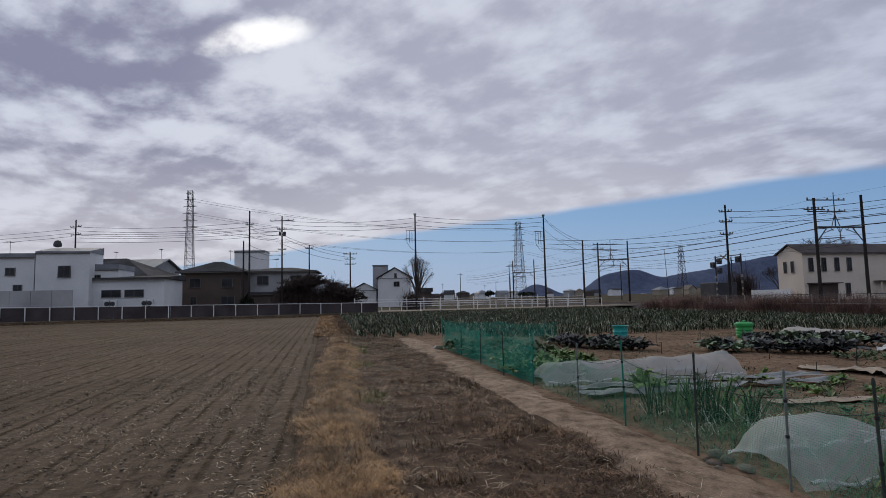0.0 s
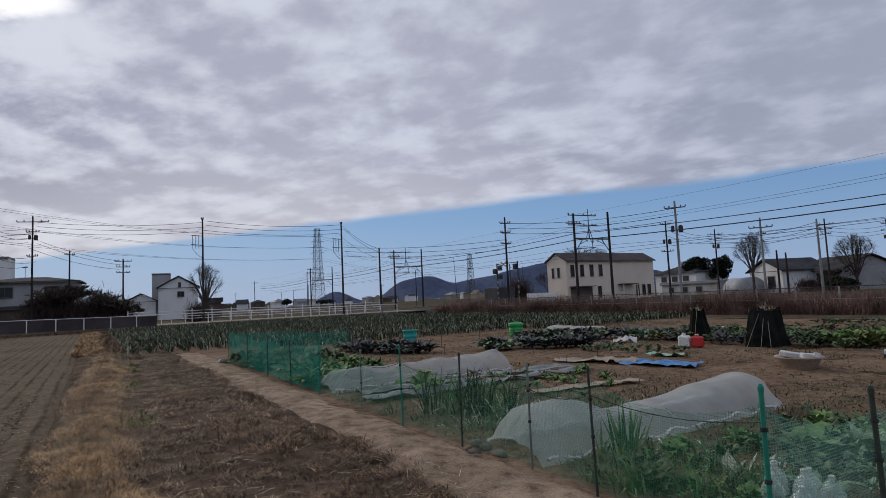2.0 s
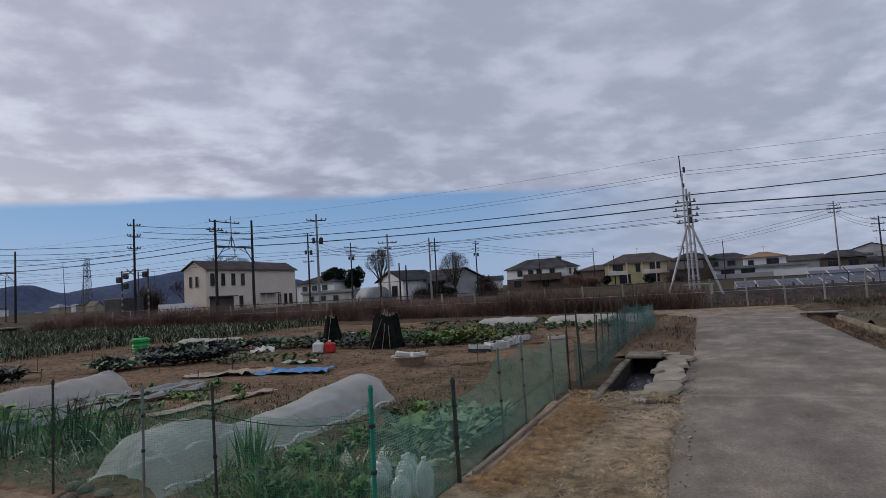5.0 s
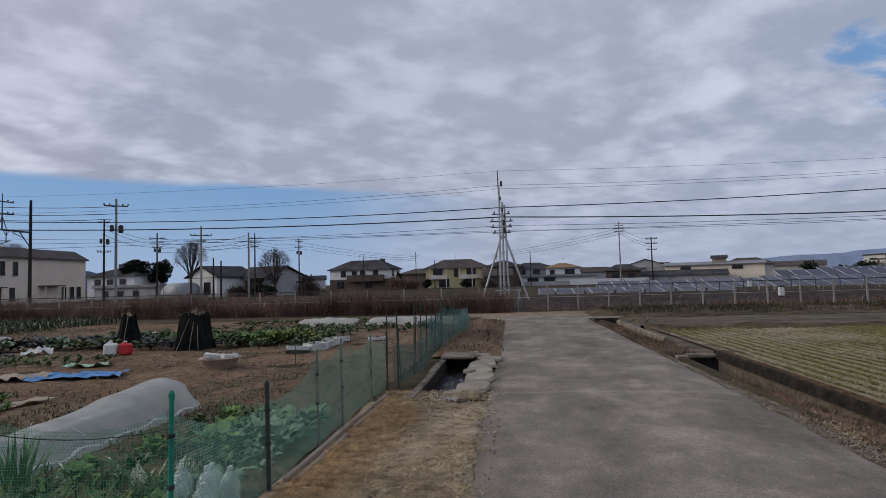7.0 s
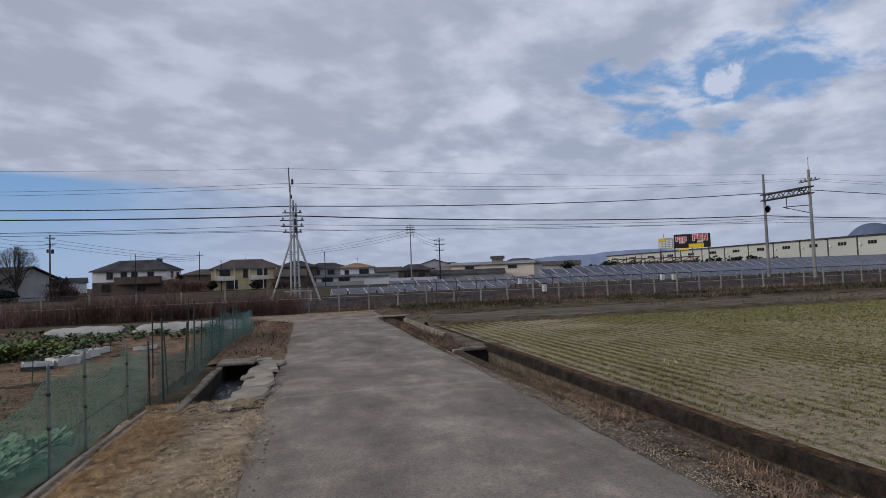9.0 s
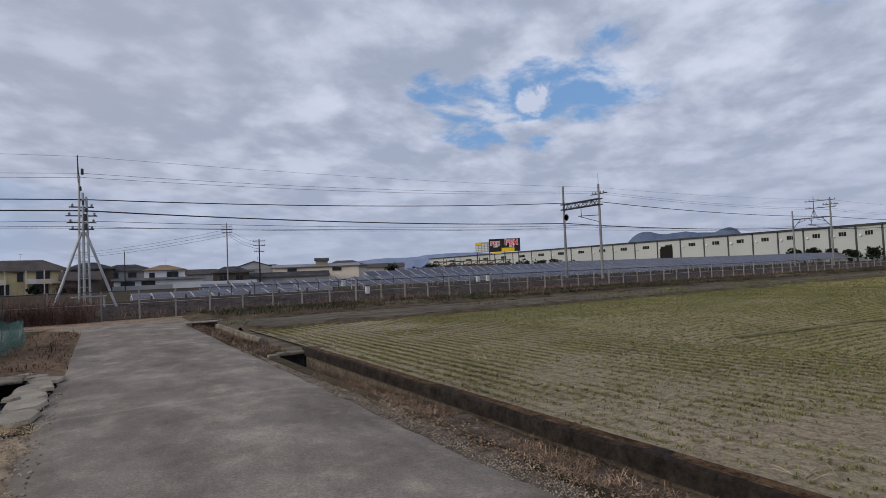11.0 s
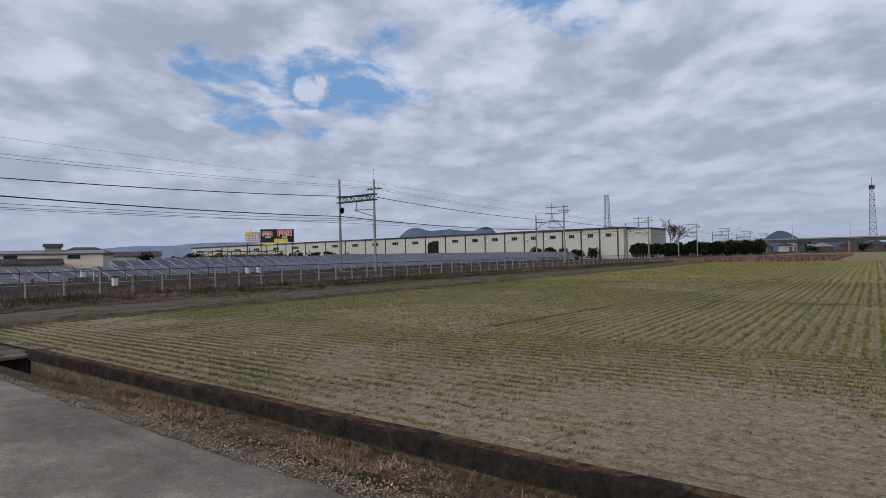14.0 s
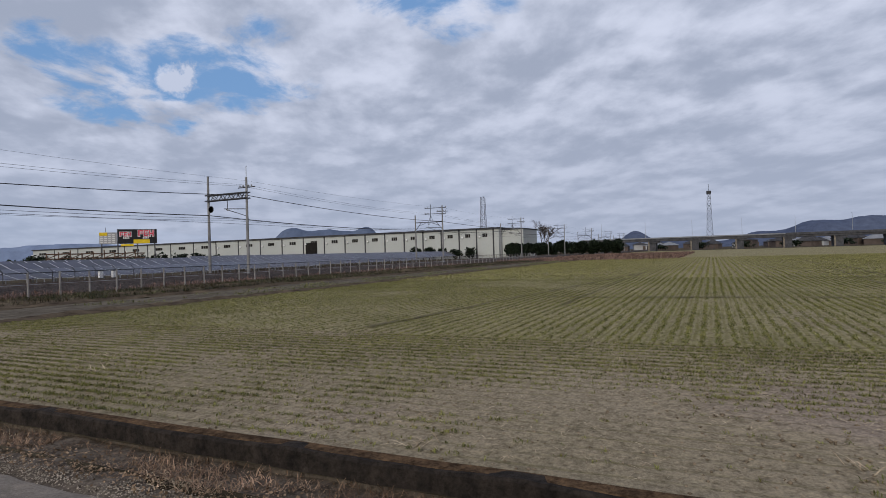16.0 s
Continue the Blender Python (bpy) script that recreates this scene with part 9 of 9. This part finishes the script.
stuff("dead_grass", blades(K3, (0.03, 0.12), (0.004, 0.008), (0.5, 1.5), g, 0.6, 0.04, 6), L_CHAN, "dead brown weeds in the channel", "grass")
ns = 26000
S = spots(ns, 2.80, 3.30, -6, 14.5, g, 0.0)
S = S[g.random(ns) < np.clip(1.15 - 1.9 * np.abs(S[:, 0] - 3.0) / 0.3 + 0.5 * fbm(S[:, 0], S[:, 1], 2.5, 12), 0.03, 1)]
ns = len(S)
S[:, 2] = np.where(S[:, 0] < 2.87, 0.018, slope(S[:, 0], fill(S[:, 1])) + 0.010)
sz = g.uniform(0.003, 0.0105, ns)
oct_ = np.array([(1, 0, 0), (-1, 0, 0), (0, 1, 0), (0, -1, 0), (0, 0, 0.7), (0, 0, -0.7)])
VV = (S[:, None] + oct_[None] * sz[:, None, None] * g.uniform(0.6, 1.3, (ns, 6, 1))).reshape(-1, 3)
tri = np.array([(0, 2, 4), (2, 1, 4), (1, 3, 4), (3, 0, 4), (2, 0, 5), (1, 2, 5), (3, 1, 5), (0, 3, 5)])
TT = (np.arange(ns)[:, None, None] * 6 + tri[None]).reshape(-1, 3)
stuff("gravel", (VV, TT), surf("gravel", (0.21, 0.178, 0.14), (0.42, 0.365, 0.295), 0.95, 3, 30, 0, island=0.35), "pale gravel along the road edge", "gravel")
ns2 = 700
S2 = spots(ns2, -0.75, -0.3, -1, 12, g, 0.03)
sz = g.uniform(0.006, 0.02, ns2)
VV = (S2[:, None] + oct_[None] * sz[:, None, None] * g.uniform(0.6, 1.3, (ns2, 6, 1))).reshape(-1, 3)
TT = (np.arange(ns2)[:, None, None] * 6 + tri[None]).reshape(-1, 3)
stuff("gravel", (VV, TT), bpy.data.materials["gravel"], "small stones along the verge", "gravel")

# reeds along the railway and weeds on the banks
R_ = spots(24000, -50, -0.2, 28.6, 32.4, g)
tall = fbm(R_[:, 0], R_[:, 1], 0.8, 48) + 0.6 * fbm(R_[:, 0], R_[:, 1], 3.0, 49)
RL, RH = R_[tall < 0.0], R_[tall >= 0.0]
stuff("dead_reeds", blades(RL, (0.45, 1.3), (0.006, 0.016), (0.05, 1.0), g, 0.7, 0.12, 4), L_REED, "low tangled red-brown dead weeds along the railway", "reeds")
stuff("dead_reeds", blades(RH, (0.8, 1.7), (0.006, 0.016), (0.0, 0.8), g, 0.6, 0.14, 3), L_REED, "thick red-brown dead reeds along the railway", "reeds")
R2 = spots(6500, 0.5, 96, 29.6, 33, g)
R2 = R2[fbm(R2[:, 0], R2[:, 1], 0.5, 47) > -0.15]
stuff("dead_reeds", blades(R2, (0.15, 0.5), (0.015, 0.035), (0.1, 0.9), g, 0.6, 0.08, 2), L_REED, "dead weeds behind the railway fence", "weeds")
L_BANK = leafmat("bank_weed", (0.030, 0.027, 0.017), (0.115, 0.098, 0.062), patch=0.6)
R3 = spots(12000, 4, 92, 24.0, 29.2, g, 0.12)
stuff("bank_weeds", blades(R3, (0.08, 0.28), (0.015, 0.03), (0.2, 1.2), g, 0.6, 0.06, 3), L_BANK, "dull dead weeds on the bank", "weeds")
L_BANKG = leafmat("green_bank_weed", (0.018, 0.026, 0.012), (0.070, 0.080, 0.036))
R4 = R3[fbm(R3[:, 0], R3[:, 1], 0.6, 44) > -0.02]
stuff("bank_weeds", blades(R4, (0.08, 0.22), (0.015, 0.03), (0.2, 1.2), g, 0.6, 0.06, 3), L_BANKG, "dark green weeds on the bank", "weeds")
R5 = spots(6000, 4, 92, 18.3, 22.0, g, 0.06)
R5 = R5[fbm(R5[:, 0], R5[:, 1], 1.1, 45) > 0.05]
stuff("bank_weeds", blades(R5, (0.06, 0.18), (0.015, 0.03), (0.3, 1.3), g, 0.6, 0.06, 3), L_GRASS, "thin grass on the field ridge", "weeds")
R6 = spots(7000, 84, 165, 4, 29, g, 0.05)
stuff("dry_grass", blades(R6, (0.2, 0.7), (0.05, 0.12), (0.1, 0.8), g, 0.6, 0.1, 2), L_REED, "strip of tan dry grass beyond the field", "grass")
R7 = spots(9000, -20, -2.3, 3.5, 25, g, 0.02)
R7 = R7[(fbm(R7[:, 0], R7[:, 1], 0.9, 61) > 0.15) & ((R7[:, 1] < 8.3) | (R7[:, 1] > 12.5) | (g.random(len(R7)) < 0.25))]
stuff("garden_weeds", blades(R7, (0.03, 0.11), (0.008, 0.02), (0.5, 1.4), g, 0.6, 0.06, 5), leafmat("dull_weed", (0.045, 0.050, 0.028), (0.15, 0.14, 0.08)), "low weeds between the beds", "weeds")
R11 = spots(2400, -6.6, -2.15, 7.2, 13.4, g, 0.02)
R11 = R11[fbm(R11[:, 0], R11[:, 1], 1.3, 62) + 0.12 * (R11[:, 0] + 4.6) > -0.05]
stuff("garden_weeds", blades(R11, (0.02, 0.065), (0.009, 0.02), (0.7, 1.5), g, 0.6, 0.06, 6), bpy.data.materials["dull_weed"], "low weeds between the net and the bare bed", "weeds")
R8 = spots(800, -6.5, -2.3, 3.5, 7.4, g, 0.02)
stuff("garden_weeds", blades(R8, (0.04, 0.13), (0.006, 0.014), (0.3, 1.3), g, 0.6, 0.05, 6), bpy.data.materials["dull_weed"], "low green weeds in the corner plot", "weeds")
R9 = spots(600, -10.0, -5.3, 3.4, 6.0, g, 0.02)
stuff("garden_weeds", blades(R9, (0.04, 0.12), (0.006, 0.014), (0.3, 1.3), g, 0.6, 0.05, 6), L_DARK, "low green weeds in the plot", "weeds")
R10 = spots(4200, -58.5, -56.5, -50, 28, g, 0.05)
stuff("bank_weeds", blades(R10, (0.1, 0.3), (0.03, 0.06), (0.2, 1.2), g, 0.6, 0.1, 2), L_DEAD, "dead grass at the foot of the embankment", "weeds")
